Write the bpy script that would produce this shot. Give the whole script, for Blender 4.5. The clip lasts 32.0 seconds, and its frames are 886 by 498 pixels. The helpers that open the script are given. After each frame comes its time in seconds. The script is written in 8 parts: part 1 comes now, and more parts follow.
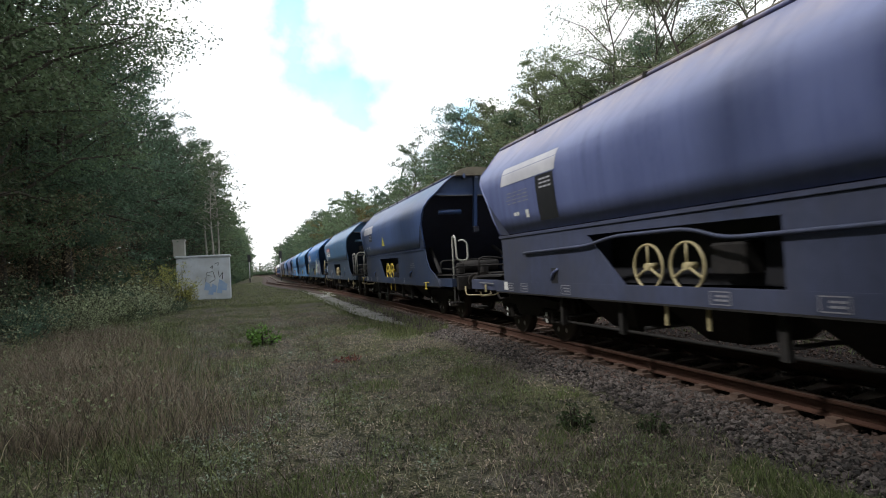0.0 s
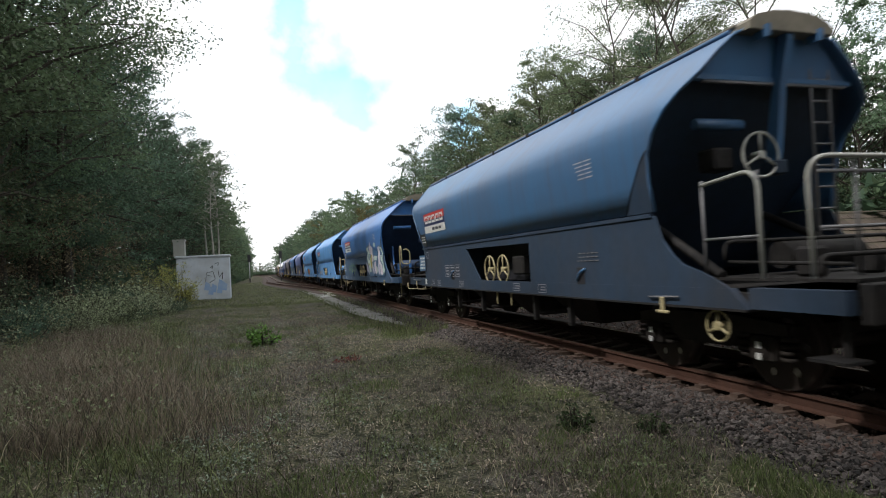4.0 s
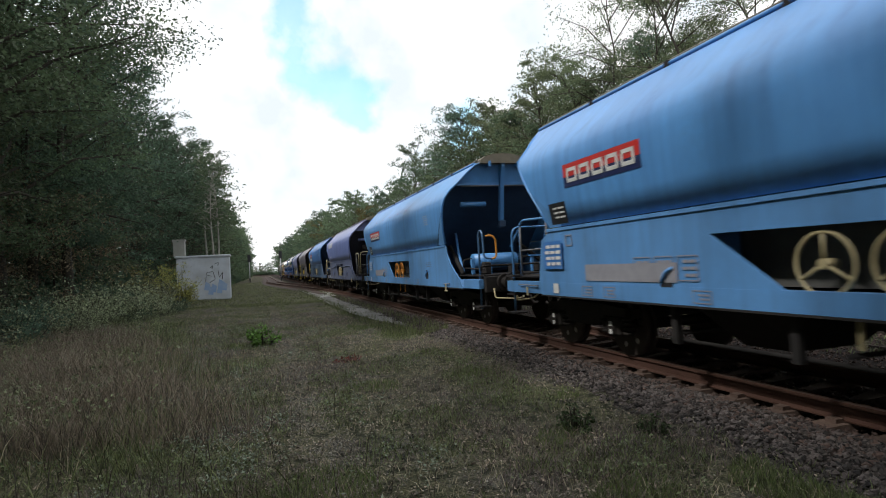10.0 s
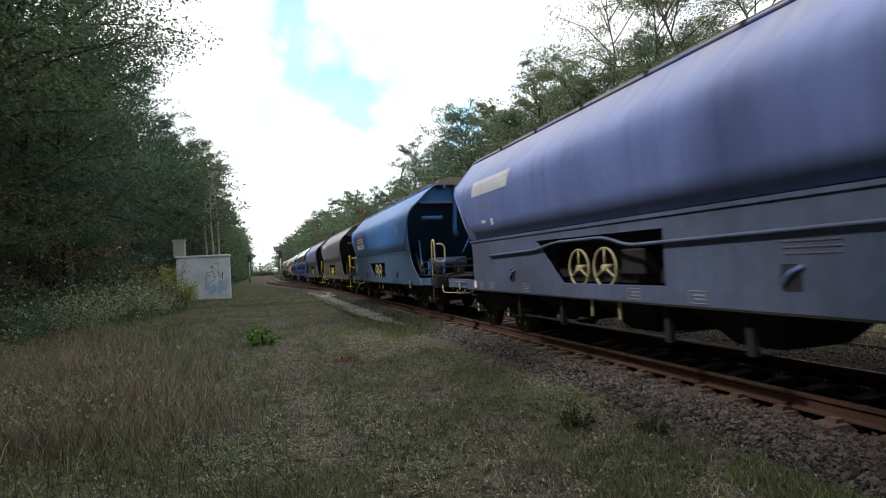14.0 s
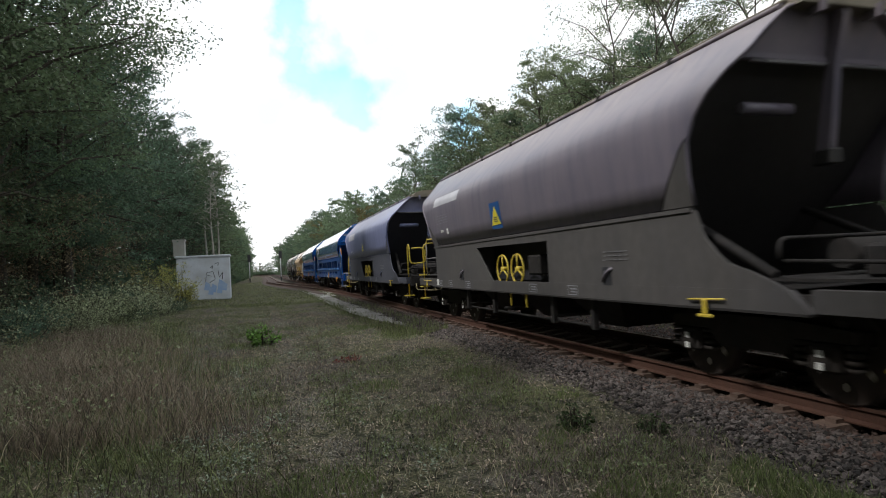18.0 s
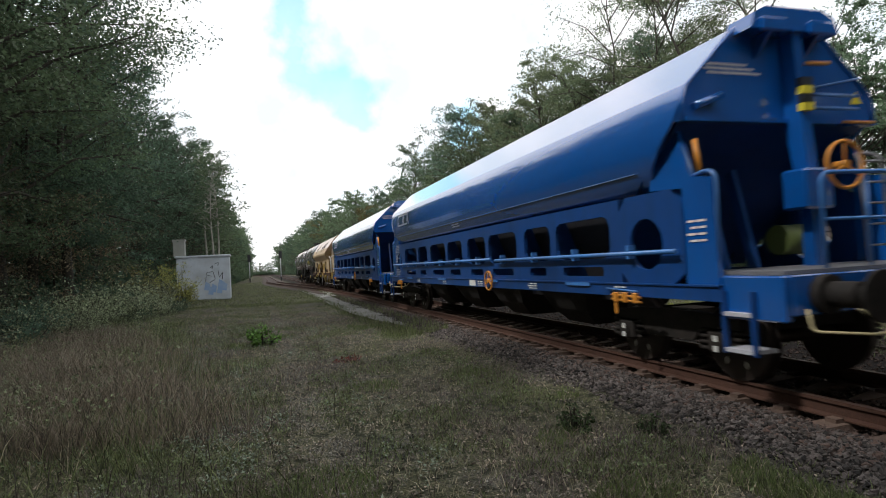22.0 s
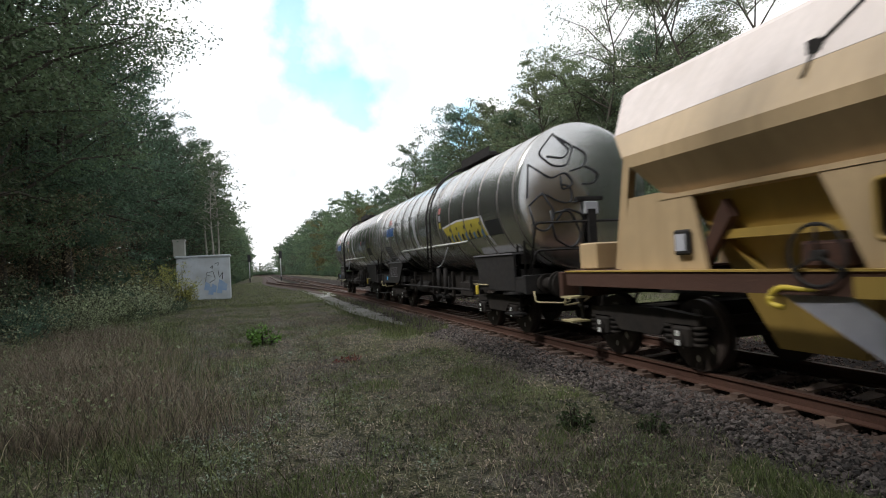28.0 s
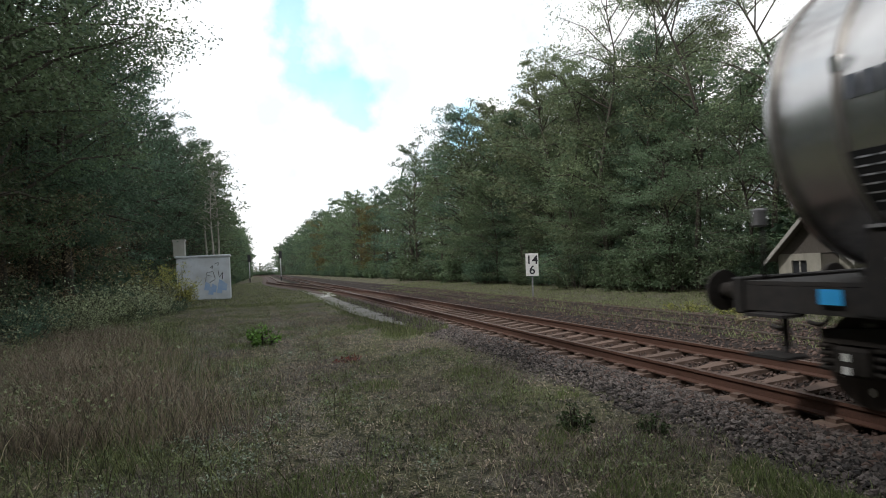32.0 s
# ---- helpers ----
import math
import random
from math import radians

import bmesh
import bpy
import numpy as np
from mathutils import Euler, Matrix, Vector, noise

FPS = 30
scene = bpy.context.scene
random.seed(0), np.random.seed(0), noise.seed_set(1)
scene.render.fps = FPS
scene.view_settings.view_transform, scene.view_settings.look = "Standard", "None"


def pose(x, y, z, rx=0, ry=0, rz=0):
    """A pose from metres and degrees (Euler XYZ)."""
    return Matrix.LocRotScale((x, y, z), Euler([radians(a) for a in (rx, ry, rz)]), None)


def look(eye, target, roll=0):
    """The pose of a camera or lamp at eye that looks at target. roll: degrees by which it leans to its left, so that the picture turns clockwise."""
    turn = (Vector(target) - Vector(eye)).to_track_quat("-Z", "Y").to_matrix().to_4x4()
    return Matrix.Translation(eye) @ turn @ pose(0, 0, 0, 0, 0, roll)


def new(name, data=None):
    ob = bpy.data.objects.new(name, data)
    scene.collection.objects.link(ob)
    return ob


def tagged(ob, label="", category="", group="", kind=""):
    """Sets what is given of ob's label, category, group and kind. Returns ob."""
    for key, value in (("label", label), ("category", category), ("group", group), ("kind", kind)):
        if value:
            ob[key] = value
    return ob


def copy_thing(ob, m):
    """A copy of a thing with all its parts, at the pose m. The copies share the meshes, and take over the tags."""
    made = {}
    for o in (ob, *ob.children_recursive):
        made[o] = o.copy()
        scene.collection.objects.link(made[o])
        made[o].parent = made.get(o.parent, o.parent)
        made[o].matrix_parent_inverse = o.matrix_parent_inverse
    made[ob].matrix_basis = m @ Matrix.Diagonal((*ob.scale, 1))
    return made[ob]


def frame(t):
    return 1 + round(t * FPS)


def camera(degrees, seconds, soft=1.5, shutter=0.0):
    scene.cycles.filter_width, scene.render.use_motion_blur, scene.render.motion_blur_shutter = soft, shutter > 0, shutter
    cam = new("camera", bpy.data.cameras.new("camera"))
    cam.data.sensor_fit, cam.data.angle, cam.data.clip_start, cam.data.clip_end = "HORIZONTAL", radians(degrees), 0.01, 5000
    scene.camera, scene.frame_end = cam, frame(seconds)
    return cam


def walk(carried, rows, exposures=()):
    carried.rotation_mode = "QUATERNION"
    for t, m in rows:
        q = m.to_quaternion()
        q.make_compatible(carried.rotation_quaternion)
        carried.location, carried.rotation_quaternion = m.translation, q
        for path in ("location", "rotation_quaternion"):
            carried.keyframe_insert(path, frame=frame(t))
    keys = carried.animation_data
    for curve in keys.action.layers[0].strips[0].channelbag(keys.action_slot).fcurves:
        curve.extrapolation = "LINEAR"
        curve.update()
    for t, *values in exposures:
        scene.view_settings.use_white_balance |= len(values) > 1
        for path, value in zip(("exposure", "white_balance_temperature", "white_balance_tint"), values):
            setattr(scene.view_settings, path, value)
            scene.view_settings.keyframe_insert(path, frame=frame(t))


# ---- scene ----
# ---- camera: stands still beside the line ----
EYE = (0.0, 0.0, 1.554)
cam = camera(74.02, 32.0, soft=1.0, shutter=0.3)
CAM_POSE = look(EYE, (2.958, 9.549, 1.797), -3.051)
walk(cam, [(0, CAM_POSE), (32, CAM_POSE)], exposures=[(0, 0.10), (3, 0.10), (6, 0.12), (7, 0.0), (10, -0.12), (13, -0.06), (14.5, 0.04), (19, 0.04), (22, 0.0), (28, 0.0), (32, 0.0)])

# ---- light: bright broken cloud, weak sun from the left ----
SUN_EL, SUN_AZ = radians(50), radians(262)   # azimuth clockwise from +Y
world = bpy.data.worlds.new("sky")
scene.world = world
world.use_nodes = True
wn, wl = world.node_tree.nodes, world.node_tree.links
wn.clear()
w_out = wn.new("ShaderNodeOutputWorld")
w_sky = wn.new("ShaderNodeTexSky")
w_sky.sky_type, w_sky.sun_disc = "NISHITA", False
w_sky.sun_elevation, w_sky.sun_rotation = SUN_EL, SUN_AZ
w_sky.air_density, w_sky.ozone_density = 1.0, 1.5
w_blue = wn.new("ShaderNodeBackground")
w_blue.inputs["Strength"].default_value = 0.18
w_tint = wn.new("ShaderNodeVectorMath")
w_tint.operation = "MULTIPLY"
w_tint.inputs[1].default_value = (1.2, 2.15, 2.0)      # clear washed air between the clouds
wl.new(w_sky.outputs[0], w_tint.inputs[0])
wl.new(w_tint.outputs[0], w_blue.inputs["Color"])
w_cloud = wn.new("ShaderNodeBackground")
w_cloud.inputs["Strength"].default_value = 1.3
w_geo = wn.new("ShaderNodeTexCoord")
w_noise = wn.new("ShaderNodeTexNoise")
w_noise.inputs["Scale"].default_value, w_noise.inputs["Detail"].default_value = 6.0, 6.0
w_noise.inputs["Roughness"].default_value = 0.55
wl.new(w_geo.outputs["Generated"], w_noise.inputs["Vector"])


def sky_way(x, y):
    """The direction in the sky at a place of the view, in thousandths of the view's half width."""
    q = CAM_POSE.to_3x3() @ Vector((x / 1326.0, y / 1326.0, -1))
    return q.normalized()


# openings in the cloud: a winding band of blue, seen between white clouds
w_warp = wn.new("ShaderNodeTexNoise")
w_warp.inputs["Scale"].default_value, w_warp.inputs["Detail"].default_value = 9.0, 5.0
wl.new(w_geo.outputs["Generated"], w_warp.inputs["Vector"])
w_shift = wn.new("ShaderNodeVectorMath")
w_shift.operation = "MULTIPLY_ADD"
wl.new(w_warp.outputs["Color"], w_shift.inputs[0])
w_shift.inputs[1].default_value = (0.16, 0.16, 0.16)
wl.new(w_geo.outputs["Generated"], w_shift.inputs[2])
gap = None
for gx, gy, gr in ((-360, 520, 0.040), (-340, 460, 0.044), (-300, 400, 0.044), (-250, 355, 0.050), (-200, 315, 0.042), (60, 270, 0.030)):
    d = wn.new("ShaderNodeVectorMath")
    d.operation = "DISTANCE"
    wl.new(w_shift.outputs[0], d.inputs[0])
    d.inputs[1].default_value = sky_way(gx, gy) + Vector((0.08, 0.08, 0.08))
    r_ = wn.new("ShaderNodeMath")
    r_.operation = "DIVIDE"
    wl.new(d.outputs["Value"], r_.inputs[0])
    r_.inputs[1].default_value = gr
    if gap is None:
        gap = r_.outputs[0]
    else:
        m_ = wn.new("ShaderNodeMath")
        m_.operation = "SMOOTH_MIN"
        m_.inputs[2].default_value = 0.5
        wl.new(gap, m_.inputs[0])
        wl.new(r_.outputs[0], m_.inputs[1])
        gap = m_.outputs[0]
w_add = wn.new("ShaderNodeMath")
w_add.operation = "MULTIPLY_ADD"
wl.new(w_noise.outputs["Fac"], w_add.inputs[0])
w_add.inputs[1].default_value = 1.6
wl.new(gap, w_add.inputs[2])
w_ramp = wn.new("ShaderNodeMapRange")
w_ramp.inputs["To Min"].default_value = 0.36
w_ramp.inputs["From Min"].default_value, w_ramp.inputs["From Max"].default_value = 1.35, 2.0
wl.new(w_add.outputs[0], w_ramp.inputs["Value"])
w_shade = wn.new("ShaderNodeValToRGB")
w_shade.color_ramp.elements[0].position, w_shade.color_ramp.elements[0].color = 0.36, (0.74, 0.81, 0.87, 1)
w_shade.color_ramp.elements[1].position, w_shade.color_ramp.elements[1].color = 0.56, (1.0, 1.0, 1.02, 1)
wl.new(w_noise.outputs["Fac"], w_shade.inputs["Fac"])
wl.new(w_shade.outputs["Color"], w_cloud.inputs["Color"])
w_mix = wn.new("ShaderNodeMixShader")
wl.new(w_ramp.outputs[0], w_mix.inputs["Fac"])
wl.new(w_blue.outputs[0], w_mix.inputs[1])
wl.new(w_cloud.outputs[0], w_mix.inputs[2])
wl.new(w_mix.outputs[0], w_out.inputs["Surface"])

sun = new("sun", bpy.data.lights.new("sun", "SUN"))
sun.data.energy, sun.data.angle, sun.data.color = 2.6, radians(3), (1.0, 0.98, 0.94)
sun.matrix_world = look((0, 0, 0), (-math.sin(SUN_AZ) * math.cos(SUN_EL), -math.cos(SUN_AZ) * math.cos(SUN_EL), -math.sin(SUN_EL)))
scene.view_settings.exposure = 0.0

# ---- mesh helpers ----
def part(name, bm, material, parent=None, label="", smooth=False):
    """Links a bmesh as one mesh object under a thing or a part."""
    me = bpy.data.meshes.new(name)
    bmesh.ops.recalc_face_normals(bm, faces=bm.faces)
    if smooth:
        for f in bm.faces:
            f.smooth = True
    bm.to_mesh(me)
    bm.free()
    for m in material if isinstance(material, (list, tuple)) else [material]:
        me.materials.append(m)
    ob = new(name, me)
    ob.parent = parent
    if label:
        tagged(ob, label)
    return ob


def box(bm, x0, x1, y0, y1, z0, z1, m=None, mat=0, bevel=0.0):
    vs = [bm.verts.new((x, y, z)) for x in (x0, x1) for y in (y0, y1) for z in (z0, z1)]
    fs = [bm.faces.new([vs[i] for i in q]) for q in ((0, 1, 3, 2), (4, 6, 7, 5), (0, 4, 5, 1), (2, 3, 7, 6), (0, 2, 6, 4), (1, 5, 7, 3))]
    for f in fs:
        f.material_index = mat
    if m is not None:
        bmesh.ops.transform(bm, matrix=m, verts=vs)
    if bevel:
        bmesh.ops.bevel(bm, geom=list({e for f in fs for e in f.edges}), offset=bevel, segments=1, affect="EDGES")
    return vs


def rod(bm, a, b, r, seg=8, r2=None, mat=0, caps=True):
    """A round bar from a to b."""
    a, b = Vector(a), Vector(b)
    q = (b - a).to_track_quat("Z", "Y")
    rings = []
    for p, rr in ((a, r), (b, r if r2 is None else r2)):
        rings.append([bm.verts.new(p + q @ Vector((rr * math.cos(2 * math.pi * i / seg), rr * math.sin(2 * math.pi * i / seg), 0))) for i in range(seg)])
    for i in range(seg):
        f = bm.faces.new((rings[0][i], rings[0][(i + 1) % seg], rings[1][(i + 1) % seg], rings[1][i]))
        f.smooth, f.material_index = True, mat
    if caps:
        for ring in (rings[0][::-1], rings[1]):
            bm.faces.new(ring).material_index = mat


def pipe(bm, pts, r, seg=6, closed=False):
    """A bent tube through pts."""
    pts = [Vector(p) for p in pts]
    n, rings = len(pts), []
    up = None
    for i, p in enumerate(pts):
        a = pts[i - 1] if i or closed else p
        b = pts[(i + 1) % n] if i < n - 1 or closed else p
        d = (b - a).normalized()
        if up is None:
            up = d.orthogonal().normalized()
        up = (up - d * up.dot(d)).normalized()
        side = d.cross(up)
        rings.append([bm.verts.new(p + r * (math.cos(2 * math.pi * k / seg) * up + math.sin(2 * math.pi * k / seg) * side)) for k in range(seg)])
    for i in range(n if closed else n - 1):
        ra, rb = rings[i], rings[(i + 1) % n]
        for k in range(seg):
            bm.faces.new((ra[k], ra[(k + 1) % seg], rb[(k + 1) % seg], rb[k])).smooth = True
    if not closed:
        bm.faces.new(rings[0][::-1])
        bm.faces.new(rings[-1])


def round_path(pts, r, steps=4):
    """The path through pts with its corners rounded to radius r."""
    pts = [Vector(p) for p in pts]
    out = [pts[0]]
    for a, b, c in zip(pts, pts[1:], pts[2:]):
        u, v = (a - b).normalized(), (c - b).normalized()
        s, e = b + u * min(r, (a - b).length / 2), b + v * min(r, (c - b).length / 2)
        for k in range(steps + 1):
            t = k / steps
            out.append(s * (1 - t) ** 2 + b * 2 * t * (1 - t) + e * t * t)
    return out + [pts[-1]]


def prism(bm, outline, axis, a, b, mat=0):
    """A flat outline (list of 2D points) thickened along an axis from a to b."""
    def place(p, w):
        return (w, p[0], p[1]) if axis == "x" else (p[0], w, p[1]) if axis == "y" else (p[0], p[1], w)
    va = [bm.verts.new(place(p, a)) for p in outline]
    vb = [bm.verts.new(place(p, b)) for p in outline]
    n = len(outline)
    fs = [bm.faces.new(va[::-1]), bm.faces.new(vb)]
    for i in range(n):
        fs.append(bm.faces.new((va[i], va[(i + 1) % n], vb[(i + 1) % n], vb[i])))
    for f in fs:
        f.material_index = mat
    return fs


def sheet(bm, rows, mat=0, smooth=True):
    """A surface through rows of points."""
    vs = [[bm.verts.new(p) for p in row] for row in rows]
    for ra, rb in zip(vs, vs[1:]):
        for i in range(len(ra) - 1):
            f = bm.faces.new((ra[i], ra[i + 1], rb[i + 1], rb[i]))
            f.smooth, f.material_index = smooth, mat
    return vs


# ---- materials ----
def material(name, colour, rough=0.6, metal=0.0, grain=None, grain_scale=20.0, stain=None, stain_scale=1.5, stain_amount=0.5,
             bump=0.0, bump_scale=60.0, streak=0.0, rand=0.0, island=0.0, spec=0.5, coords="Object", stretch=(1, 1, 1), dust=None):
    """A surface with two scales of variation: grain (fine) and stain (broad); streak adds vertical runs of dirt."""
    m = bpy.data.materials.new(name)
    m.use_nodes = True
    nt = m.node_tree
    n, l = nt.nodes, nt.links
    b = n["Principled BSDF"]
    b.inputs["Roughness"].default_value, b.inputs["Metallic"].default_value = rough, metal
    b.inputs["Specular IOR Level"].default_value = spec
    tc = n.new("ShaderNodeTexCoord")
    mp = n.new("ShaderNodeMapping")
    mp.inputs["Scale"].default_value = stretch
    l.new(tc.outputs[coords], mp.inputs["Vector"])
    base = n.new("ShaderNodeRGB")
    base.outputs[0].default_value = (*colour, 1)
    col = base.outputs[0]

    def blend(fac_socket, colour_b, amount):
        nonlocal col
        mul = n.new("ShaderNodeMath")
        mul.operation = "MULTIPLY"
        mul.inputs[1].default_value = amount
        l.new(fac_socket, mul.inputs[0])
        mix = n.new("ShaderNodeMix")
        mix.data_type = "RGBA"
        l.new(mul.outputs[0], mix.inputs["Factor"])
        l.new(col, mix.inputs["A"])
        mix.inputs["B"].default_value = (*colour_b, 1)
        col = mix.outputs["Result"]

    def noise_fac(scale, lo, hi, vec=None, detail=4.0):
        t = n.new("ShaderNodeTexNoise")
        t.inputs["Scale"].default_value, t.inputs["Detail"].default_value = scale, detail
        l.new(vec or mp.outputs[0], t.inputs["Vector"])
        r = n.new("ShaderNodeMapRange")
        r.inputs["From Min"].default_value, r.inputs["From Max"].default_value = lo, hi
        l.new(t.outputs["Fac"], r.inputs["Value"])
        return r.outputs[0]

    if stain:
        blend(noise_fac(stain_scale, 0.42, 0.68), stain, stain_amount)
    if dust:                                     # dust settled on the upward curve of the roof
        sep = n.new("ShaderNodeSeparateXYZ")
        l.new(tc.outputs["Object"], sep.inputs[0])
        up = n.new("ShaderNodeMapRange")
        up.inputs["From Min"].default_value, up.inputs["From Max"].default_value = 3.40, 3.95
        l.new(sep.outputs["Z"], up.inputs["Value"])
        thick = n.new("ShaderNodeMath")
        thick.operation = "MULTIPLY"
        l.new(up.outputs[0], thick.inputs[0])
        l.new(noise_fac(1.3, 0.25, 0.65), thick.inputs[1])
        blend(thick.outputs[0], dust, 0.8)
    if streak:
        sm = n.new("ShaderNodeMapping")
        sm.inputs["Scale"].default_value = (0.4, 1.0, 0.10)
        l.new(tc.outputs["Object"], sm.inputs["Vector"])
        blend(noise_fac(5.0, 0.45, 0.75, sm.outputs[0], 6.0), stain or (0.05, 0.045, 0.04), streak)
    if grain:
        blend(noise_fac(grain_scale, 0.35, 0.7), grain, 0.55)
    if rand or island:
        if rand:
            src = n.new("ShaderNodeObjectInfo").outputs["Random"]
        else:
            src = n.new("ShaderNodeNewGeometry").outputs["Random Per Island"]
        hsv = n.new("ShaderNodeHueSaturation")
        rg = n.new("ShaderNodeMapRange")
        rg.inputs["To Min"].default_value, rg.inputs["To Max"].default_value = 1 - (rand or island), 1 + (rand or island)
        l.new(src, rg.inputs["Value"])
        l.new(rg.outputs[0], hsv.inputs["Value"])
        l.new(col, hsv.inputs["Color"])
        col = hsv.outputs["Color"]
    l.new(col, b.inputs["Base Color"])
    if bump:
        t = n.new("ShaderNodeTexNoise")
        t.inputs["Scale"].default_value, t.inputs["Detail"].default_value = bump_scale, 3.0
        l.new(mp.outputs[0], t.inputs["Vector"])
        bp = n.new("ShaderNodeBump")
        bp.inputs["Strength"].default_value, bp.inputs["Distance"].default_value = bump, 0.02
        l.new(t.outputs["Fac"], bp.inputs["Height"])
        l.new(bp.outputs[0], b.inputs["Normal"])
    return m


def leaf_material(name, colour, island=0.55, trans=0.35, hue=0.025):
    """Thin leaves: matt, a little light passes through, each leaf its own shade."""
    m = bpy.data.materials.new(name)
    m.use_nodes = True
    n, l = m.node_tree.nodes, m.node_tree.links
    b = n["Principled BSDF"]
    b.inputs["Roughness"].default_value, b.inputs["Specular IOR Level"].default_value = 0.55, 0.3
    g = n.new("ShaderNodeNewGeometry")
    oi = n.new("ShaderNodeObjectInfo")
    hsv = n.new("ShaderNodeHueSaturation")
    hsv.inputs["Color"].default_value = (*colour, 1)
    r1 = n.new("ShaderNodeMapRange")
    r1.inputs["To Min"].default_value, r1.inputs["To Max"].default_value = 1 - island, 1 + island
    l.new(g.outputs["Random Per Island"], r1.inputs["Value"])
    l.new(r1.outputs[0], hsv.inputs["Value"])
    r2 = n.new("ShaderNodeMapRange")
    r2.inputs["To Min"].default_value, r2.inputs["To Max"].default_value = 0.5 - hue, 0.5 + hue * 0.6
    l.new(oi.outputs["Random"], r2.inputs["Value"])
    l.new(r2.outputs[0], hsv.inputs["Hue"])
    r3 = n.new("ShaderNodeMath")
    r3.operation = "MULTIPLY_ADD"
    r3.inputs[1].default_value, r3.inputs[2].default_value = 0.5, 0.75
    l.new(oi.outputs["Random"], r3.inputs[0])
    r4 = n.new("ShaderNodeMath")
    r4.operation = "MULTIPLY"
    l.new(r1.outputs[0], r4.inputs[0])
    l.new(r3.outputs[0], r4.inputs[1])
    l.new(r4.outputs[0], hsv.inputs["Value"])
    l.new(hsv.outputs[0], b.inputs["Base Color"])
    tr = n.new("ShaderNodeBsdfTranslucent")
    l.new(hsv.outputs[0], tr.inputs["Color"])
    mx = n.new("ShaderNodeMixShader")
    mx.inputs["Fac"].default_value = trans
    l.new(b.outputs[0], mx.inputs[1])
    l.new(tr.outputs[0], mx.inputs[2])
    l.new(mx.outputs[0], n["Material Output"].inputs["Surface"])
    return m

# ---- ground ----
NEAR_RAIL, GAUGE = 5.355, 1.505          # centre of the near rail head, head to head
TRACK = NEAR_RAIL + GAUGE / 2            # track centre; rail tops are at z = 0
SIDING = 10.2                            # centre of the overgrown track
RNG = random.Random(7)


def ground_z(x, y):
    """Height of the ground sheet: verge, ballast bed, far verge."""
    def step(a, b, v):
        t = min(1, max(0, (v - a) / (b - a)))
        return t * t * (3 - 2 * t)
    z = -0.30 + 0.10 * step(3.9, 4.8, x) - 0.14 * step(11.3, 12.6, x) + 0.3 * step(17, 30, x)
    z += 0.35 * step(-4.0, -12.0, x) if x < -4 else 0
    z -= 0.07 * step(4.95, 5.25, x) * (1 - step(7.0, 7.4, x))          # sunk bed between the sleepers
    z += 0.30 * math.exp(-((x + 3.8) / 2.6) ** 2 - ((y - 41.5) / 8) ** 2)      # low mound under the relay cabinet
    bumpy = 1 - 0.8 * step(4.2, 4.8, x) * (1 - step(11.5, 12.5, x))
    if abs(x) < 40 and -20 < y < 120:
        z += bumpy * (0.05 * noise.noise((x * 0.5, y * 0.5, 0)) + 0.03 * noise.noise((x * 1.7, y * 1.7, 4)))
    return z


def spaced(stops):
    """Coordinates from (start, step) pairs; the last start ends the run."""
    out = []
    for (a, s), (b, _) in zip(stops, stops[1:]):
        k = max(1, round((b - a) / s))
        out += [a + (b - a) * i / k for i in range(k)]
    return out + [stops[-1][0]]


g_x = spaced([(-900, 200), (-100, 20), (-20, 2), (-6, 0.35), (4.2, 0.14), (5.3, 0.5), (11.2, 0.3), (14, 2), (32, 20), (100, 200), (900, 1)])
g_y = spaced([(-300, 80), (-20, 4), (0, 0.35), (25, 1.0), (60, 5), (150, 50), (400, 300), (1600, 1)])
bm = bmesh.new()
sheet(bm, [[(x, y, ground_z(x, y)) for x in g_x] for y in g_y])


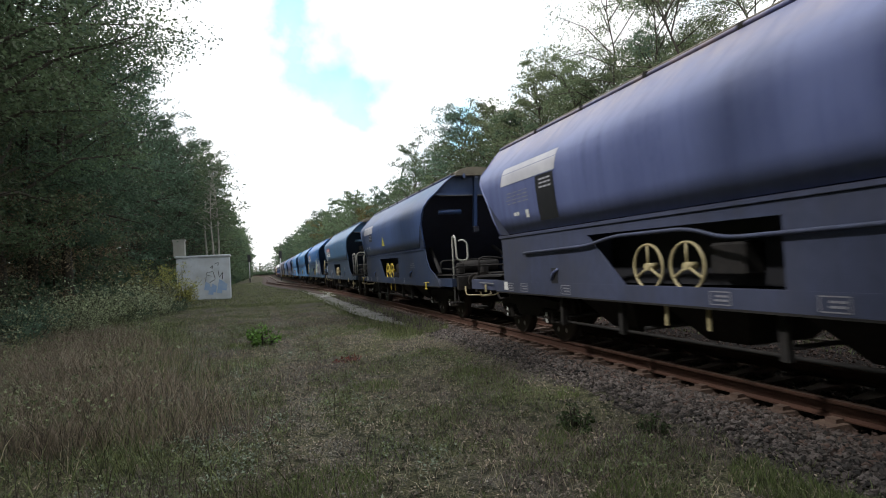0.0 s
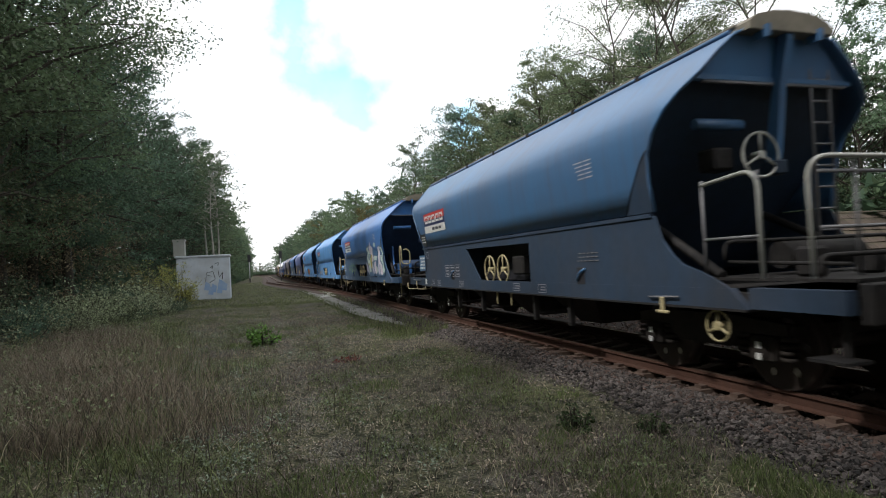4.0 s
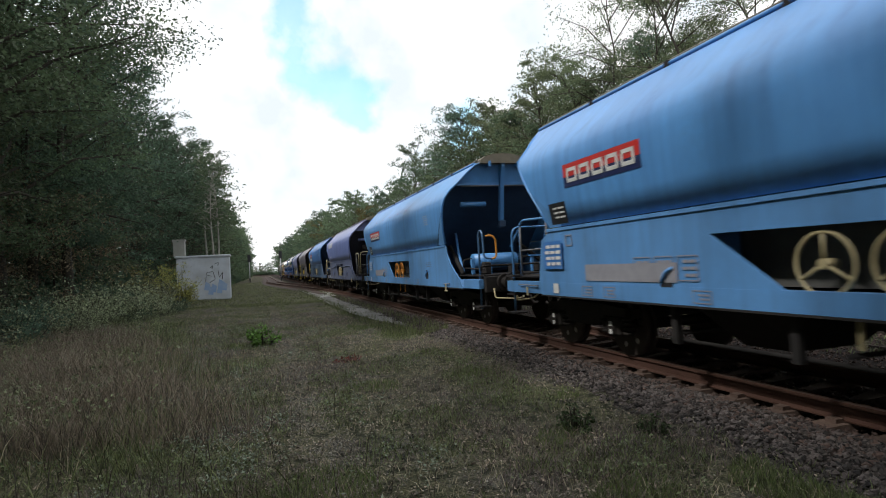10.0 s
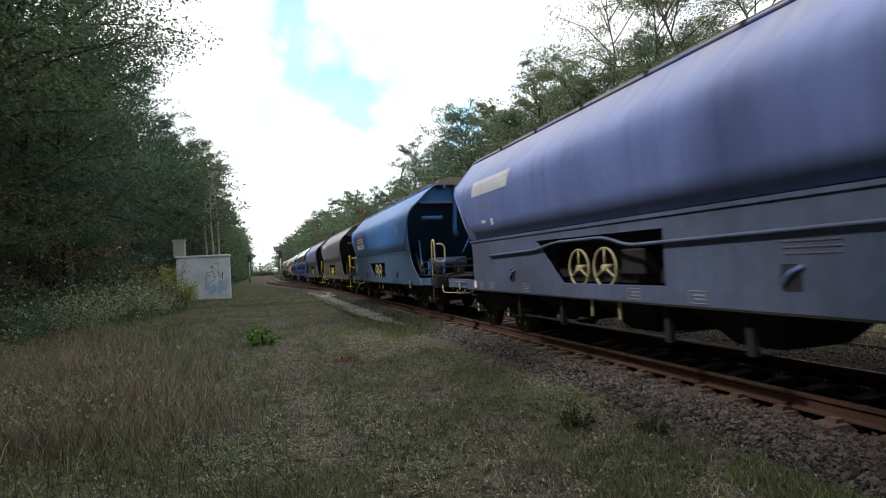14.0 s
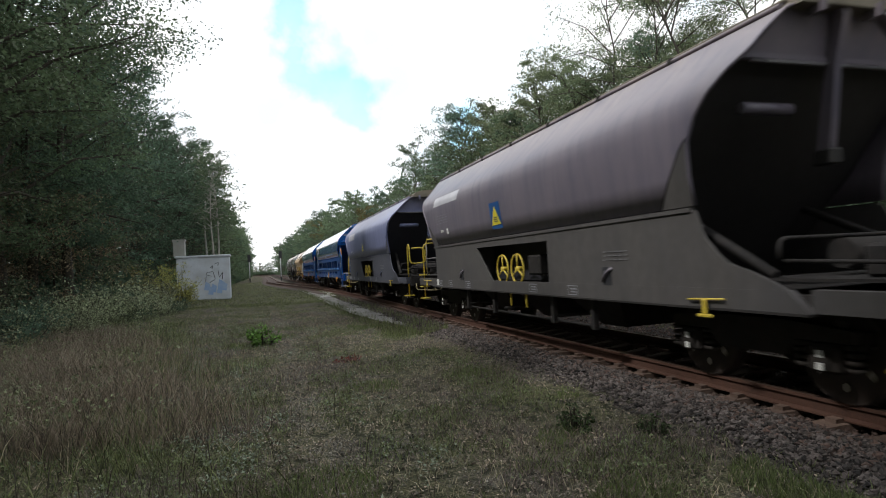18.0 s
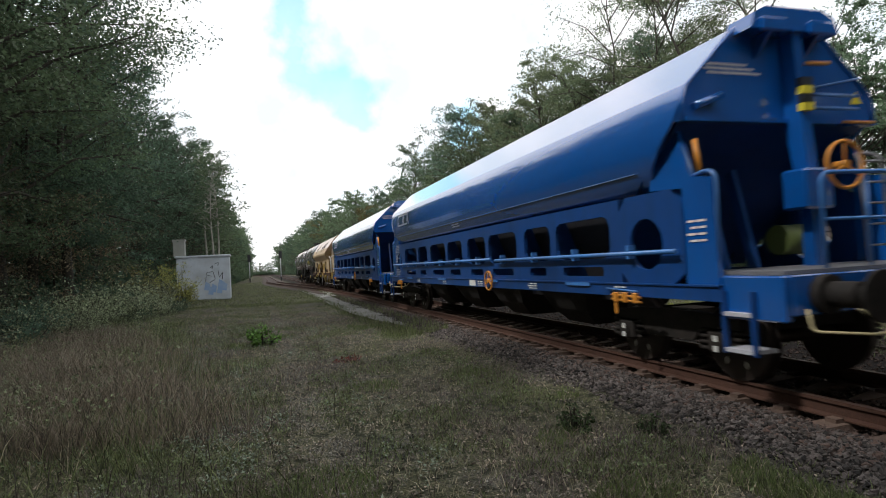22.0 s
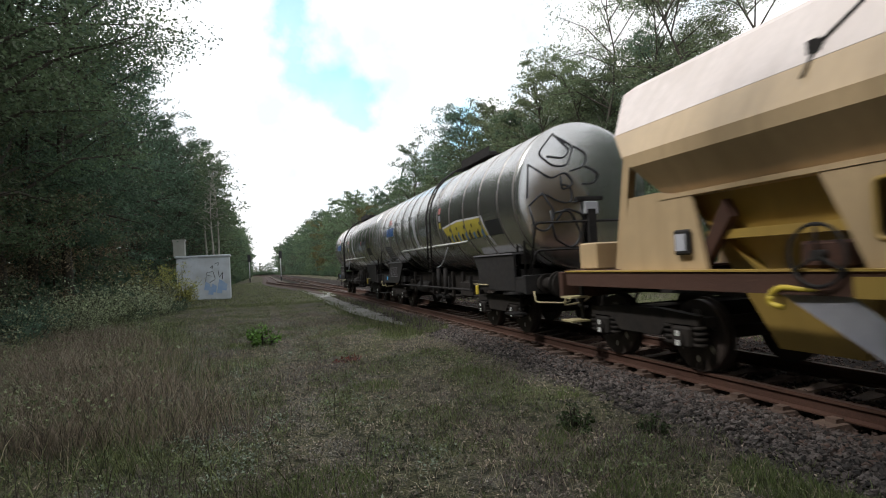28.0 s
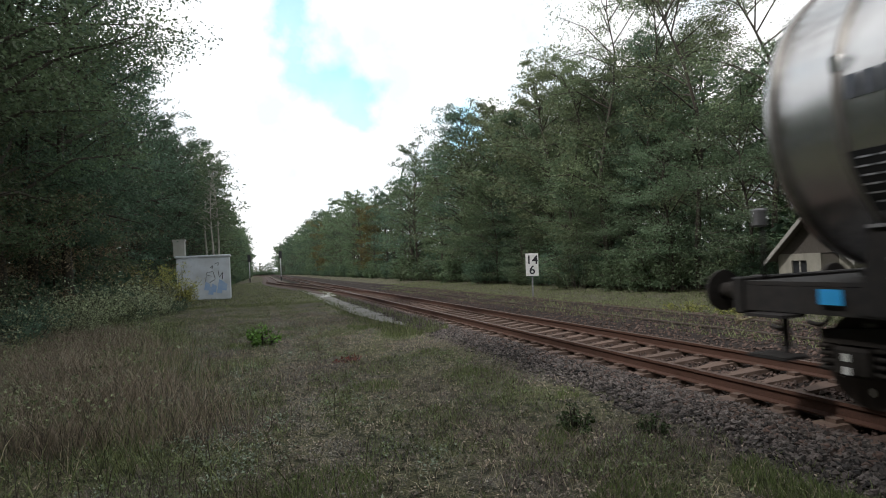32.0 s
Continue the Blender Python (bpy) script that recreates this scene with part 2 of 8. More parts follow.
def ground_material():
    m = bpy.data.materials.new("verge soil and short grass")
    m.use_nodes = True
    n, l = m.node_tree.nodes, m.node_tree.links
    b = n["Principled BSDF"]
    b.inputs["Roughness"].default_value, b.inputs["Specular IOR Level"].default_value = 0.95, 0.15
    tc = n.new("ShaderNodeTexCoord")

    def tex(scale, detail=5.0):
        t = n.new("ShaderNodeTexNoise")
        t.inputs["Scale"].default_value, t.inputs["Detail"].default_value = scale, detail
        l.new(tc.outputs["Object"], t.inputs["Vector"])
        return t.outputs["Fac"]

    def ramp(fac, stops):
        r = n.new("ShaderNodeValToRGB")
        e = r.color_ramp.elements
        while len(e) < len(stops):
            e.new(0.5)
        for q, (pos, c) in zip(e, stops):
            q.position, q.color = pos, (*c, 1)
        l.new(fac, r.inputs["Fac"])
        return r.outputs["Color"]

    def mix(fac, a, c):
        x = n.new("ShaderNodeMix")
        x.data_type = "RGBA"
        l.new(fac, x.inputs["Factor"])
        l.new(a, x.inputs["A"])
        l.new(c, x.inputs["B"])
        return x.outputs["Result"]

    grass = ramp(tex(38, 6), [(0.3, (0.026, 0.029, 0.016)), (0.5, (0.092, 0.094, 0.054)), (0.74, (0.28, 0.25, 0.18))])
    soil = ramp(tex(55, 6), [(0.3, (0.024, 0.021, 0.018)), (0.5, (0.092, 0.080, 0.068)), (0.74, (0.33, 0.31, 0.27))])
    patch = ramp(tex(0.9, 6), [(0.50, (0, 0, 0)), (0.60, (0.85, 0.85, 0.85))])
    col = mix(patch, grass, soil)
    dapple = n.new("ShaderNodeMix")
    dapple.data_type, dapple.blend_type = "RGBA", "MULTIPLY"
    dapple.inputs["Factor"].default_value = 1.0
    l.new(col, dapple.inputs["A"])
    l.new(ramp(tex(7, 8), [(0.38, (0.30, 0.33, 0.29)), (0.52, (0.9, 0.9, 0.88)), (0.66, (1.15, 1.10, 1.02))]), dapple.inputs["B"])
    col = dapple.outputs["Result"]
    # the ballast bed lies between two lines along the track
    sep = n.new("ShaderNodeSeparateXYZ")
    l.new(tc.outputs["Object"], sep.inputs[0])
    wob = n.new("ShaderNodeMath")
    wob.operation = "MULTIPLY_ADD"
    l.new(tex(1.6), wob.inputs[0])
    wob.inputs[1].default_value = 0.9
    l.new(sep.outputs["X"], wob.inputs[2])
    lo = n.new("ShaderNodeMapRange")
    lo.inputs["From Min"].default_value, lo.inputs["From Max"].default_value = 4.50, 4.85
    l.new(wob.outputs[0], lo.inputs["Value"])
    hi = n.new("ShaderNodeMapRange")
    hi.inputs["From Min"].default_value, hi.inputs["From Max"].default_value = 12.2, 11.6
    l.new(wob.outputs[0], hi.inputs["Value"])
    both = n.new("ShaderNodeMath")
    both.operation = "MULTIPLY"
    l.new(lo.outputs[0], both.inputs[0])
    l.new(hi.outputs[0], both.inputs[1])
    stone = ramp(tex(28, 4), [(0.3, (0.010, 0.008, 0.007)), (0.5, (0.026, 0.020, 0.018)), (0.75, (0.062, 0.050, 0.045))])
    col = mix(both.outputs[0], col, stone)
    l.new(col, b.inputs["Base Color"])
    bp = n.new("ShaderNodeBump")
    bp.inputs["Strength"].default_value, bp.inputs["Distance"].default_value = 0.8, 0.04
    l.new(tex(45, 5), bp.inputs["Height"])
    l.new(bp.outputs[0], b.inputs["Normal"])
    return m


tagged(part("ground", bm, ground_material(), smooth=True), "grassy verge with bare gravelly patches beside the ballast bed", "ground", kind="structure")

# ---- materials of the line ----
M_RUST = material("rusty rail steel", (0.064, 0.029, 0.019), 0.85, 0.1, grain=(0.095, 0.042, 0.026), grain_scale=40, stain=(0.045, 0.024, 0.017), stain_scale=3, bump=0.3)
M_RAILTOP = material("worn rail head", (0.095, 0.058, 0.046), 0.5, 0.5, grain=(0.13, 0.08, 0.06), grain_scale=25)
M_SLEEPER = material("weathered concrete", (0.130, 0.086, 0.066), 0.9, grain=(0.070, 0.046, 0.036), grain_scale=30, stain=(0.07, 0.038, 0.026), stain_scale=2.5, bump=0.4, rand=0.18)
M_OLDWOOD = material("dark rotten timber", (0.07, 0.06, 0.05), 0.95, grain=(0.03, 0.025, 0.02), grain_scale=30, stain=(0.05, 0.06, 0.03), bump=0.6, rand=0.25)
M_STONE = material("rusty ballast stone", (0.098, 0.064, 0.052), 0.9, grain=(0.034, 0.025, 0.022), grain_scale=60, stain=(0.058, 0.032, 0.025), stain_scale=2, island=0.55)
M_GREYSTONE = material("grey ballast stone", (0.090, 0.076, 0.070), 0.85, grain=(0.034, 0.029, 0.028), grain_scale=60, stain=(0.050, 0.034, 0.028), stain_scale=2, island=0.9)
M_GRAVEL = material("pale gravel", (0.27, 0.25, 0.21), 0.9, grain=(0.12, 0.105, 0.09), grain_scale=60, stain=(0.12, 0.105, 0.09), stain_scale=2, island=0.55)
M_CONCRETE = material("pale worn concrete", (0.36, 0.36, 0.34), 0.9, grain=(0.25, 0.24, 0.22), grain_scale=30, stain=(0.17, 0.18, 0.13), stain_scale=1.2, bump=0.3)
M_OLDRAIL = material("dull old rail", (0.045, 0.034, 0.028), 0.9, 0.0, grain=(0.07, 0.048, 0.036), grain_scale=30)

RAIL_SECTION = [(-0.036, 0.0), (0.036, 0.0), (0.036, -0.035), (0.010, -0.052), (0.010, -0.140), (0.070, -0.157), (0.070, -0.172), (-0.070, -0.172), (-0.070, -0.157), (-0.010, -0.140), (-0.010, -0.052), (-0.036, -0.035)]


def rail(name, points, label, mats, z=0.0):
    """A rail swept along plan points (x, y)."""
    bm = bmesh.new()
    rows = [[(x + sx, y, z + sz) for sx, sz in RAIL_SECTION + RAIL_SECTION[:1]] for x, y in points]
    sheet(bm, rows, smooth=False)
    for f in bm.faces:
        if f.calc_center_median().z > z - 0.004 and len(mats) > 1:
            f.material_index = 1
    ob = part(name, bm, mats)
    return tagged(ob, label, "rail", group="rails", kind="structure")


FAR_END = 520


def bend(y):
    """Sideways shift of the whole line where it curves away in the distance."""
    return -max(0, y - 255) ** 2 / 3000


FAR_Y = [255 + 12 * k for k in range(16)]
for k, off in enumerate((-GAUGE / 2, GAUGE / 2)):
    rail("rail", [(TRACK + off, -40), (TRACK + off, 60)] + [(TRACK + off + bend(y), y) for y in FAR_Y], "rusty brown running rail on concrete sleepers", [M_RUST, M_RAILTOP])


def loop_x(y, off):
    """Plan of the track that leaves the main line over the points and runs beside it."""
    t = min(1, max(0, (y - 30) / 75))
    return TRACK + off - 4.3 * t * t * (3 - 2 * t)


for off in (-GAUGE / 2, GAUGE / 2):
    rail("rail", [(loop_x(y, off), y) for y in range(32, 130, 4)] + [(loop_x(y, off) + bend(y), y) for y in FAR_Y], "rusty rail of the diverging track", [M_RUST, M_RAILTOP])
for off in (-GAUGE / 2, GAUGE / 2):
    rail("rail", [(SIDING + off, -40), (SIDING + off, 48), (SIDING + off, 70)], "dull rail of the overgrown siding", [M_OLDRAIL], z=-0.15)

# ballast bed of the diverging track
bm = bmesh.new()
sheet(bm, [[(loop_x(y, -1.75) + bend(y), y, -0.27), (loop_x(y, -1.35) + bend(y), y, -0.20), (loop_x(y, 1.35) + bend(y), y, -0.196), (loop_x(y, 1.9) + bend(y), y, -0.25)] for y in list(range(44, 130, 4)) + FAR_Y], smooth=False)
tagged(part("loop_bed", bm, M_STONE), "dark ballast bed under the diverging track", "ballast", kind="structure")

# ---- materials of the train ----
def paint(name, colour, dirt=(0.085, 0.075, 0.085), rough=0.40, streak=0.35, stain=0.35, spec=0.6, dust=None):
    return material(name, colour, rough, dust=dust, grain=tuple(c * 0.82 + 0.01 for c in colour), grain_scale=9, stain=dirt, stain_scale=0.7, stain_amount=stain, streak=streak, bump=0.04, bump_scale=3, spec=spec)


M_VIOLET = paint("faded violet paint", (0.125, 0.155, 0.320), dirt=(0.055, 0.070, 0.175), streak=0.75, stain=0.6, dust=(0.33, 0.26, 0.24))
# Navy-dark base: the shade on this wagon's side is put into the paint.
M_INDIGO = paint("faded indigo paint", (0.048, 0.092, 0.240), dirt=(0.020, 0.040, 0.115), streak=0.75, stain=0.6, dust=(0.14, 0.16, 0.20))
M_LAVENDER = paint("faded lavender paint", (0.150, 0.200, 0.440), dirt=(0.070, 0.098, 0.25), streak=0.7, stain=0.5, dust=(0.30, 0.26, 0.26))
M_BROWNGREY = paint("sooty brown-grey paint", (0.165, 0.145, 0.175), dirt=(0.070, 0.068, 0.110), streak=0.7, stain=0.5, dust=(0.26, 0.21, 0.20))
M_GREYVIOLET = paint("faded grey-violet paint", (0.165, 0.185, 0.320), dirt=(0.080, 0.09, 0.19), streak=0.7, stain=0.5, dust=(0.27, 0.22, 0.21))
M_TEAL = paint("dirty dark blue paint", (0.055, 0.150, 0.300), streak=0.45)
M_BLUE = paint("weathered mid blue paint", (0.045, 0.185, 0.50), streak=0.3)
M_SKYBLUE = paint("weathered light blue paint", (0.10, 0.31, 0.66), dirt=(0.055, 0.17, 0.40), streak=0.7, stain=0.55)
M_DEEPBLUE = paint("fresh deep blue paint", (0.003, 0.085, 0.35), rough=0.12, streak=0.06, stain=0.08, spec=1.0)
M_DEEPBLUE.node_tree.nodes["Principled BSDF"].inputs["Coat Weight"].default_value = 1.0
M_DEEPBLUE.node_tree.nodes["Principled BSDF"].inputs["Coat Roughness"].default_value = 0.06
# Darker copy of the deep blue: shade under the overhang is in its colour.
M_BLUEFRAME = paint("blue frame paint darkened for shade", (0.004, 0.048, 0.20), dirt=(0.012, 0.030, 0.075), rough=0.38, streak=0.4, stain=0.5, spec=0.5)
M_BEIGE = paint("dirty beige yellow paint", (0.50, 0.365, 0.215), dirt=(0.22, 0.15, 0.08), streak=0.3)
M_YELLOWPAINT = paint("dull yellow paint", (0.42, 0.28, 0.07), dirt=(0.2, 0.12, 0.04), streak=0.3)
M_PALECOVER = paint("chalky pale cover", (0.68, 0.60, 0.57), dirt=(0.4, 0.33, 0.27), rough=0.6, streak=0.3)
M_STEEL = material("brushed stainless steel", (0.60, 0.60, 0.60), 0.25, 0.95, grain=(0.52, 0.52, 0.52), grain_scale=6, stain=(0.34, 0.32, 0.29), stain_scale=0.8, stain_amount=0.4, streak=0.35, bump=0.03, bump_scale=4)
M_SOOT = material("sooty black running gear", (0.018, 0.016, 0.015), 0.8, 0.05, grain=(0.035, 0.030, 0.027), grain_scale=14, stain=(0.040, 0.031, 0.025), stain_scale=3, spec=0.2)
M_FRAME = material("grimy dark underframe", (0.022, 0.021, 0.022), 0.75, 0.05, grain=(0.042, 0.037, 0.034), grain_scale=10, stain=(0.02, 0.018, 0.016), stain_scale=2, spec=0.2)
# Near-black for dark joints, and for recesses with shade put into the colour.
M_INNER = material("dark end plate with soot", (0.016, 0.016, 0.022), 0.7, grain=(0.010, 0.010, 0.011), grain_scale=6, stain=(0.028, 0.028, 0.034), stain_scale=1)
M_ROOFCAP = material("dusty roof hatch rubber", (0.185, 0.165, 0.125), 0.85, grain=(0.25, 0.22, 0.17), grain_scale=8, stain=(0.06, 0.055, 0.05), stain_scale=1.5)
M_HAND = material("yellow handrail paint", (0.58, 0.44, 0.05), 0.45, grain=(0.42, 0.30, 0.05), grain_scale=20)
M_CREAM = material("cream worn paint", (0.46, 0.39, 0.22), 0.5, grain=(0.33, 0.27, 0.15), grain_scale=20)
M_ORANGE = material("orange paint", (0.60, 0.24, 0.03), 0.45, grain=(0.45, 0.18, 0.03), grain_scale=20)
M_GREYRAIL = material("grey handrail paint", (0.17, 0.17, 0.18), 0.5, grain=(0.10, 0.09, 0.09), grain_scale=20)
M_WHITE = material("white lettering paint", (0.68, 0.68, 0.66), 0.5, grain=(0.5, 0.5, 0.48), grain_scale=12)
M_RED = material("red sign paint", (0.55, 0.035, 0.03), 0.4, grain=(0.42, 0.05, 0.04), grain_scale=10)
M_NAVY = material("navy sign paint", (0.015, 0.025, 0.09), 0.4, grain=(0.03, 0.04, 0.10), grain_scale=10)
M_BLACK = material("black panel paint", (0.012, 0.013, 0.016), 0.45, grain=(0.03, 0.03, 0.035), grain_scale=10)
M_TEXTBLUE = material("blue lettering paint", (0.014, 0.075, 0.24), 0.4, grain=(0.03, 0.10, 0.26), grain_scale=10)
M_TEXTGREY = material("dark grey lettering paint", (0.06, 0.07, 0.09), 0.45, grain=(0.1, 0.1, 0.11), grain_scale=10)
M_SIGNYELLOW = material("warning sign yellow", (0.66, 0.56, 0.04), 0.4, grain=(0.5, 0.42, 0.05), grain_scale=10)
M_PALEPANEL = material("faded pale sign paint", (0.50, 0.50, 0.54), 0.5, grain=(0.40, 0.40, 0.45), grain_scale=6, stain=(0.32, 0.32, 0.38))
M_FADED = material("faded stencil paint", (0.27, 0.27, 0.30), 0.6, grain=(0.20, 0.20, 0.23), grain_scale=8)
M_RECESS = material("dusty grey recess plate", (0.13, 0.13, 0.12), 0.8, grain=(0.08, 0.08, 0.075), grain_scale=6, stain=(0.05, 0.05, 0.05), stain_scale=1.5, streak=0.5)
M_PALERAIL = material("pale worn handrail paint", (0.42, 0.42, 0.39), 0.5, grain=(0.30, 0.29, 0.26), grain_scale=18)
M_WHEEL = material("rusty wheel steel", (0.036, 0.027, 0.023), 0.65, 0.3, grain=(0.055, 0.038, 0.030), grain_scale=12)
M_TREAD = material("bright wheel tread", (0.35, 0.33, 0.31), 0.3, 0.9, grain=(0.28, 0.26, 0.24), grain_scale=10)

def grimed_shaded(name, colour):
    """Body colour with brake dust and road dirt, darkened for less light low down."""
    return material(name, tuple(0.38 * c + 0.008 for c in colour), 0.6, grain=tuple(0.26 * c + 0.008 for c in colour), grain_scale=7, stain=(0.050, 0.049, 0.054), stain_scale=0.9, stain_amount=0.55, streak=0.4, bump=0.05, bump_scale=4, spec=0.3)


SKIRTS = {M_VIOLET.name: grimed_shaded("grimy shaded violet skirt", (0.14, 0.17, 0.32)), M_INDIGO.name: grimed_shaded("shaded grimy indigo skirt", (0.030, 0.070, 0.19)), M_LAVENDER.name: grimed_shaded("grimy shaded lavender skirt", (0.24, 0.30, 0.52)),
          M_BROWNGREY.name: grimed_shaded("grimy shaded brown-grey skirt", (0.20, 0.185, 0.18)), M_GREYVIOLET.name: grimed_shaded("grimy shaded grey skirt", (0.16, 0.17, 0.23)),
          M_TEAL.name: grimed_shaded("grimy shaded dark blue skirt", (0.06, 0.12, 0.22)), M_BLUE.name: paint("grimy blue skirt", (0.050, 0.105, 0.200), dirt=(0.045, 0.065, 0.10), rough=0.5, streak=0.6, stain=0.5),
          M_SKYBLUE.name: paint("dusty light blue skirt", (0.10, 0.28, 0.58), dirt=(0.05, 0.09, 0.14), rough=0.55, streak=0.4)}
# Body colours scaled down: shade under the sloping ends is put into these plates.
INNERS = {m.name: material("sooty shaded end plate over " + m.name, tuple(0.30 * c + 0.004 for c in col), 0.6, grain=tuple(0.18 * c + 0.004 for c in col), grain_scale=6, stain=tuple(0.40 * c + 0.006 for c in col), stain_scale=1)
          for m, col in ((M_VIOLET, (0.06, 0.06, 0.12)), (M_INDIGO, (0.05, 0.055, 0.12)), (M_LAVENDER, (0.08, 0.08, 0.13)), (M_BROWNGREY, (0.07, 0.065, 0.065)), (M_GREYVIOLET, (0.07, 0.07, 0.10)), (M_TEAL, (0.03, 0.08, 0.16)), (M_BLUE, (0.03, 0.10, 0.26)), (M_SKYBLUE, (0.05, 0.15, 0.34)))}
TRAIN, WHEELS, FIRST_BOGIE = [], [], []


# ---- bogie with two wheelsets, built once ----
def bogie_parts(parent):
    bm = bmesh.new()
    for s in (-1, 1):
        x = 1.0 * s
        o = [(-1.2, 0.62), (-0.62, 0.62), (-0.45, 0.44), (0.45, 0.44), (0.62, 0.62), (1.2, 0.62), (1.2, 0.74), (0.5, 0.80), (-0.5, 0.80), (-1.2, 0.74)]
        prism(bm, o, "x", x - 0.06, x + 0.06)
        for y in (-0.9, 0.9):
            box(bm, x - 0.10, x + 0.10, y - 0.17, y + 0.17, 0.33, 0.60, bevel=0.03)      # axle box
            rod(bm, (x - 0.12, y, 0.46), (x + 0.13 * s if s > 0 else x - 0.13, y, 0.46), 0.10, 10)
            for dy in (-0.27, 0.27):
                for k in range(4):                                                     # coil springs
                    rod(bm, (x, y + dy, 0.36 + 0.07 * k), (x, y + dy, 0.40 + 0.07 * k), 0.085, 8)
    box(bm, -1.0, 1.0, -0.25, 0.25, 0.55, 0.80)
    for y in (-1.2, 1.2):
        box(bm, -1.0, 1.0, y - 0.05, y + 0.05, 0.60, 0.72)
    for y in (-0.36, 0.36):                                                            # brake beams
        box(bm, -0.85, 0.85, y - 0.04, y + 0.04, 0.36, 0.46)
    frame_ob = part("bogie", bm, M_SOOT, parent)
    for y in (-0.9, 0.9):
        for dz in (-0.10, 0.02):
            bm = bmesh.new()
            box(bm, -1.137, -1.132, y - 0.035, y + 0.025, 0.46 + dz, 0.46 + dz + 0.07)
            part("axle_mark", bm, M_WHITE, frame_ob)
        bm = bmesh.new()
        for s in (-1, 1):
            rod(bm, (0.68 * s, 0, 0), (0.815 * s, 0, 0), 0.46, 28, mat=0)
            rod(bm, (0.66 * s, 0, 0), (0.69 * s, 0, 0), 0.49, 28, mat=0)
            rod(bm, (0.815 * s, 0, 0), (0.83 * s, 0, 0), 0.20, 14, mat=0)
            for k in range(6):                                                         # holes' rims in the disc
                a = k * math.pi / 3
                rod(bm, (0.81 * s, 0.3 * math.cos(a), 0.3 * math.sin(a)), (0.822 * s, 0.3 * math.cos(a), 0.3 * math.sin(a)), 0.045, 6, mat=1)
        rod(bm, (-0.95, 0, 0), (0.95, 0, 0), 0.085, 10)
        w = part("wheelset", bm, [M_WHEEL, M_TREAD], frame_ob, "rusty steel wheelset with two disc wheels")
        w.matrix_basis = pose(0, y, 0.46)
        WHEELS.append((w, y))
    return frame_ob


def add_bogie(parent, y):
    """A bogie under a wagon at y; after the first they share their meshes."""
    if not FIRST_BOGIE:
        FIRST_BOGIE.append(bogie_parts(parent))
        ob = FIRST_BOGIE[0]
    else:
        ob = FIRST_BOGIE[0].copy()
        scene.collection.objects.link(ob)
        ob.parent = parent
        for c in FIRST_BOGIE[0].children:
            d = c.copy()
            scene.collection.objects.link(d)
            d.parent = ob
            if c.name.startswith("wheelset"):
                WHEELS.append((d, round(c.matrix_basis.translation.y, 2)))
    ob.matrix_basis = pose(0, y, 0)
    return ob


def buffer_pair(parent, y, s):
    """Buffers and screw coupling on the headstock at y; s: -1 front, 1 rear."""
    for x in (-0.875, 0.875):
        bm = bmesh.new()
        rod(bm, (x, y, 1.06), (x, y + s * 0.10, 1.06), 0.19, 12)
        rod(bm, (x, y + s * 0.10, 1.06), (x, y + s * 0.40, 1.06), 0.125, 12)
        rod(bm, (x, y + s * 0.40, 1.06), (x, y + s * 0.56, 1.06), 0.09, 12)
        rod(bm, (x, y + s * 0.56, 1.06), (x, y + s * 0.60, 1.06), 0.24, 18)
        part("buffer", bm, M_SOOT, parent)
    bm = bmesh.new()
    prism(bm, [(y, 0.99), (y + s * 0.28, 1.0), (y + s * 0.34, 1.08), (y + s * 0.28, 1.15), (y + s * 0.22, 1.10), (y, 1.12)], "x", -0.03, 0.03)
    pipe(bm, round_path([(-0.05, y + s * 0.2, 1.0), (-0.06, y + s * 0.5, 0.85), (0.06, y + s * 0.5, 0.85), (0.05, y + s * 0.2, 1.0)], 0.05), 0.022)
    part("coupling", bm, M_SOOT, parent)
    bm = bmesh.new()
    pipe(bm, round_path([(-1.15, y + s * 0.05, 0.93), (-1.15, y + s * 0.10, 0.72), (-0.80, y + s * 0.45, 0.70), (-0.60, y + s * 0.45, 0.72), (-0.55, y + s * 0.05, 0.92)], 0.06), 0.016)
    part("shunter_handle", bm, M_CREAM, parent)
    for x in (-0.35, 0.35):
        bm = bmesh.new()
        pipe(bm, round_path([(x, y, 0.95), (x, y + s * 0.15, 0.85), (x * 0.9, y + s * 0.30, 0.55), (x * 0.8, y + s * 0.5, 0.60)], 0.12), 0.028)
        part("brake_hose", bm, M_SOOT, parent)


def handwheel(parent, centre, r, axis, mat, name="handwheel", tube_r=0.018):
    """A three-spoked handwheel; axis: the direction in which its shaft points."""
    bm = bmesh.new()
    q = Vector(axis).to_track_quat("Z", "Y")
    c = Vector(centre)
    ring = [c + q @ Vector((r * math.cos(a * math.pi / 12), r * math.sin(a * math.pi / 12), 0)) for a in range(24)]
    pipe(bm, ring, tube_r, 6, closed=True)
    for k in range(3):
        a = math.radians(90 + 120 * k)
        rod(bm, c, c + q @ Vector((r * math.cos(a), r * math.sin(a), 0)), 0.016, 6)
    rod(bm, c - q @ Vector((0, 0, 0.12)), c + q @ Vector((0, 0, 0.03)), 0.05, 10)
    return part(name, bm, mat, parent)


# ---- grain hopper wagons ----
H_PROFILE = [(1.45, 1.13), (1.465, 1.60), (1.47, 2.00), (1.445, 2.05), (1.51, 2.40), (1.545, 2.75), (1.555, 3.00), (1.54, 3.20), (1.46, 3.38), (1.20, 3.62), (0.80, 4.03), (0.62, 4.11)]
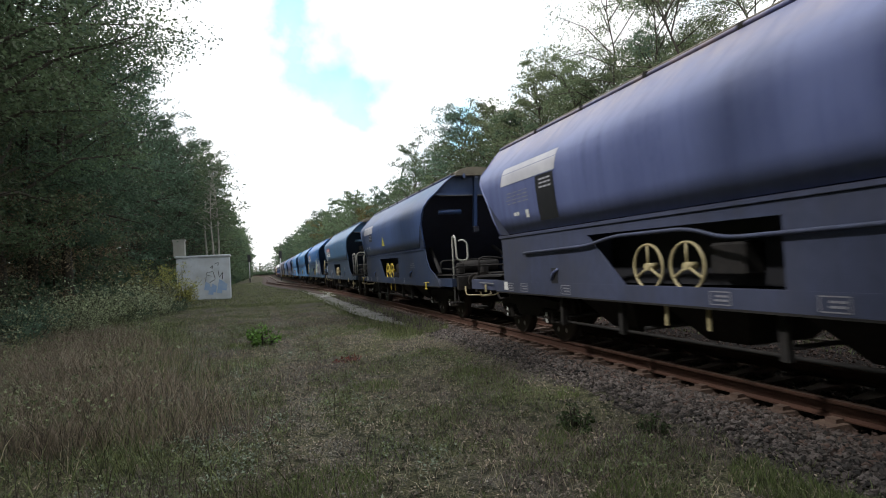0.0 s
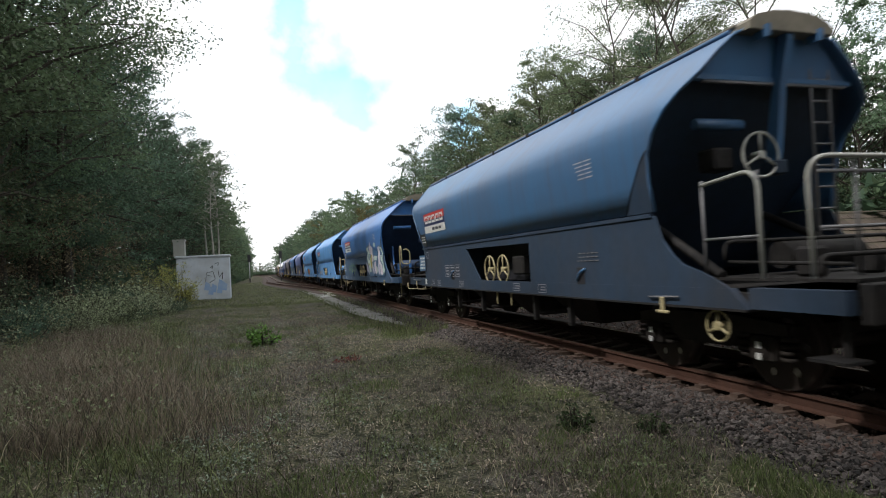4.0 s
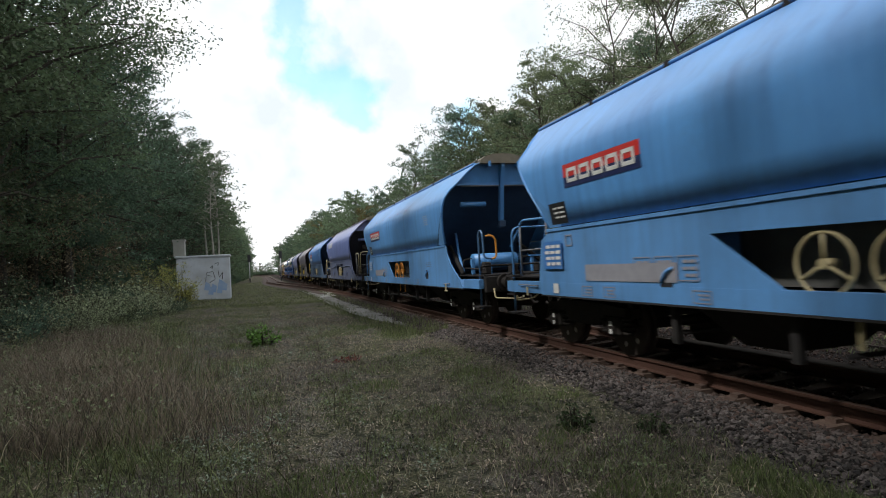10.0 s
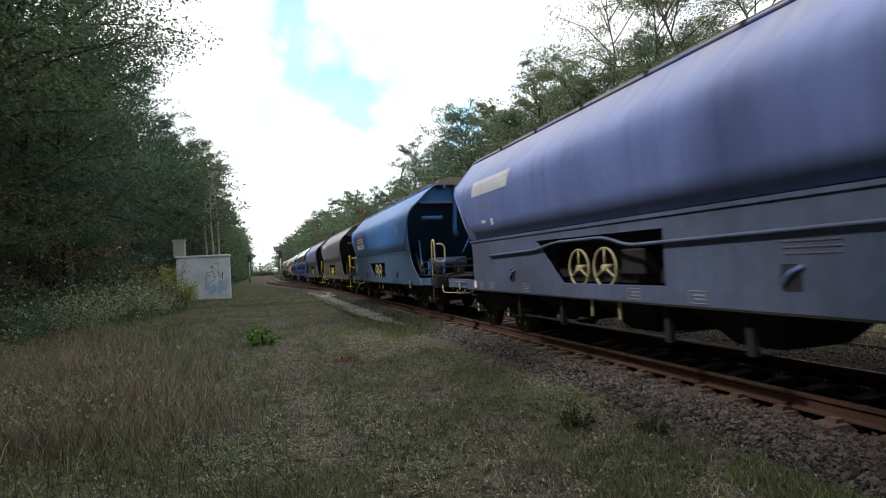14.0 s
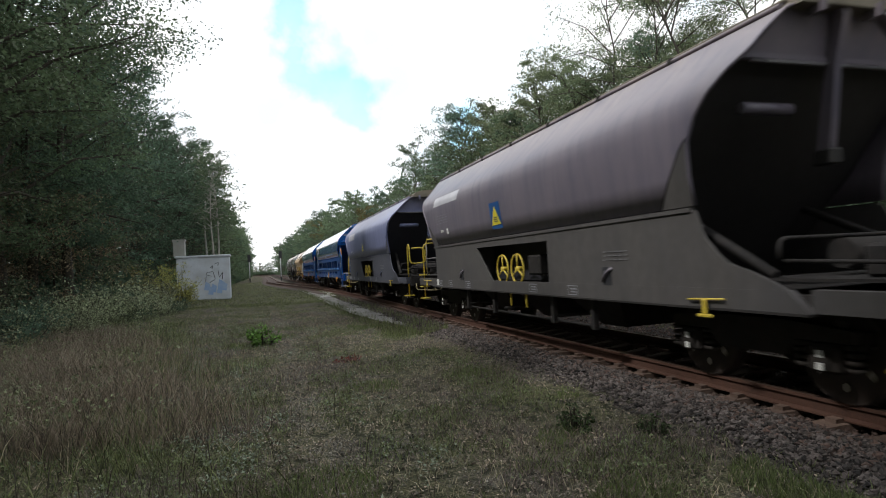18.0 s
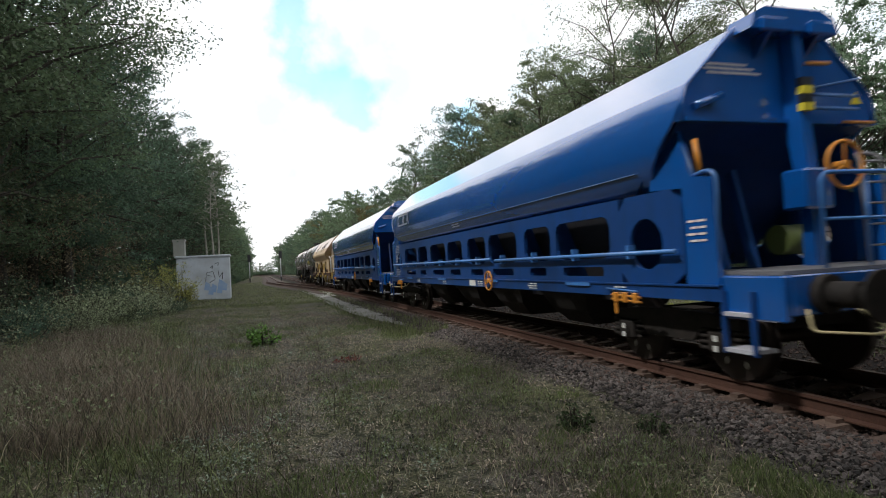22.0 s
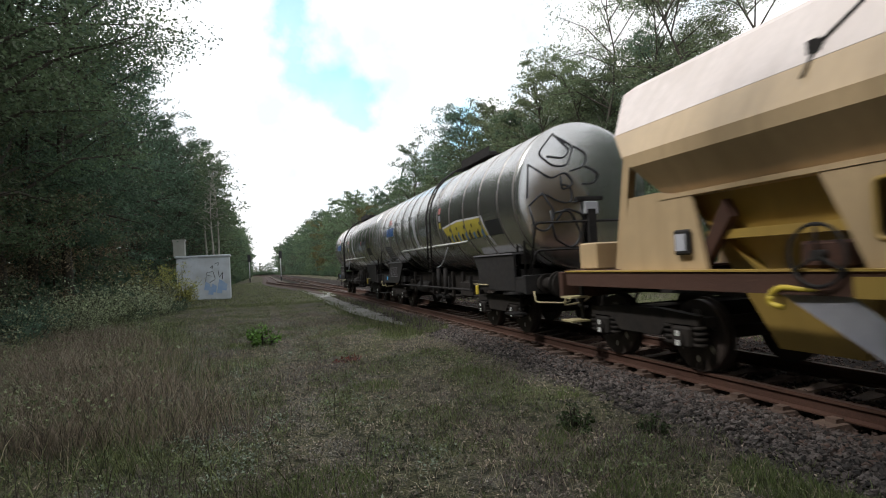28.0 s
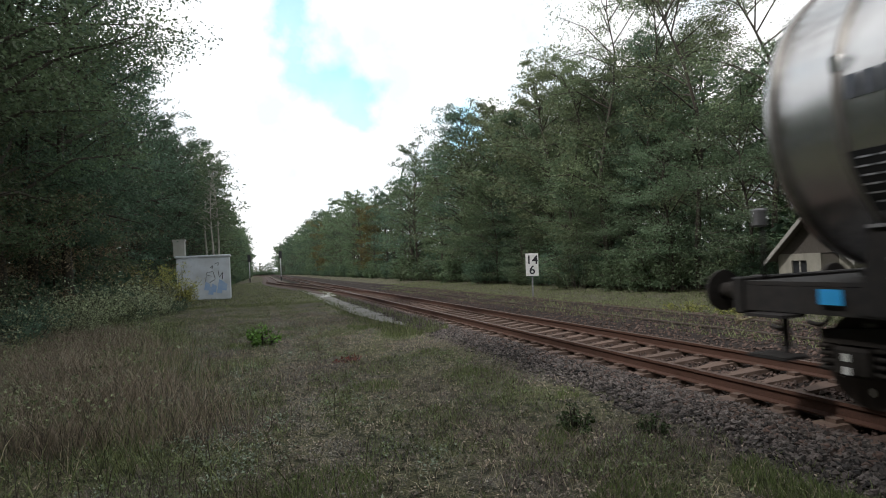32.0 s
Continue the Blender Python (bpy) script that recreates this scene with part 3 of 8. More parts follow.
# how far the side plate's edge stands from the crease, by height: round and square pattern
LEAD = {"round": [(1.13, -1.75), (1.25, -1.52), (1.42, -0.98), (1.70, -0.72), (2.0, -0.60), (2.6, -0.62), (2.8, -0.66), (3.1, -0.85), (3.25, -1.03), (3.45, -1.20), (3.6, -1.27), (4.05, -1.34), (4.3, -1.36)],
        "square": [(1.13, -1.75), (1.24, -1.52), (1.51, -1.06), (1.81, -0.76), (2.05, -0.68), (2.55, -0.72), (2.8, -0.83), (2.96, -0.88), (3.26, -1.10), (3.4, -1.22), (3.6, -1.32), (4.03, -1.40), (4.3, -1.42)]}
TAIL = {"round": [(1.13, -0.15), (1.77, -0.15), (2.05, -0.06), (2.77, 0.32), (3.45, 0.92), (3.71, 1.10), (4.14, 1.45)],
        "square": [(1.13, 0.38), (1.83, 0.25), (2.02, -0.12), (2.31, 0.05), (2.91, 0.55), (3.54, 1.05), (4.2, 1.55)]}


def along(table, v):
    if v <= table[0][0]:
        return table[0][1]
    for (a, p), (b, q) in zip(table, table[1:]):
        if v <= b:
            return p + (q - p) * (v - a) / (b - a)
    return table[-1][1]


def h_width(z):
    return along([(b, a) for a, b in H_PROFILE], z)


def decal(parent, name, mat, width, y0, y1, z0, z1, lift=0.006, label="", skew=0.0, steps=4):
    """A painted panel that follows the side; width(z) gives the half width there."""
    bm = bmesh.new()
    rows = []
    for k in range(steps + 1):
        z = z0 + (z1 - z0) * k / steps
        rows.append([(-width(z) - lift, y0 + skew * k / steps, z), (-width(z) - lift, y1 + skew * k / steps, z)])
    sheet(bm, rows)
    return part(name, bm, mat, parent, label)


def bars(parent, mat, width, y0, y1, z0, z1, lines, seed, lift=0.010, fill=0.5, words=3, name="lettering"):
    """Lettering too small to read: plain bars in lines."""
    r = random.Random(seed)
    bm = bmesh.new()
    dz = (z1 - z0) / lines
    for k in range(lines):
        za = z0 + dz * (k + (1 - fill) / 2)
        zb = za + dz * fill
        y = y0
        for _ in range(words):
            e = min(y1, y + (y1 - y0) / words * r.uniform(0.55, 0.92))
            sheet(bm, [[(-width(z) - lift, y, z), (-width(z) - lift, e, z)] for z in (za, zb)])
            y = e + (y1 - y0) * 0.06
            if y > y1 - 0.05:
                break
    return part(name, bm, mat, parent)


def outline(parent, mat, width, y0, y1, z0, z1, t=0.015, lift=0.010, name="marking_box"):
    """A thin painted frame."""
    bm = bmesh.new()
    for a, b, c, d in ((y0, y1, z0, z0 + t), (y0, y1, z1 - t, z1), (y0, y0 + t, z0, z1), (y1 - t, y1, z0, z1)):
        rows = 6 if d - c > 0.1 else 1
        sheet(bm, [[(-width(z) - lift, a, z), (-width(z) - lift, b, z)] for z in [c + (d - c) * k / rows for k in range(rows + 1)]])
    return part(name, bm, mat, parent)


def tube(parent, pts, mat, r=0.022, name="handrail", bend=0.12, label=""):
    bm = bmesh.new()
    pipe(bm, round_path(pts, bend), r)
    return part(name, bm, mat, parent, label)


def plate(parent, name, mat, outline_yz, x0, x1, label=""):
    bm = bmesh.new()
    prism(bm, outline_yz, "x", x0, x1)
    return part(name, bm, mat, parent, label)


def block(parent, name, mat, *dims, bevel=0.0, label=""):
    bm = bmesh.new()
    box(bm, *dims, bevel=bevel)
    return part(name, bm, mat, parent, label)


def hopper(start, n, body_mat, hand_mat, label, form="round", front="handle", rail_mat=None, tail_mat=None, roof_mat=None):
    """A covered hopper wagon; its side plates run from y = 0 to n at the crease."""
    wagon = tagged(new("hopper_wagon"), label, "hopper wagon", group="hopper wagons of the train")
    rail_mat = rail_mat or hand_mat
    lead, tail = LEAD[form], TAIL[form]
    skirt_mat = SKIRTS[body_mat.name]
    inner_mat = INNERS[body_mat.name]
    up = [p for p in H_PROFILE if p[1] > 2.02]
    loop = [(-x, z) for x, z in up] + [(x, z) for x, z in up[::-1]]
    ys = lambda z: [along(lead, z), along(lead, z) + 0.04] + [n * k / 6 for k in range(1, 6)] + [n + along(tail, z) - 0.04, n + along(tail, z)]
    bm = bmesh.new()
    sheet(bm, [[(x, y, z) for y in ys(z)] for x, z in loop])
    shell = part("body", bm, body_mat, wagon)
    shell.modifiers.new("plate", "SOLIDIFY").thickness = 0.03
    # thin welted seam along each cut edge of the side plates
    for sx in (-1, 1):
        tube(wagon, [(sx * (h_width(z) + 0.004), along(lead, z), z) for z in (2.05, 2.4, 2.75, 3.0, 3.22, 3.42, 3.6, 3.85, 4.06)], body_mat, 0.018, "edge_seam", 0.05)
        tube(wagon, [(sx * (h_width(z) + 0.004), n + along(tail, z), z) for z in (2.05, 2.4, 2.75, 3.0, 3.22, 3.42, 3.6, 3.85, 4.06)], body_mat, 0.018, "edge_seam", 0.05)
    # ends: an upper panel, then a slope running in under the load
    for y_of, sign in ((lambda z: along(lead, z) + 0.12, 1), (lambda z: n + along(tail, z) - 0.12, -1)):
        bm = bmesh.new()
        sheet(bm, [[(-w, y_of(z), z), (w, y_of(z), z)] for w, z in ((0.62, 4.10), (1.21, 3.58))], smooth=False)
        part("upper_end_panel", bm, body_mat, wagon)
        bm = bmesh.new()
        rows = []
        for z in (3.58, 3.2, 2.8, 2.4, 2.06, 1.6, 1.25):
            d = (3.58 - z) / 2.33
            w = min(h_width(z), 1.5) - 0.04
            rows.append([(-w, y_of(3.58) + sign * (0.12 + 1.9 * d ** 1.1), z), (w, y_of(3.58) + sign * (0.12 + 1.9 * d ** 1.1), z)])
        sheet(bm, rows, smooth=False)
        part("end_slope", bm, inner_mat, wagon, "sooty sloping end plate with shade put into its colour")
        block(wagon, "end_rib", body_mat, -1.20, 1.20, y_of(3.58) - 0.04, y_of(3.58) + 0.04, 3.54, 3.60)
    # skirt below the crease with an opening for the handwheels
    o0, o1, o2 = (3.0, 5.55, 6.45) if form == "round" else (3.4, 5.85, 6.78)
    o_top = 1.84 if form == "round" else 1.70
    wy = (5.10, 4.38) if form == "round" else (5.47, 4.75)
    for sx in (-1, 1):
        bm = bmesh.new()
        xa, xb = sx * 1.455, sx * 1.425
        cut = [(along(lead, z), z) for z in (2.0, 1.9, 1.8, 1.7, 1.6, 1.5, 1.4, 1.30, 1.20, 1.13)]
        prism(bm, cut + [(o0, 1.13), (o0, o_top), (o0, 2.0)], "x", xa, xb)
        prism(bm, [(o0, o_top), (o2, o_top + 0.02), (o2, 2.0), (o0, 2.0)], "x", xa, xb)
        prism(bm, [(o1, 1.13), (n + along(tail, 1.13), 1.13), (n + along(tail, 1.85), 1.85), (n + along(tail, 2.0), 2.0), (o2, 2.0), (o2, o_top + 0.02)], "x", xa, xb)
        box(bm, sx * 1.42, sx * 1.475, along(lead, 2.0) + 0.05, n - 0.02, 1.985, 2.035)
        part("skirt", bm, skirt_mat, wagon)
        # near-black backing stands for shade in the opening; light blue wagons get grey
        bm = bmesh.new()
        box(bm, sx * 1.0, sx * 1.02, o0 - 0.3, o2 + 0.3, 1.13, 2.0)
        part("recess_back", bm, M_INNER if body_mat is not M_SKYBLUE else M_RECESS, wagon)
        for a, b in ((o0 - 0.03, o0), (o2, o2 + 0.03)):
            block(wagon, "recess_cheek", skirt_mat, min(sx * 1.02, sx * 1.425), max(sx * 1.02, sx * 1.425), a, b, 1.13, 2.0)
        # an arched skirt pocket, its shade a near-black plate, draw hook, lower lamp brackets
        for py in (7.5, 1.2):
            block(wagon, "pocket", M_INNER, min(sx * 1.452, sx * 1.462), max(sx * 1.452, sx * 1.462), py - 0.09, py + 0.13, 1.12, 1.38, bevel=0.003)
            tube(wagon, [(sx * 1.465, py - 0.12, 1.36), (sx * 1.50, py, 1.30), (sx * 1.48, py + 0.1, 1.18)], body_mat, 0.02, "draw_hook", 0.05)
    block(wagon, "gearbox", M_FRAME, -1.30, -1.02, wy[1] - 0.75, wy[1] - 0.25, 1.25, 1.62, bevel=0.03)
    for k, y in enumerate(wy):
        handwheel(wagon, (-1.40, y, 1.37), 0.285, (-1, 0, 0), hand_mat)
        block(wagon, "release_lever", hand_mat, -1.38, -1.35, y - 0.28, y - 0.245, 0.64, 0.88)
    if start in (1.30, 101.78):                       # air pipe along the skirt, raised over the opening
        tube(wagon, [(-1.49, 8.6, 1.66), (-1.49, 6.4, 1.70), (-1.49, 5.7, 1.80), (-1.49, 4.2, 1.80), (-1.49, 3.7, 1.66), (-1.49, 0.4, 1.70), (-1.49, -0.35, 1.70), (-1.49, -1.15, 1.28)], skirt_mat, 0.025, "air_pipe", 0.25)
    # welded seam from the crease up to the edge, with the corner sheet of the skirt before it
    seam = [(2.05, -0.03), (2.35, -0.24), (2.7, -0.52), (2.8, -0.64)] if form == "round" else [(2.03, -0.03), (2.5, -0.45), (2.9, -0.84)]
    zs = [2.05 + 0.1 * k for k in range(8 if form == "round" else 9)]
    for sx in (-1, 1):
        bm = bmesh.new()
        sheet(bm, [[(sx * (h_width(z) + 0.005), along(lead, z) + 0.01, z), (sx * (h_width(z) + 0.005), max(along(lead, z) + 0.012, along(seam, z)), z)] for z in zs])
        part("corner_sheet", bm, skirt_mat, wagon)
    tube(wagon, [(-h_width(z) - 0.006, y, z) for z, y in seam], M_INNER, 0.010, "plate_seam", 0.05)
    for sx in (-1, 1):
        bm = bmesh.new()
        sheet(bm, [[(sx * (h_width(z) + 0.005), n + along(tail, z) - 0.01, z), (sx * (h_width(z) + 0.005), n + along(tail, z) - 0.02 - 0.42 * (1 - (z - 2.05) / 0.7), z)] for z in [2.05 + 0.1 * k for k in range(8)]])
        part("corner_sheet", bm, skirt_mat, wagon)
    # underframe
    y0, y1 = -3.1, n + 1.9
    for sx in (-1, 1):
        bm = bmesh.new()
        a, b = sorted((sx * 1.46, sx * 1.36))
        prism(bm, [(-1.75, 1.13), (n + 0.3, 1.13), (n + 0.3, 0.92), (-1.97, 0.92)], "x", a, b)
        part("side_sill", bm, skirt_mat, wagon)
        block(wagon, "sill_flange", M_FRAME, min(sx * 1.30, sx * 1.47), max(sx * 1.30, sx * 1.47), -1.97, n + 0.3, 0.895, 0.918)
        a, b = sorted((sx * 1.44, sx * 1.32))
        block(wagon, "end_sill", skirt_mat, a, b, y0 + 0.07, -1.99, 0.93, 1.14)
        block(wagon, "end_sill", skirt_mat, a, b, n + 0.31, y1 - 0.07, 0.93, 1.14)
        for yk in (1.9, 3.2, 5.9, 7.6):
            block(wagon, "bracket", M_FRAME, sx * 1.28 - 0.04, sx * 1.28 + 0.04, yk - 0.05, yk + 0.05, 0.42, 0.90)
    block(wagon, "underframe", M_FRAME, -1.36, 1.36, y0 + 0.12, y1 - 0.12, 0.97, 1.08)
    for s, y in ((-1, y0), (1, y1)):
        block(wagon, "headstock", M_FRAME, -1.32, 1.32, y - 0.06, y + 0.06, 0.84, 1.20, bevel=0.015)
        buffer_pair(wagon, y + s * 0.06, s)
    block(wagon, "end_platform", M_FRAME, -1.30, 1.30, y0 + 0.07, -1.2, 1.205, 1.235)
    block(wagon, "end_platform", M_FRAME, -1.30, 1.30, n + 0.4, y1 - 0.07, 1.205, 1.235)
    # discharge chutes and their cross shafts between the bogies
    for yk in (2.6, 4.8, 7.0):
        bm = bmesh.new()
        rows = [[(-1.0, yk - 0.9, 1.0), (1.0, yk - 0.9, 1.0), (1.0, yk + 0.9, 1.0), (-1.0, yk + 0.9, 1.0), (-1.0, yk - 0.9, 1.0)],
                [(-0.5, yk - 0.35, 0.36), (0.5, yk - 0.35, 0.36), (0.5, yk + 0.35, 0.36), (-0.5, yk + 0.35, 0.36), (-0.5, yk - 0.35, 0.36)]]
        sheet(bm, rows, smooth=False)
        part("discharge_chute", bm, M_FRAME, wagon)
        tube(wagon, [(-1.28, yk + 0.6, 0.55), (1.28, yk + 0.6, 0.55)], M_FRAME, 0.03, "cross_shaft")
    tube(wagon, [(-1.22, 1.7, 0.46), (-1.22, 7.8, 0.46)], M_FRAME, 0.025, "side_shaft")
    # roof hatch along the ridge, with its clamps
    ra, rb = along(lead, 4.3) - 0.08, n + along(tail, 4.3) + 0.1
    bm = bmesh.new()
    prism(bm, [(-0.64, 4.07), (-0.63, 4.16), (-0.50, 4.25), (-0.25, 4.31), (0, 4.325), (0.25, 4.31), (0.50, 4.25), (0.63, 4.16), (0.64, 4.07)], "y", ra, rb)
    part("roof_hatch", bm, roof_mat or M_ROOFCAP, wagon, "dusty brown roof hatch strip")
    for sx in (-1, 1):
        tube(wagon, [(sx * 0.74, ra + 0.2, 4.09), (sx * 0.74, rb - 0.2, 4.09)], body_mat, 0.028, "roof_rail")
        tube(wagon, [(sx * 0.64, ra + 0.2, 4.17), (sx * 0.64, rb - 0.2, 4.17)], M_ROOFCAP, 0.02, "hatch_bar")
        for k in range(6):
            yk = 0.5 + (n - 1.0) * k / 5
            block(wagon, "roof_clamp", M_FRAME, sx * 0.74 - 0.03, sx * 0.74 + 0.03, yk - 0.05, yk + 0.05, 4.02, 4.13)
        block(wagon, "hood_bracket", body_mat, sx * 0.40 - 0.03, sx * 0.40 + 0.03, ra - 0.04, ra + 0.15, 3.98, 4.12)
    # end: column, cross pipe, brackets, brake gear
    e = along(lead, 3.58)
    plate(wagon, "end_column", body_mat, [(ra + 0.06, 4.12), (ra + 0.04, 4.0), (e + 0.0, 3.5), (e + 0.08, 2.9), (e + 0.14, 2.55), (e + 0.30, 2.55), (e + 0.24, 2.9), (e + 0.12, 3.5), (ra + 0.18, 4.1)], -0.05, 0.05)
    block(wagon, "column_foot", inner_mat, -0.09, 0.09, e + 0.08, e + 0.32, 2.42, 2.60, bevel=0.02)
    tube(wagon, [(-1.08, e + 0.30, 3.06), (-0.38, e + 0.30, 3.06)], body_mat, 0.07, "vent_pipe")
    tube(wagon, [(-1.10, e + 0.1, 3.52), (1.10, e + 0.1, 3.52)], M_GREYRAIL, 0.02, "cross_bar")
    for sx in (-1, 1):
        tube(wagon, [(sx * 1.25, -1.45, 1.25), (sx * 1.0, 0.55, 2.2)], M_FRAME, 0.06, "end_strut")
        tube(wagon, [(sx * 1.2, -2.9, 1.36), (sx * 1.2, -1.5, 1.40)], M_FRAME, 0.02, "brake_pipe")
    bm = bmesh.new()
    if form == "round":
        rod(bm, (-0.75, -1.75, 1.45), (0.35, -1.75, 1.45), 0.15, 14)
    else:
        rod(bm, (-1.02, -1.55, 1.56), (0.15, -1.55, 1.56), 0.19, 16)
        tube(wagon, [(-1.15, -1.25, 1.24), (-1.05, -0.60, 1.75), (-0.98, -0.2, 2.35)], body_mat, 0.035, "end_stay")
        tube(wagon, [(0.30, -0.95, 1.9), (0.62, -0.75, 2.35)], body_mat, 0.03, "end_stay")
        for x in (-1.15, -0.7, 0.45, 0.85):
            block(wagon, "gear_post", body_mat, x - 0.04, x + 0.04, -1.95, -1.87, 1.235, 1.62, bevel=0.008)
        block(wagon, "gear_shelf", body_mat, 0.38, 0.95, -1.98, -1.85, 1.62, 1.66)
    part("air_reservoir", bm, M_FRAME if form == "round" else inner_mat if body_mat is M_BLUE else body_mat, wagon)
    for x, y in ((-0.95, -2.3), (-0.3, -2.4), (0.4, -2.35), (0.9, -2.0)):
        block(wagon, "brake_valve", M_FRAME, x - 0.09, x + 0.09, y - 0.12, y + 0.12, 1.235, 1.42 + 0.12 * abs(x), bevel=0.03)
    for y, z in ((-1.5, 1.62), (-2.65, 1.44)):
        tube(wagon, [(-1.25, y, z - 0.2), (-1.25, y, z), (1.25, y, z), (1.25, y, z - 0.2)], M_FRAME, 0.024, "brake_pipe")
    # handrails of the leading platform
    if front == "fence":
        for py in (-1.24, -2.02):
            tube(wagon, [(-1.28, py, 1.22), (-1.28, py, 2.33)], M_GREYRAIL, 0.02, "fence_post")
        tube(wagon, [(-1.28, -1.24, 1.66), (-1.28, -2.02, 1.66)], M_GREYRAIL, 0.018, "fence_bar")
        tube(wagon, [(-1.28, -1.24, 2.28), (-1.28, -1.90, 2.34), (-1.28, -2.03, 2.25), (-1.28, -2.03, 1.22)], rail_mat, 0.024)
        tube(wagon, [(-1.28, -2.60, 1.22), (-1.28, -2.60, 2.25), (-1.2, -2.66, 2.36), (1.2, -2.66, 2.36), (1.28, -2.6, 1.22)], rail_mat, 0.024)
        tube(wagon, [(-1.2, -2.64, 2.22), (1.2, -2.64, 2.22)], M_GREYRAIL, 0.018, "fence_bar")
        tube(wagon, [(-1.2, -2.64, 1.70), (1.2, -2.64, 1.70)], M_GREYRAIL, 0.018, "fence_bar")
        tube(wagon, [(-0.75, -2.64, 1.22), (-0.75, -2.64, 2.34)], M_GREYRAIL, 0.02, "fence_post")
        tube(wagon, [(0.6, -2.64, 1.22), (0.6, -2.64, 2.34)], M_GREYRAIL, 0.02, "fence_post")
        handwheel(wagon, (-0.30, -1.15, 2.66), 0.27, (0, -1, 0), M_PALERAIL)
        block(wagon, "gear_case", M_FRAME, -0.85, -0.55, -1.0, -0.7, 2.50, 2.78, bevel=0.03)
        handwheel(wagon, (-1.36, -1.45, 0.71), 0.17, (-1, 0, 0), M_CREAM, tube_r=0.012)
    else:
        tube(wagon, [(-1.28, -2.72, 0.45), (-1.28, -2.72, 2.20), (-1.28, -2.86, 2.28), (-1.28, -2.98, 2.18), (-1.28, -3.02, 1.62), (-1.10, -3.04, 1.60)], rail_mat if rail_mat is not M_ORANGE else M_TEAL, 0.024)
        hx = -0.75 if rail_mat is M_HAND else -0.98
        tube(wagon, [(-1.20, -2.98, 2.12), (hx - 0.12, -3.04, 2.14), (hx, -3.04, 2.05), (hx, -3.04, 1.62), (-1.1, -3.04, 1.60)], rail_mat, 0.024)
    block(wagon, "step", rail_mat if rail_mat is M_HAND else M_FRAME, -1.45, -1.15, -3.0, -2.62, 0.50, 0.53)
    block(wagon, "step_hanger", M_FRAME, -1.22, -1.19, -2.85, -2.78, 0.5, 0.95)
    # yellow brake changeover handle under the sill
    lever_mat = M_HAND if hand_mat is M_HAND else M_GREYRAIL
    tube(wagon, [(-1.49, -0.45, 1.00), (-1.49, -1.0, 1.02)], lever_mat, 0.012, "brake_lever")
    block(wagon, "brake_handle", M_HAND if hand_mat is M_HAND else M_CREAM, -1.52, -1.49, -0.75, -0.69, 0.84, 1.01, bevel=0.01)
    block(wagon, "brake_handle", M_HAND if hand_mat is M_HAND else M_CREAM, -1.52, -1.49, -0.83, -0.61, 0.81, 0.85, bevel=0.01)
    # trailing platform: fence where there is one, steps
    if tail_mat:
        for py in (n + 0.35, n + 1.45):
            tube(wagon, [(-1.28, py, 1.22), (-1.28, py, 2.24)], M_GREYRAIL, 0.018, "fence_post")
        tube(wagon, [(-1.28, n + 0.25, 2.26), (-1.28, n + 1.35, 2.30), (-1.28, n + 1.47, 2.2), (-1.28, n + 1.47, 1.22)], tail_mat, 0.022)
        tube(wagon, [(-1.28, n + 0.3, 1.72), (-1.28, n + 1.45, 1.72)], M_GREYRAIL, 0.016, "fence_bar")
        tube(wagon, [(-1.28, n + 1.85, 0.48), (-1.28, n + 1.85, 2.1), (-1.2, n + 1.85, 2.2), (1.2, n + 1.85, 2.2), (1.28, n + 1.85, 1.22)], tail_mat, 0.022)
        if form == "square" and rail_mat is M_CREAM and body_mat is M_BLUE:
            handwheel(wagon, (-1.34, n + 0.55, 0.71), 0.17, (-1, 0, 0), M_CREAM, tube_r=0.012)
        for z in (0.50, 0.86, 1.22):
            block(wagon, "step", M_HAND if rail_mat is M_HAND else M_FRAME, -1.45, -1.20, n + 1.48, n + 1.82, z, z + 0.03)
    else:
        tube(wagon, [(-1.28, n + 1.75, 1.22), (-1.28, n + 1.75, 1.62), (-1.1, n + 1.8, 1.66), (-0.6, n + 1.8, 1.6), (-0.6, n + 1.8, 1.22)], M_FRAME, 0.022)
        block(wagon, "step", M_FRAME, -1.45, -1.20, n + 1.48, n + 1.82, 0.50, 0.53)
    block(wagon, "brake_handle", M_HAND if hand_mat is M_HAND else M_CREAM, -1.51, -1.48, n + 0.78, n + 0.83, 0.88, 1.05, bevel=0.012)
    tube(wagon, [(-1.48, n + 0.4, 1.07), (-1.48, n + 1.2, 1.08)], lever_mat, 0.012, "brake_lever")
    add_bogie(wagon, -0.85)
    add_bogie(wagon, n - 0.36)
    TRAIN.append((wagon, start))
    return wagon


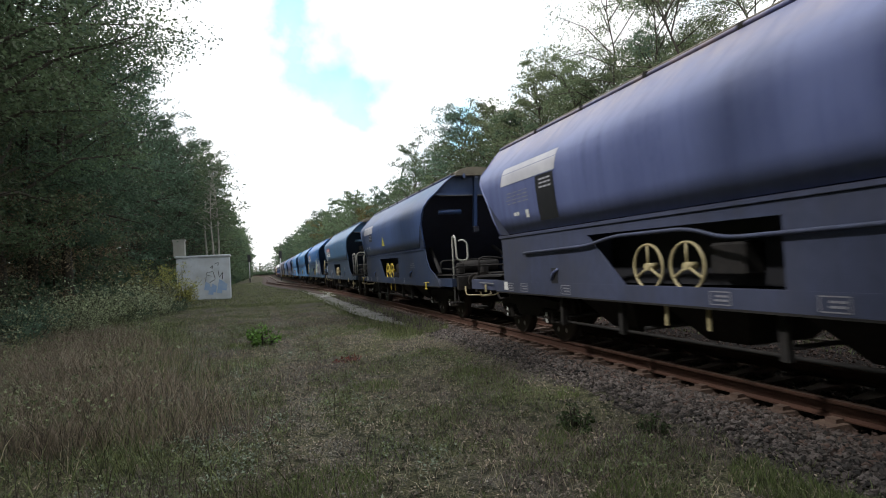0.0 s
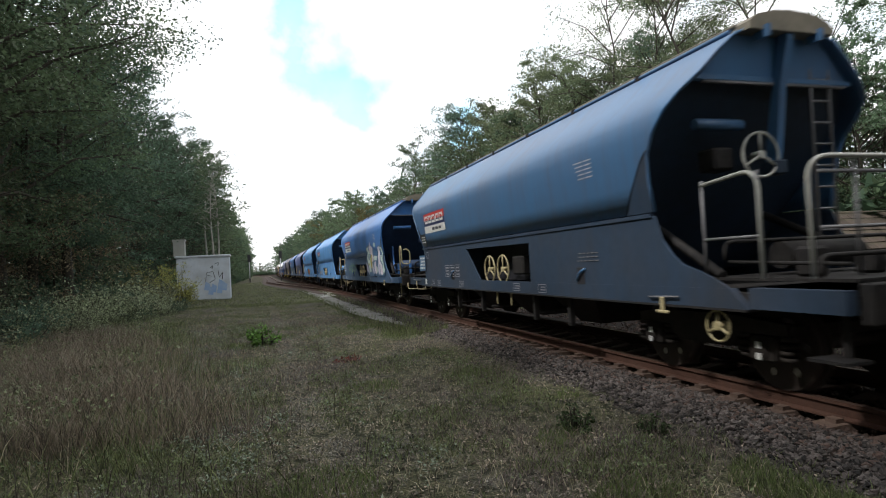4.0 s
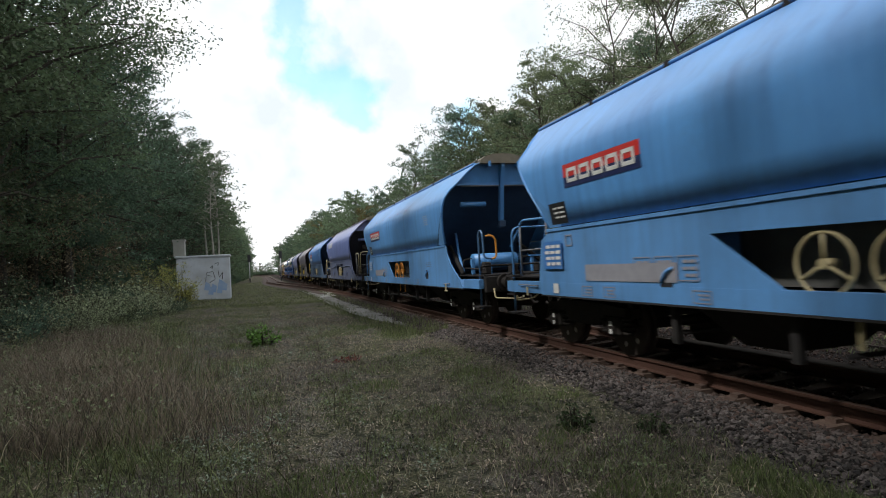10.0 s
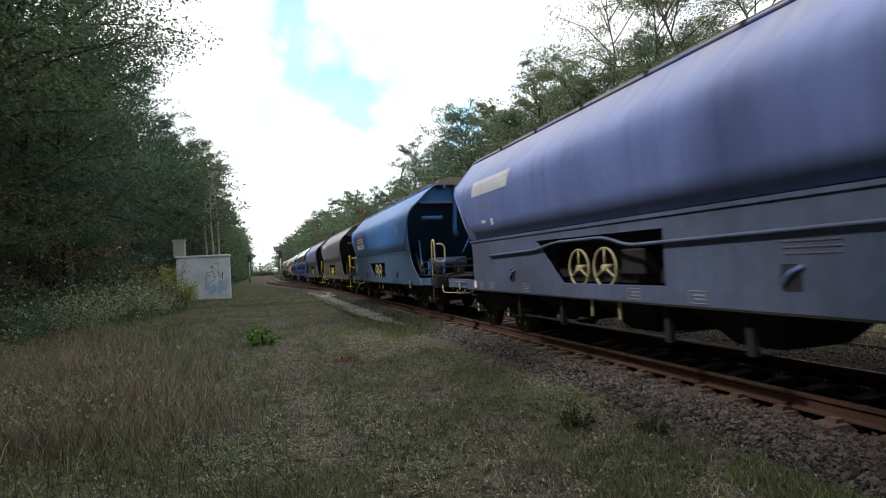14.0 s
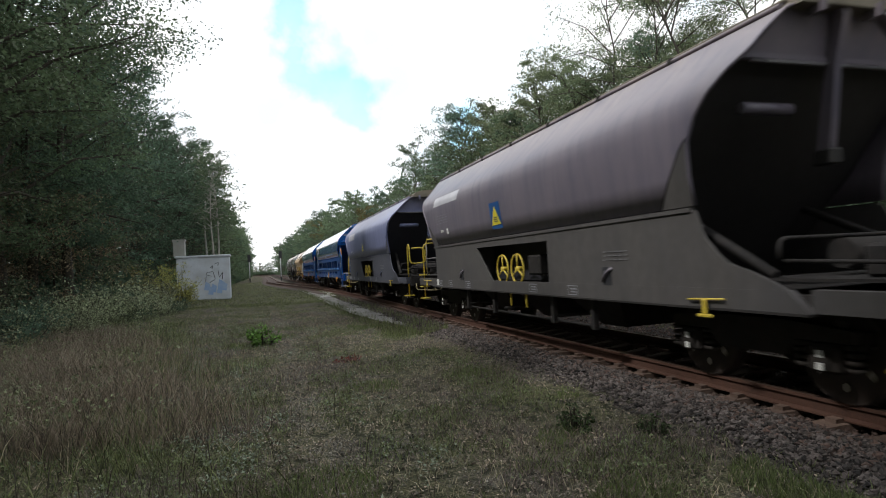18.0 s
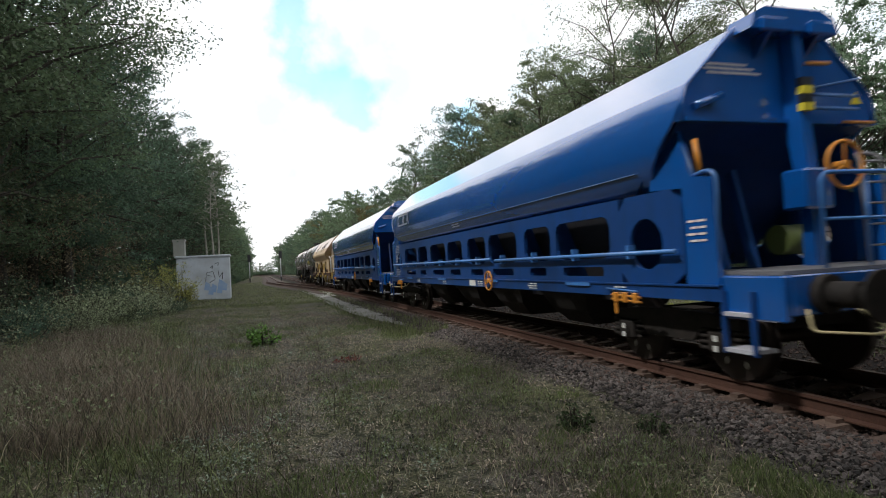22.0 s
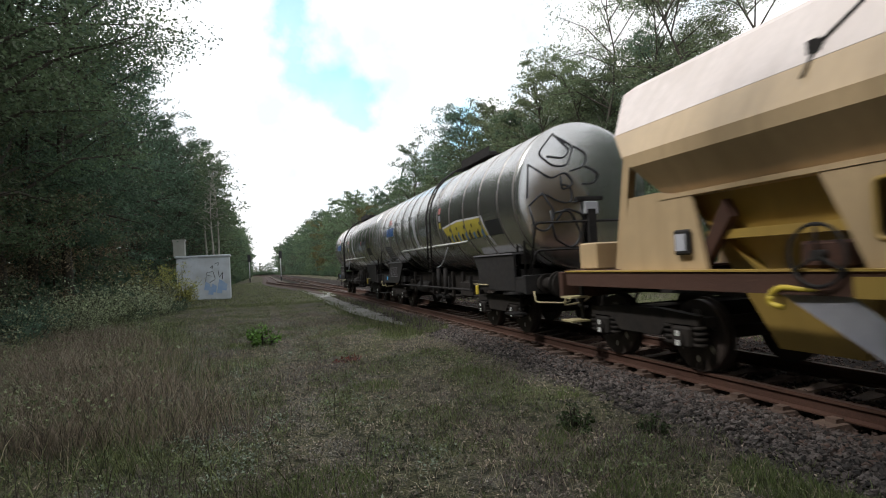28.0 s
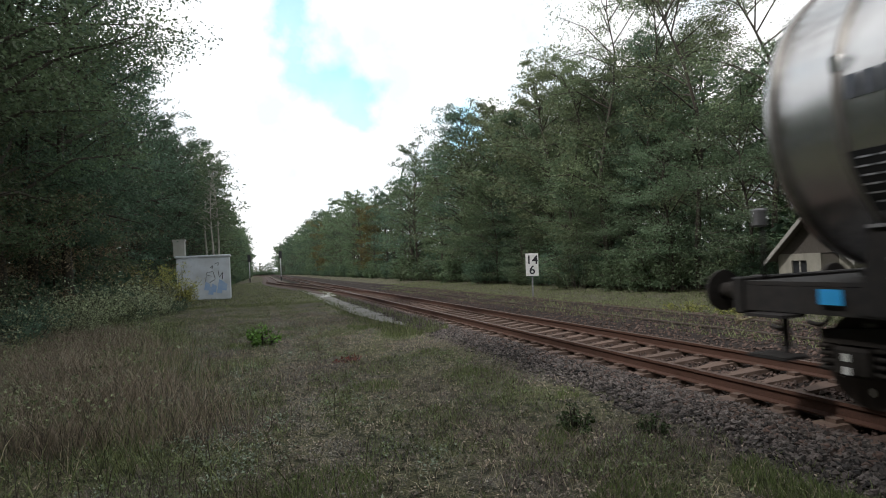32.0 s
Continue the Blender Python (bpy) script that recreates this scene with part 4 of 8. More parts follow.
SPECS = [
    (1.30, 9.8, M_VIOLET, M_CREAM, "faded violet covered hopper wagon with worn cream handwheels", "round", "handle", M_PALERAIL, None),
    (17.45, 9.65, M_INDIGO, M_HAND, "indigo covered hopper wagon, darkened for shade, with a yellow warning triangle", "round", "handle", M_PALERAIL, M_PALERAIL),
    (33.67, 10.3, M_TEAL, M_CREAM, "dirty dark blue covered hopper wagon with a ladder on its end", "round", "fence", M_PALERAIL, None),
    (50.6, 10.45, M_BLUE, M_CREAM, "mid blue covered hopper wagon with pale graffiti on its side", "square", "handle", M_CREAM, M_CREAM),
    (67.72, 10.55, M_SKYBLUE, M_CREAM, "light blue weathered covered hopper wagon with dust streaks", "square", "handle", M_CREAM, M_SKYBLUE),
    (84.75, 10.65, M_SKYBLUE, M_ORANGE, "light blue covered hopper wagon with orange handwheels", "square", "handle", M_ORANGE, M_SKYBLUE),
    (101.78, 9.85, M_LAVENDER, M_CREAM, "faded lavender covered hopper wagon with an end handwheel", "round", "fence", M_CREAM, None),
    (118.2, 10.5, M_BLUE, M_CREAM, "mid blue covered hopper wagon with a red and white sign", "square", "handle", M_CREAM, M_GREYRAIL),
    (135.37, 9.8, M_BROWNGREY, M_HAND, "sooty brown-grey covered hopper wagon with bright yellow handrails", "round", "handle", M_HAND, M_HAND),
    (151.8, 10.0, M_GREYVIOLET, M_HAND, "grey-violet covered hopper wagon with bright yellow fittings", "round", "handle", M_HAND, M_HAND),
]
HOPPERS = [hopper(*s) for s in SPECS]

# ---- new blue bogie hoppers ----
B_PROFILE = [(1.20, 2.22), (1.34, 2.40), (1.44, 2.58), (1.50, 2.80), (1.50, 3.05), (1.47, 3.28), (1.415, 3.44), (1.40, 3.46), (0.70, 4.13), (0.68, 4.145), (0.45, 4.24), (0.0, 4.30)]


def b_width(z):
    return along([(b, a) for a, b in B_PROFILE], z)


def windowed(bm, x0, x1, y0, y1, z0, z1, holes, za, zb, corner=0.10):
    """A plate with openings of one height, their corners cut off."""
    box(bm, x0, x1, y0, y1, z0, za)
    box(bm, x0, x1, y0, y1, zb, z1)
    edges = [y0] + [v for h in holes for v in h] + [y1]
    for a, b in zip(edges[::2], edges[1::2]):
        if b - a > 0.01:
            box(bm, x0, x1, a, b, za, zb)
    for a, b in holes:
        for y, dy in ((a, 1), (b, -1)):
            for z, dz in ((za, 1), (zb, -1)):
                prism(bm, [(y, z), (y + dy * corner, z), (y + dy * corner * 0.3, z + dz * corner * 0.3), (y, z + dz * corner)], "x", x0, x1)


def ring_plate(bm, x0, x1, cy, cz, ry, rz, y0, y1, z0, z1, seg=20):
    """A rectangular plate with an oval hole."""
    for x in (x0, x1):
        rows = [[], []]
        for k in range(seg + 1):
            a = 2 * math.pi * k / seg
            c, s = math.cos(a), math.sin(a)
            m = max(abs(c), abs(s))
            rows[0].append((x, cy + ry * c, cz + rz * s))
            oy = cy + (y1 - cy if c > 0 else cy - y0) * c / m
            oz = cz + (z1 - cz if s > 0 else cz - z0) * s / m
            rows[1].append((x, oy, oz))
        sheet(bm, rows, smooth=False)
    sheet(bm, [[(x, cy + ry * math.cos(2 * math.pi * k / seg), cz + rz * math.sin(2 * math.pi * k / seg)) for k in range(seg + 1)] for x in (x0, x1)])


def blue_hopper(start, n, wheel):
    """Blue hopper: its arched skin runs from y = 0.9 to n."""
    wagon = tagged(new("hopper_wagon"), "new deep blue glossy bogie hopper wagon with arched top", "hopper wagon", group="blue hopper wagons")
    loop = [(-x, z) for x, z in B_PROFILE] + [(x, z) for x, z in B_PROFILE[-2::-1]]
    edge = [(2.2, 1.05), (2.56, 0.80), (2.8, 0.55), (3.05, 0.28), (3.15, 0.16), (3.7, 0.12), (4.1, 0.20), (4.4, 0.26)]
    cut = lambda z: along(edge, z)
    back = lambda z: along([(2.2, 1.05), (2.7, 0.80), (3.1, 0.52), (3.4, 0.44), (4.3, 0.44)], z)
    mid = n + 0.9
    bm = bmesh.new()
    sheet(bm, [[(x, y, z) for y in [cut(z), cut(z) + 0.04] + [0.9 + (n - 0.9) * k / 5 for k in range(1, 5)] + [mid - back(z) - 0.04, mid - back(z)]] for x, z in loop])
    for f in bm.faces:
        if 3.47 < f.calc_center_median().z < 4.12:
            f.smooth = False
    shell = part("body", bm, M_DEEPBLUE, wagon)
    shell.modifiers.new("plate", "SOLIDIFY").thickness = 0.03
    openings = [(1.87, 3.46), (3.67, 4.71), (5.06, 6.53), (6.72, 7.90)]
    openings = openings + [(mid - b, mid - a) for a, b in openings[::-1]]
    for sx in (-1, 1):
        a, b = sorted((sx * 1.39, sx * 1.33))
        bm = bmesh.new()
        windowed(bm, a, b, 1.62, mid - 1.62, 1.40, 2.30, openings, 1.50, 2.10, 0.16)
        part("side_frame", bm, M_BLUEFRAME, wagon, "blue side frame with a row of dark openings")
        bm = bmesh.new()
        windowed(bm, a, b, 1.62, mid - 1.62, 1.16, 1.40, [(p + 0.2, q - 0.2) for p, q in openings], 1.24, 1.38, 0.04)
        part("lower_frame", bm, M_BLUEFRAME, wagon)
        for y0, y1, cy in ((0.35, 1.62, 1.07), (mid - 1.62, mid - 0.35, mid - 1.07)):
            bm = bmesh.new()
            ring_plate(bm, a, b, cy, 1.66, 0.34, 0.33, y0, y1, 1.16, 2.30)
            bmesh.ops.remove_doubles(bm, verts=bm.verts, dist=0.001)
            part("end_gusset", bm, M_BLUEFRAME, wagon, "blue gusset plate with an oval hole")
        a, b = sorted((sx * 1.42, sx * 1.28))
        block(wagon, "side_sill", M_BLUEFRAME, a, b, -0.2, mid + 0.2, 0.98, 1.16)
        block(wagon, "sill_lip", M_BLUEFRAME, a - 0.02, b + 0.02, -0.2, mid + 0.2, 1.14, 1.158)
        for p, q in ((0.4, 6.0), (6.25, mid - 0.4)):
            z = 1.55 if p < 1 else 1.58
            tube(wagon, [(sx * 1.47, p, z), (sx * 1.47, q, z)], M_BLUE, 0.032, "side_pipe")
        for k in range(10):
            y = 0.9 + (n - 0.9) * (k + 0.3) / 10
            block(wagon, "pipe_clip", M_BLUE, sx * 1.44 - 0.05, sx * 1.44 + 0.05, y - 0.03, y + 0.03, 1.48, 1.66)
        for k in range(4):
            y = 2.4 + 3.6 * k
            block(wagon, "small_flap", M_BLUE, sx * 1.43 - 0.02, sx * 1.43 + 0.02, y, y + 0.7, 1.10, 1.15)
        # inward sloping hopper wall behind the openings, coloured near-black for the shade there
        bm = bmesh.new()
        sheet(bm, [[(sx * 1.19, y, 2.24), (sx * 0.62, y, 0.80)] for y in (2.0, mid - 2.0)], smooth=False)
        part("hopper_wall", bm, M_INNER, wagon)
        for y in (3.56, 4.88, 6.62, 8.1, mid - 6.62, mid - 4.88, mid - 3.56):
            plate(wagon, "cross_rib", M_BLUEFRAME, [(y - 0.03, 1.2), (y + 0.03, 1.2), (y + 0.03, 2.2), (y - 0.03, 2.2)], min(sx * 0.75, sx * 1.32), max(sx * 0.75, sx * 1.32))
    handwheel(wagon, (-1.48, mid - 9.8, 1.13), 0.20, (-1, 0, 0), M_ORANGE)
    for yk in (4.2, 6.8, 9.4, 12.0):
        bm = bmesh.new()
        rows = [[(-1.1, yk - 1.0, 1.2), (1.1, yk - 1.0, 1.2), (1.1, yk + 1.0, 1.2), (-1.1, yk + 1.0, 1.2), (-1.1, yk - 1.0, 1.2)],
                [(-0.8, yk - 0.62, 0.6), (0.8, yk - 0.62, 0.6), (0.8, yk + 0.62, 0.6), (-0.8, yk + 0.62, 0.6), (-0.8, yk - 0.62, 0.6)],
                [(-0.55, yk - 0.45, 0.34), (0.55, yk - 0.45, 0.34), (0.55, yk + 0.45, 0.34), (-0.55, yk + 0.45, 0.34), (-0.55, yk - 0.45, 0.34)]]
        sheet(bm, rows, smooth=False)
        part("discharge_chute", bm, M_FRAME, wagon)
    # ends, front and rear alike; the front panel stands flush with the skin
    for s in (1, -1):
        sh = 0.28 if s > 0 else 0.0
        at = (lambda y: y) if s > 0 else (lambda y: mid - y)
        lo = lambda p, q: (min(at(p), at(q)), max(at(p), at(q)))
        arch = [(x * 0.985, z - 0.02) for x, z in loop if z > 3.04]
        bm = bmesh.new()
        prism(bm, arch, "y", *lo(0.45 - sh, 0.50 - sh))
        part("end_panel", bm, M_DEEPBLUE, wagon, "arched blue end panel")
        if s > 0:
            bm = bmesh.new()
            sheet(bm, [[(x * 0.985, at(0.48 - sh), z - 0.02), (x, at(cut(z)), z)] for x, z in loop if z > 3.0])
            part("end_rim", bm, M_DEEPBLUE, wagon)
        bm = bmesh.new()
        sheet(bm, [[(-1.44, at(0.52 - sh), 3.06), (1.44, at(0.52 - sh), 3.06)], [(-1.40, at(0.95), 2.6), (1.40, at(0.95), 2.6)], [(-1.25, at(2.2), 1.3), (1.25, at(2.2), 1.3)]], smooth=False)
        part("end_slope", bm, M_BLUEFRAME, wagon)
        block(wagon, "panel_lip", M_DEEPBLUE, -1.46, 1.46, *lo(0.38 - sh, 0.52 - sh), 3.02, 3.07)
        if s > 0:
            bm = bmesh.new()
            prism(bm, [(-0.66, 4.06), (-0.60, 4.24), (-0.42, 4.33), (0.42, 4.33), (0.60, 4.24), (0.66, 4.06)], "y", *lo(-0.10, 0.30))
            part("hood", bm, M_DEEPBLUE, wagon)
            for x in (-0.36, 0.36):
                block(wagon, "hood_bracket", M_DEEPBLUE, x - 0.20, x + 0.20, *lo(-0.16, -0.10), 4.02, 4.18, bevel=0.02)
                plate(wagon, "hood_gusset", M_DEEPBLUE, [(at(-0.10), 4.05), (at(0.16), 4.05), (at(0.16), 3.80)], x - 0.02, x + 0.02)
            # stay rods, lamp bracket and edge bead on the panel
            tube(wagon, [(-1.30, at(0.13), 3.20), (-0.95, at(0.10), 3.32)], M_DEEPBLUE, 0.05, "panel_lamp_bracket")
            tube(wagon, [(0.2, at(0.12), 3.42), (1.25, at(0.12), 3.62)], M_BLUE, 0.014, "stay_rod")
            for sx in (-1, 1):
                tube(wagon, [(sx * x * 0.99, at(0.15), z - 0.015) for x, z in B_PROFILE if 3.04 < z < 4.2], M_DEEPBLUE, 0.022, "panel_bead", 0.03)
        # column with a striped warning panel
        plate(wagon, "end_column", M_DEEPBLUE, [(at(0.26 - sh), 4.1), (at(0.44 - sh), 4.1), (at(0.44 - sh), 3.0), (at(0.34 - sh), 2.3), (at(0.14 - sh / 2), 2.2), (at(0.02), 1.26), (at(-0.14), 1.26), (at(-0.14), 2.3), (at(0.20 - sh), 3.0)], 0.02, 0.16)
        block(wagon, "column_foot", M_DEEPBLUE, -0.22, 0.22, *lo(-0.28, 0.05), 1.95, 2.42, bevel=0.03)
        for k in range(4):
            block(wagon, "warning_stripe", M_SIGNYELLOW if k % 2 == 0 else M_BLACK, 0.015, 0.165, *lo(0.15 - sh, 0.24 - sh), 3.12 + 0.10 * k, 3.21 + 0.10 * k)
        for x in (-0.75, -0.30, 0.62):
            plate(wagon, "end_post", M_BLUEFRAME, [(at(0.35), 1.26), (at(0.50), 1.26), (at(0.80), 2.5), (at(0.67), 2.55)], x - 0.03, x + 0.03)
        for sx in (-1, 1):
            # corner post plate leaning back to the skin, with the headstock's side plate below
            plate(wagon, "corner_plate", M_DEEPBLUE, [(at(-0.15), 1.16), (at(0.36), 1.16), (at(0.36), 2.28), (at(0.95), 2.32), (at(0.90), 2.62), (at(0.40), 3.0), (at(0.20), 2.4), (at(-0.12), 2.35)], min(sx * 1.30, sx * 1.37), max(sx * 1.30, sx * 1.37))
            block(wagon, "foot_plate", M_DEEPBLUE, min(sx * 1.26, sx * 1.36), max(sx * 1.26, sx * 1.36), *lo(-0.95, -0.16), 0.80, 1.26, bevel=0.02)
        tube(wagon, [(-1.30, at(0.30), 2.40), (-1.34, at(-0.05), 2.44), (-1.34, at(-0.16), 2.36), (-1.34, at(-0.12), 1.26)], M_BLUE, 0.024, "handrail")
        tube(wagon, [(-0.62, at(-0.80), 1.28), (-0.62, at(-0.80), 2.28), (1.28, at(-0.80), 2.30), (1.28, at(-0.80), 1.28)], M_BLUE, 0.024, "handrail")
        tube(wagon, [(-0.62, at(-0.80), 1.80), (1.28, at(-0.80), 1.80)], M_BLUE, 0.018, "fence_bar")
        for x in (0.0, 0.65):
            tube(wagon, [(x, at(-0.80), 1.28), (x, at(-0.80), 2.28)], M_BLUE, 0.018, "fence_post")
        tube(wagon, [(0.72, at(-0.25), 1.28), (0.72, at(-0.20), 2.55), (0.78, at(-0.1), 2.62), (1.02, at(-0.1), 2.62), (1.08, at(-0.2), 2.55), (1.08, at(-0.25), 1.28)], M_GREYRAIL, 0.022, "ladder_rail")
        for k in range(5):
            tube(wagon, [(0.72, at(-0.22), 1.5 + 0.25 * k), (1.08, at(-0.22), 1.5 + 0.25 * k)], M_GREYRAIL, 0.014, "rung")
        if wheel and s > 0:
            handwheel(wagon, (0.30, at(-0.35), 2.44), 0.27, (0, -s, 0), M_ORANGE, tube_r=0.022)
        tube(wagon, [(0.22, at(0.28 - sh), 3.72), (0.55, at(0.24 - sh), 3.72)], M_ORANGE, 0.025, "end_handle")
        tube(wagon, [(0.85, at(0.34 - sh), 3.04), (1.35, at(0.34 - sh), 3.04)], M_ORANGE, 0.02, "end_handle")
        for z in (3.18, 3.34):
            tube(wagon, [(0.30, at(0.26 - sh), z), (1.0, at(0.26 - sh), z)], M_BLUE, 0.018, "step_bar")
        for dy in (0.34, 0.12):
            bm = bmesh.new()
            rod(bm, (-1.30, at(dy), 2.42), (-1.32, at(dy + 0.04), 2.82), 0.032, 8)
            part("lever", bm, M_ORANGE, wagon)
        bm = bmesh.new()
        rod(bm, (0.05, at(0.4), 1.62), (0.45, at(0.4), 1.62), 0.19, 14)
        part("air_reservoir", bm, material("olive tank paint", (0.10, 0.13, 0.04), 0.5, grain=(0.07, 0.09, 0.03)), wagon)
        block(wagon, "end_platform", M_GREYRAIL, -1.25, 1.25, *lo(-0.88, 0.3), 1.262, 1.30)
        block(wagon, "headstock", M_DEEPBLUE, -1.25, 1.25, *lo(-0.96, -0.84), 0.86, 1.26, bevel=0.015)
        for z in (0.46, 0.84):
            block(wagon, "step", M_PALEPANEL, -1.43, -1.10, *lo(-0.60, -0.24), z, z + 0.04)
        for y in (-0.61, -0.22):
            block(wagon, "step_hanger", M_BLUEFRAME, -1.42, -1.37, *lo(y - 0.02, y + 0.02), 0.44, 1.1)
        tube(wagon, [(-1.46, at(1.2), 1.05), (-1.46, at(1.9), 1.08)], M_BLUE, 0.014, "brake_lever")
        # orange changeover levers under the sill
        for z in (0.92, 0.98):
            tube(wagon, [(-1.49, at(1.1), z), (-1.49, at(1.75), z + 0.02)], M_ORANGE, 0.016, "brake_lever")
        for dy in (1.15, 1.38, 1.58):
            block(wagon, "brake_handle", M_ORANGE, -1.53, -1.48, *lo(dy, dy + 0.09), 0.90, 1.04, bevel=0.012)
        block(wagon, "brake_handle", M_ORANGE, -1.52, -1.49, *lo(1.60, 1.66), 0.74, 0.92, bevel=0.012)
        buffer_pair(wagon, at(-0.96), -s)
    block(wagon, "underframe", M_FRAME, -0.6, 0.6, -0.8, mid + 0.8, 0.95, 1.15)
    add_bogie(wagon, 1.15)
    add_bogie(wagon, mid - 1.15)
    TRAIN.append((wagon, start))
    return wagon


BLUES = [blue_hopper(166.3, 15.3, True), blue_hopper(185.5, 15.1, False)]


# ---- beige ballast hopper ----
Y_PROFILE = [(1.10, 2.19), (1.22, 2.27), (1.50, 2.66), (1.505, 2.82), (1.30, 3.20), (0.75, 3.95), (0.55, 4.08), (0.0, 4.12)]
Y_END = [(2.19, 1.20), (2.30, 1.18), (2.70, 0.88), (3.25, 0.25), (3.85, -0.25), (4.2, -0.1)]


def beige_hopper(start, n):
    wagon = tagged(new("ballast_wagon"), "dirty beige yellow ballast hopper wagon with pale sloping cover", "ballast wagon")
    lead = lambda z: along(Y_END, z)
    tail = lambda z: n - along(Y_END, z)
    for sx in (-1, 1):
        bm = bmesh.new()
        sheet(bm, [[(sx * x, y, z) for y in (lead(z), n / 2, tail(z))] for x, z in Y_PROFILE[:5]], smooth=False)
        part("side_slope", bm, M_BEIGE, wagon)
    bm = bmesh.new()
    top = [(-x, z) for x, z in Y_PROFILE[4:]] + [(x, z) for x, z in Y_PROFILE[-2:3:-1]]
    sheet(bm, [[(x, y, z + 0.004) for y in (lead(z), n * 0.25, n / 2, n * 0.75, tail(z))] for x, z in top], smooth=False)
    part("cover", bm, M_PALECOVER, wagon, "chalky pale sloping cover")
    for f, s in ((lead, 1), (tail, -1)):
        bm = bmesh.new()
        sheet(bm, [[(-x, f(z) + 0.02 * s, z), (x, f(z) + 0.02 * s, z)] for x, z in Y_PROFILE[:-1]], smooth=False)
        part("end_panel", bm, M_BEIGE, wagon)
        bm = bmesh.new()
        sheet(bm, [[(-1.2, f(2.7), 2.7), (1.2, f(2.7), 2.7)], [(-1.0, f(2.7) + 1.6 * s, 1.2), (1.0, f(2.7) + 1.6 * s, 1.2)]], smooth=False)
        part("end_slope", bm, M_YELLOWPAINT, wagon)
    for yk in (3.2, 4.6, 8.9):                                     # hanging straps of the cover
        tube(wagon, [(-0.95, yk - 0.30, 3.70), (-1.22, yk, 3.34), (-1.40, yk + 0.02, 3.05)], M_FRAME, 0.018, "cover_strap", 0.02)
        block(wagon, "strap_buckle", M_FRAME, -1.27, -1.19, yk - 0.05, yk + 0.06, 3.28, 3.40)
    panels = [((6.62, 8.50), (6.70, 8.90), ((7.08, 7.50), (7.97, 8.41))), ((2.85, 4.80), (3.05, 5.00), ((3.25, 3.68), (4.10, 4.54)))]
    for sx in (-1, 1):
        a, b = sorted((sx * 1.30, sx * 1.25))
        for (p0, p1), (q0, q1), holes in panels:
            bm = bmesh.new()
            windowed(bm, a, b, p0 + 0.1, p1, 1.32, 2.19, holes, 1.56, 2.06, 0.09)
            prism(bm, [(p1, 1.32), (q1, 2.19), (p1, 2.19)], "x", a, b)
            part("side_panel", bm, M_BEIGE, wagon, "beige side panel with rounded window openings")
            for h in holes:                                        # raised rims
                bm = bmesh.new()
                x = sx * 1.305
                ring = round_path([(x, h[0] + 0.1, 1.56), (x, h[1], 1.56), (x, h[1], 2.06), (x, h[0], 2.06), (x, h[0], 1.56), (x, h[0] + 0.1, 1.56)], 0.08)
                pipe(bm, ring, 0.022, 5)
                part("window_rim", bm, M_YELLOWPAINT, wagon)
        plate(wagon, "end_gusset", M_BEIGE, [(n - 1.95, 1.32), (n - 0.25, 1.32), (n - 0.55, 2.30), (n - 1.15, 2.30), (n - 1.75, 2.19)], a, b)
        plate(wagon, "end_gusset", M_BEIGE, [(1.95, 1.32), (0.25, 1.32), (0.55, 2.30), (1.15, 2.30), (1.75, 2.19)], a, b)
        block(wagon, "top_ledge", M_BEIGE, *sorted((sx * 1.10, sx * 1.31)), 1.2, n - 1.2, 2.195, 2.25)
        block(wagon, "side_sill", M_RUST, *sorted((sx * 1.40, sx * 1.26)), -1.0, n + 1.1, 1.09, 1.32)
        block(wagon, "sill_lip", M_YELLOWPAINT, *sorted((sx * 1.42, sx * 1.24)), -1.0, n + 1.1, 1.305, 1.325)
    block(wagon, "yellow_board", M_YELLOWPAINT, -1.425, -1.405, 7.35, 8.55, 1.08, 1.26)
    block(wagon, "yellow_board", M_YELLOWPAINT, -1.425, -1.405, 3.4, 4.6, 1.08, 1.26)
    block(wagon, "display_box", M_FRAME, -1.38, -1.31, n - 1.75, n - 1.50, 1.50, 1.80, bevel=0.02)
    block(wagon, "display", M_PALEPANEL, -1.388, -1.381, n - 1.71, n - 1.54, 1.55, 1.75)
    for yk in (1.9, 5.75, 9.6):
        bm = bmesh.new()
        rows = [[(-1.1, yk - 1.2, 2.2), (1.1, yk - 1.2, 2.2), (1.1, yk + 1.2, 2.2), (-1.1, yk + 1.2, 2.2), (-1.1, yk - 1.2, 2.2)],
                [(-0.6, yk - 0.5, 0.40), (0.6, yk - 0.5, 0.40), (0.6, yk + 0.5, 0.40), (-0.6, yk + 0.5, 0.40), (-0.6, yk - 0.5, 0.40)]]
        sheet(bm, rows, smooth=False)
        part("chute", bm, M_YELLOWPAINT, wagon)
        block(wagon, "chute_rib", M_YELLOWPAINT, -1.15, -0.85, yk - 0.9, yk + 0.9, 1.66, 1.76)
        plate(wagon, "chute_cheek", M_RUST, [(yk + 0.9, 1.34), (yk + 1.05, 1.34), (yk + 0.55, 2.1), (yk + 0.45, 1.9)], -1.22, -1.10)
        # discharge flap swung out below the sill
        bm = bmesh.new()
        f0 = yk - 0.2
        rows = [[(-1.30, f0 + 0.02, 1.10), (-1.34, f0 - 0.76, 1.10)], [(-1.48, f0 - 1.35, 0.46), (-1.50, f0 - 1.78, 0.45)]]
        sheet(bm, rows, smooth=False)
        bmesh.ops.solidify(bm, geom=bm.faces[:], thickness=0.03)
        part("discharge_flap", bm, M_PALEPANEL, wagon, "pale worn metal discharge flap")
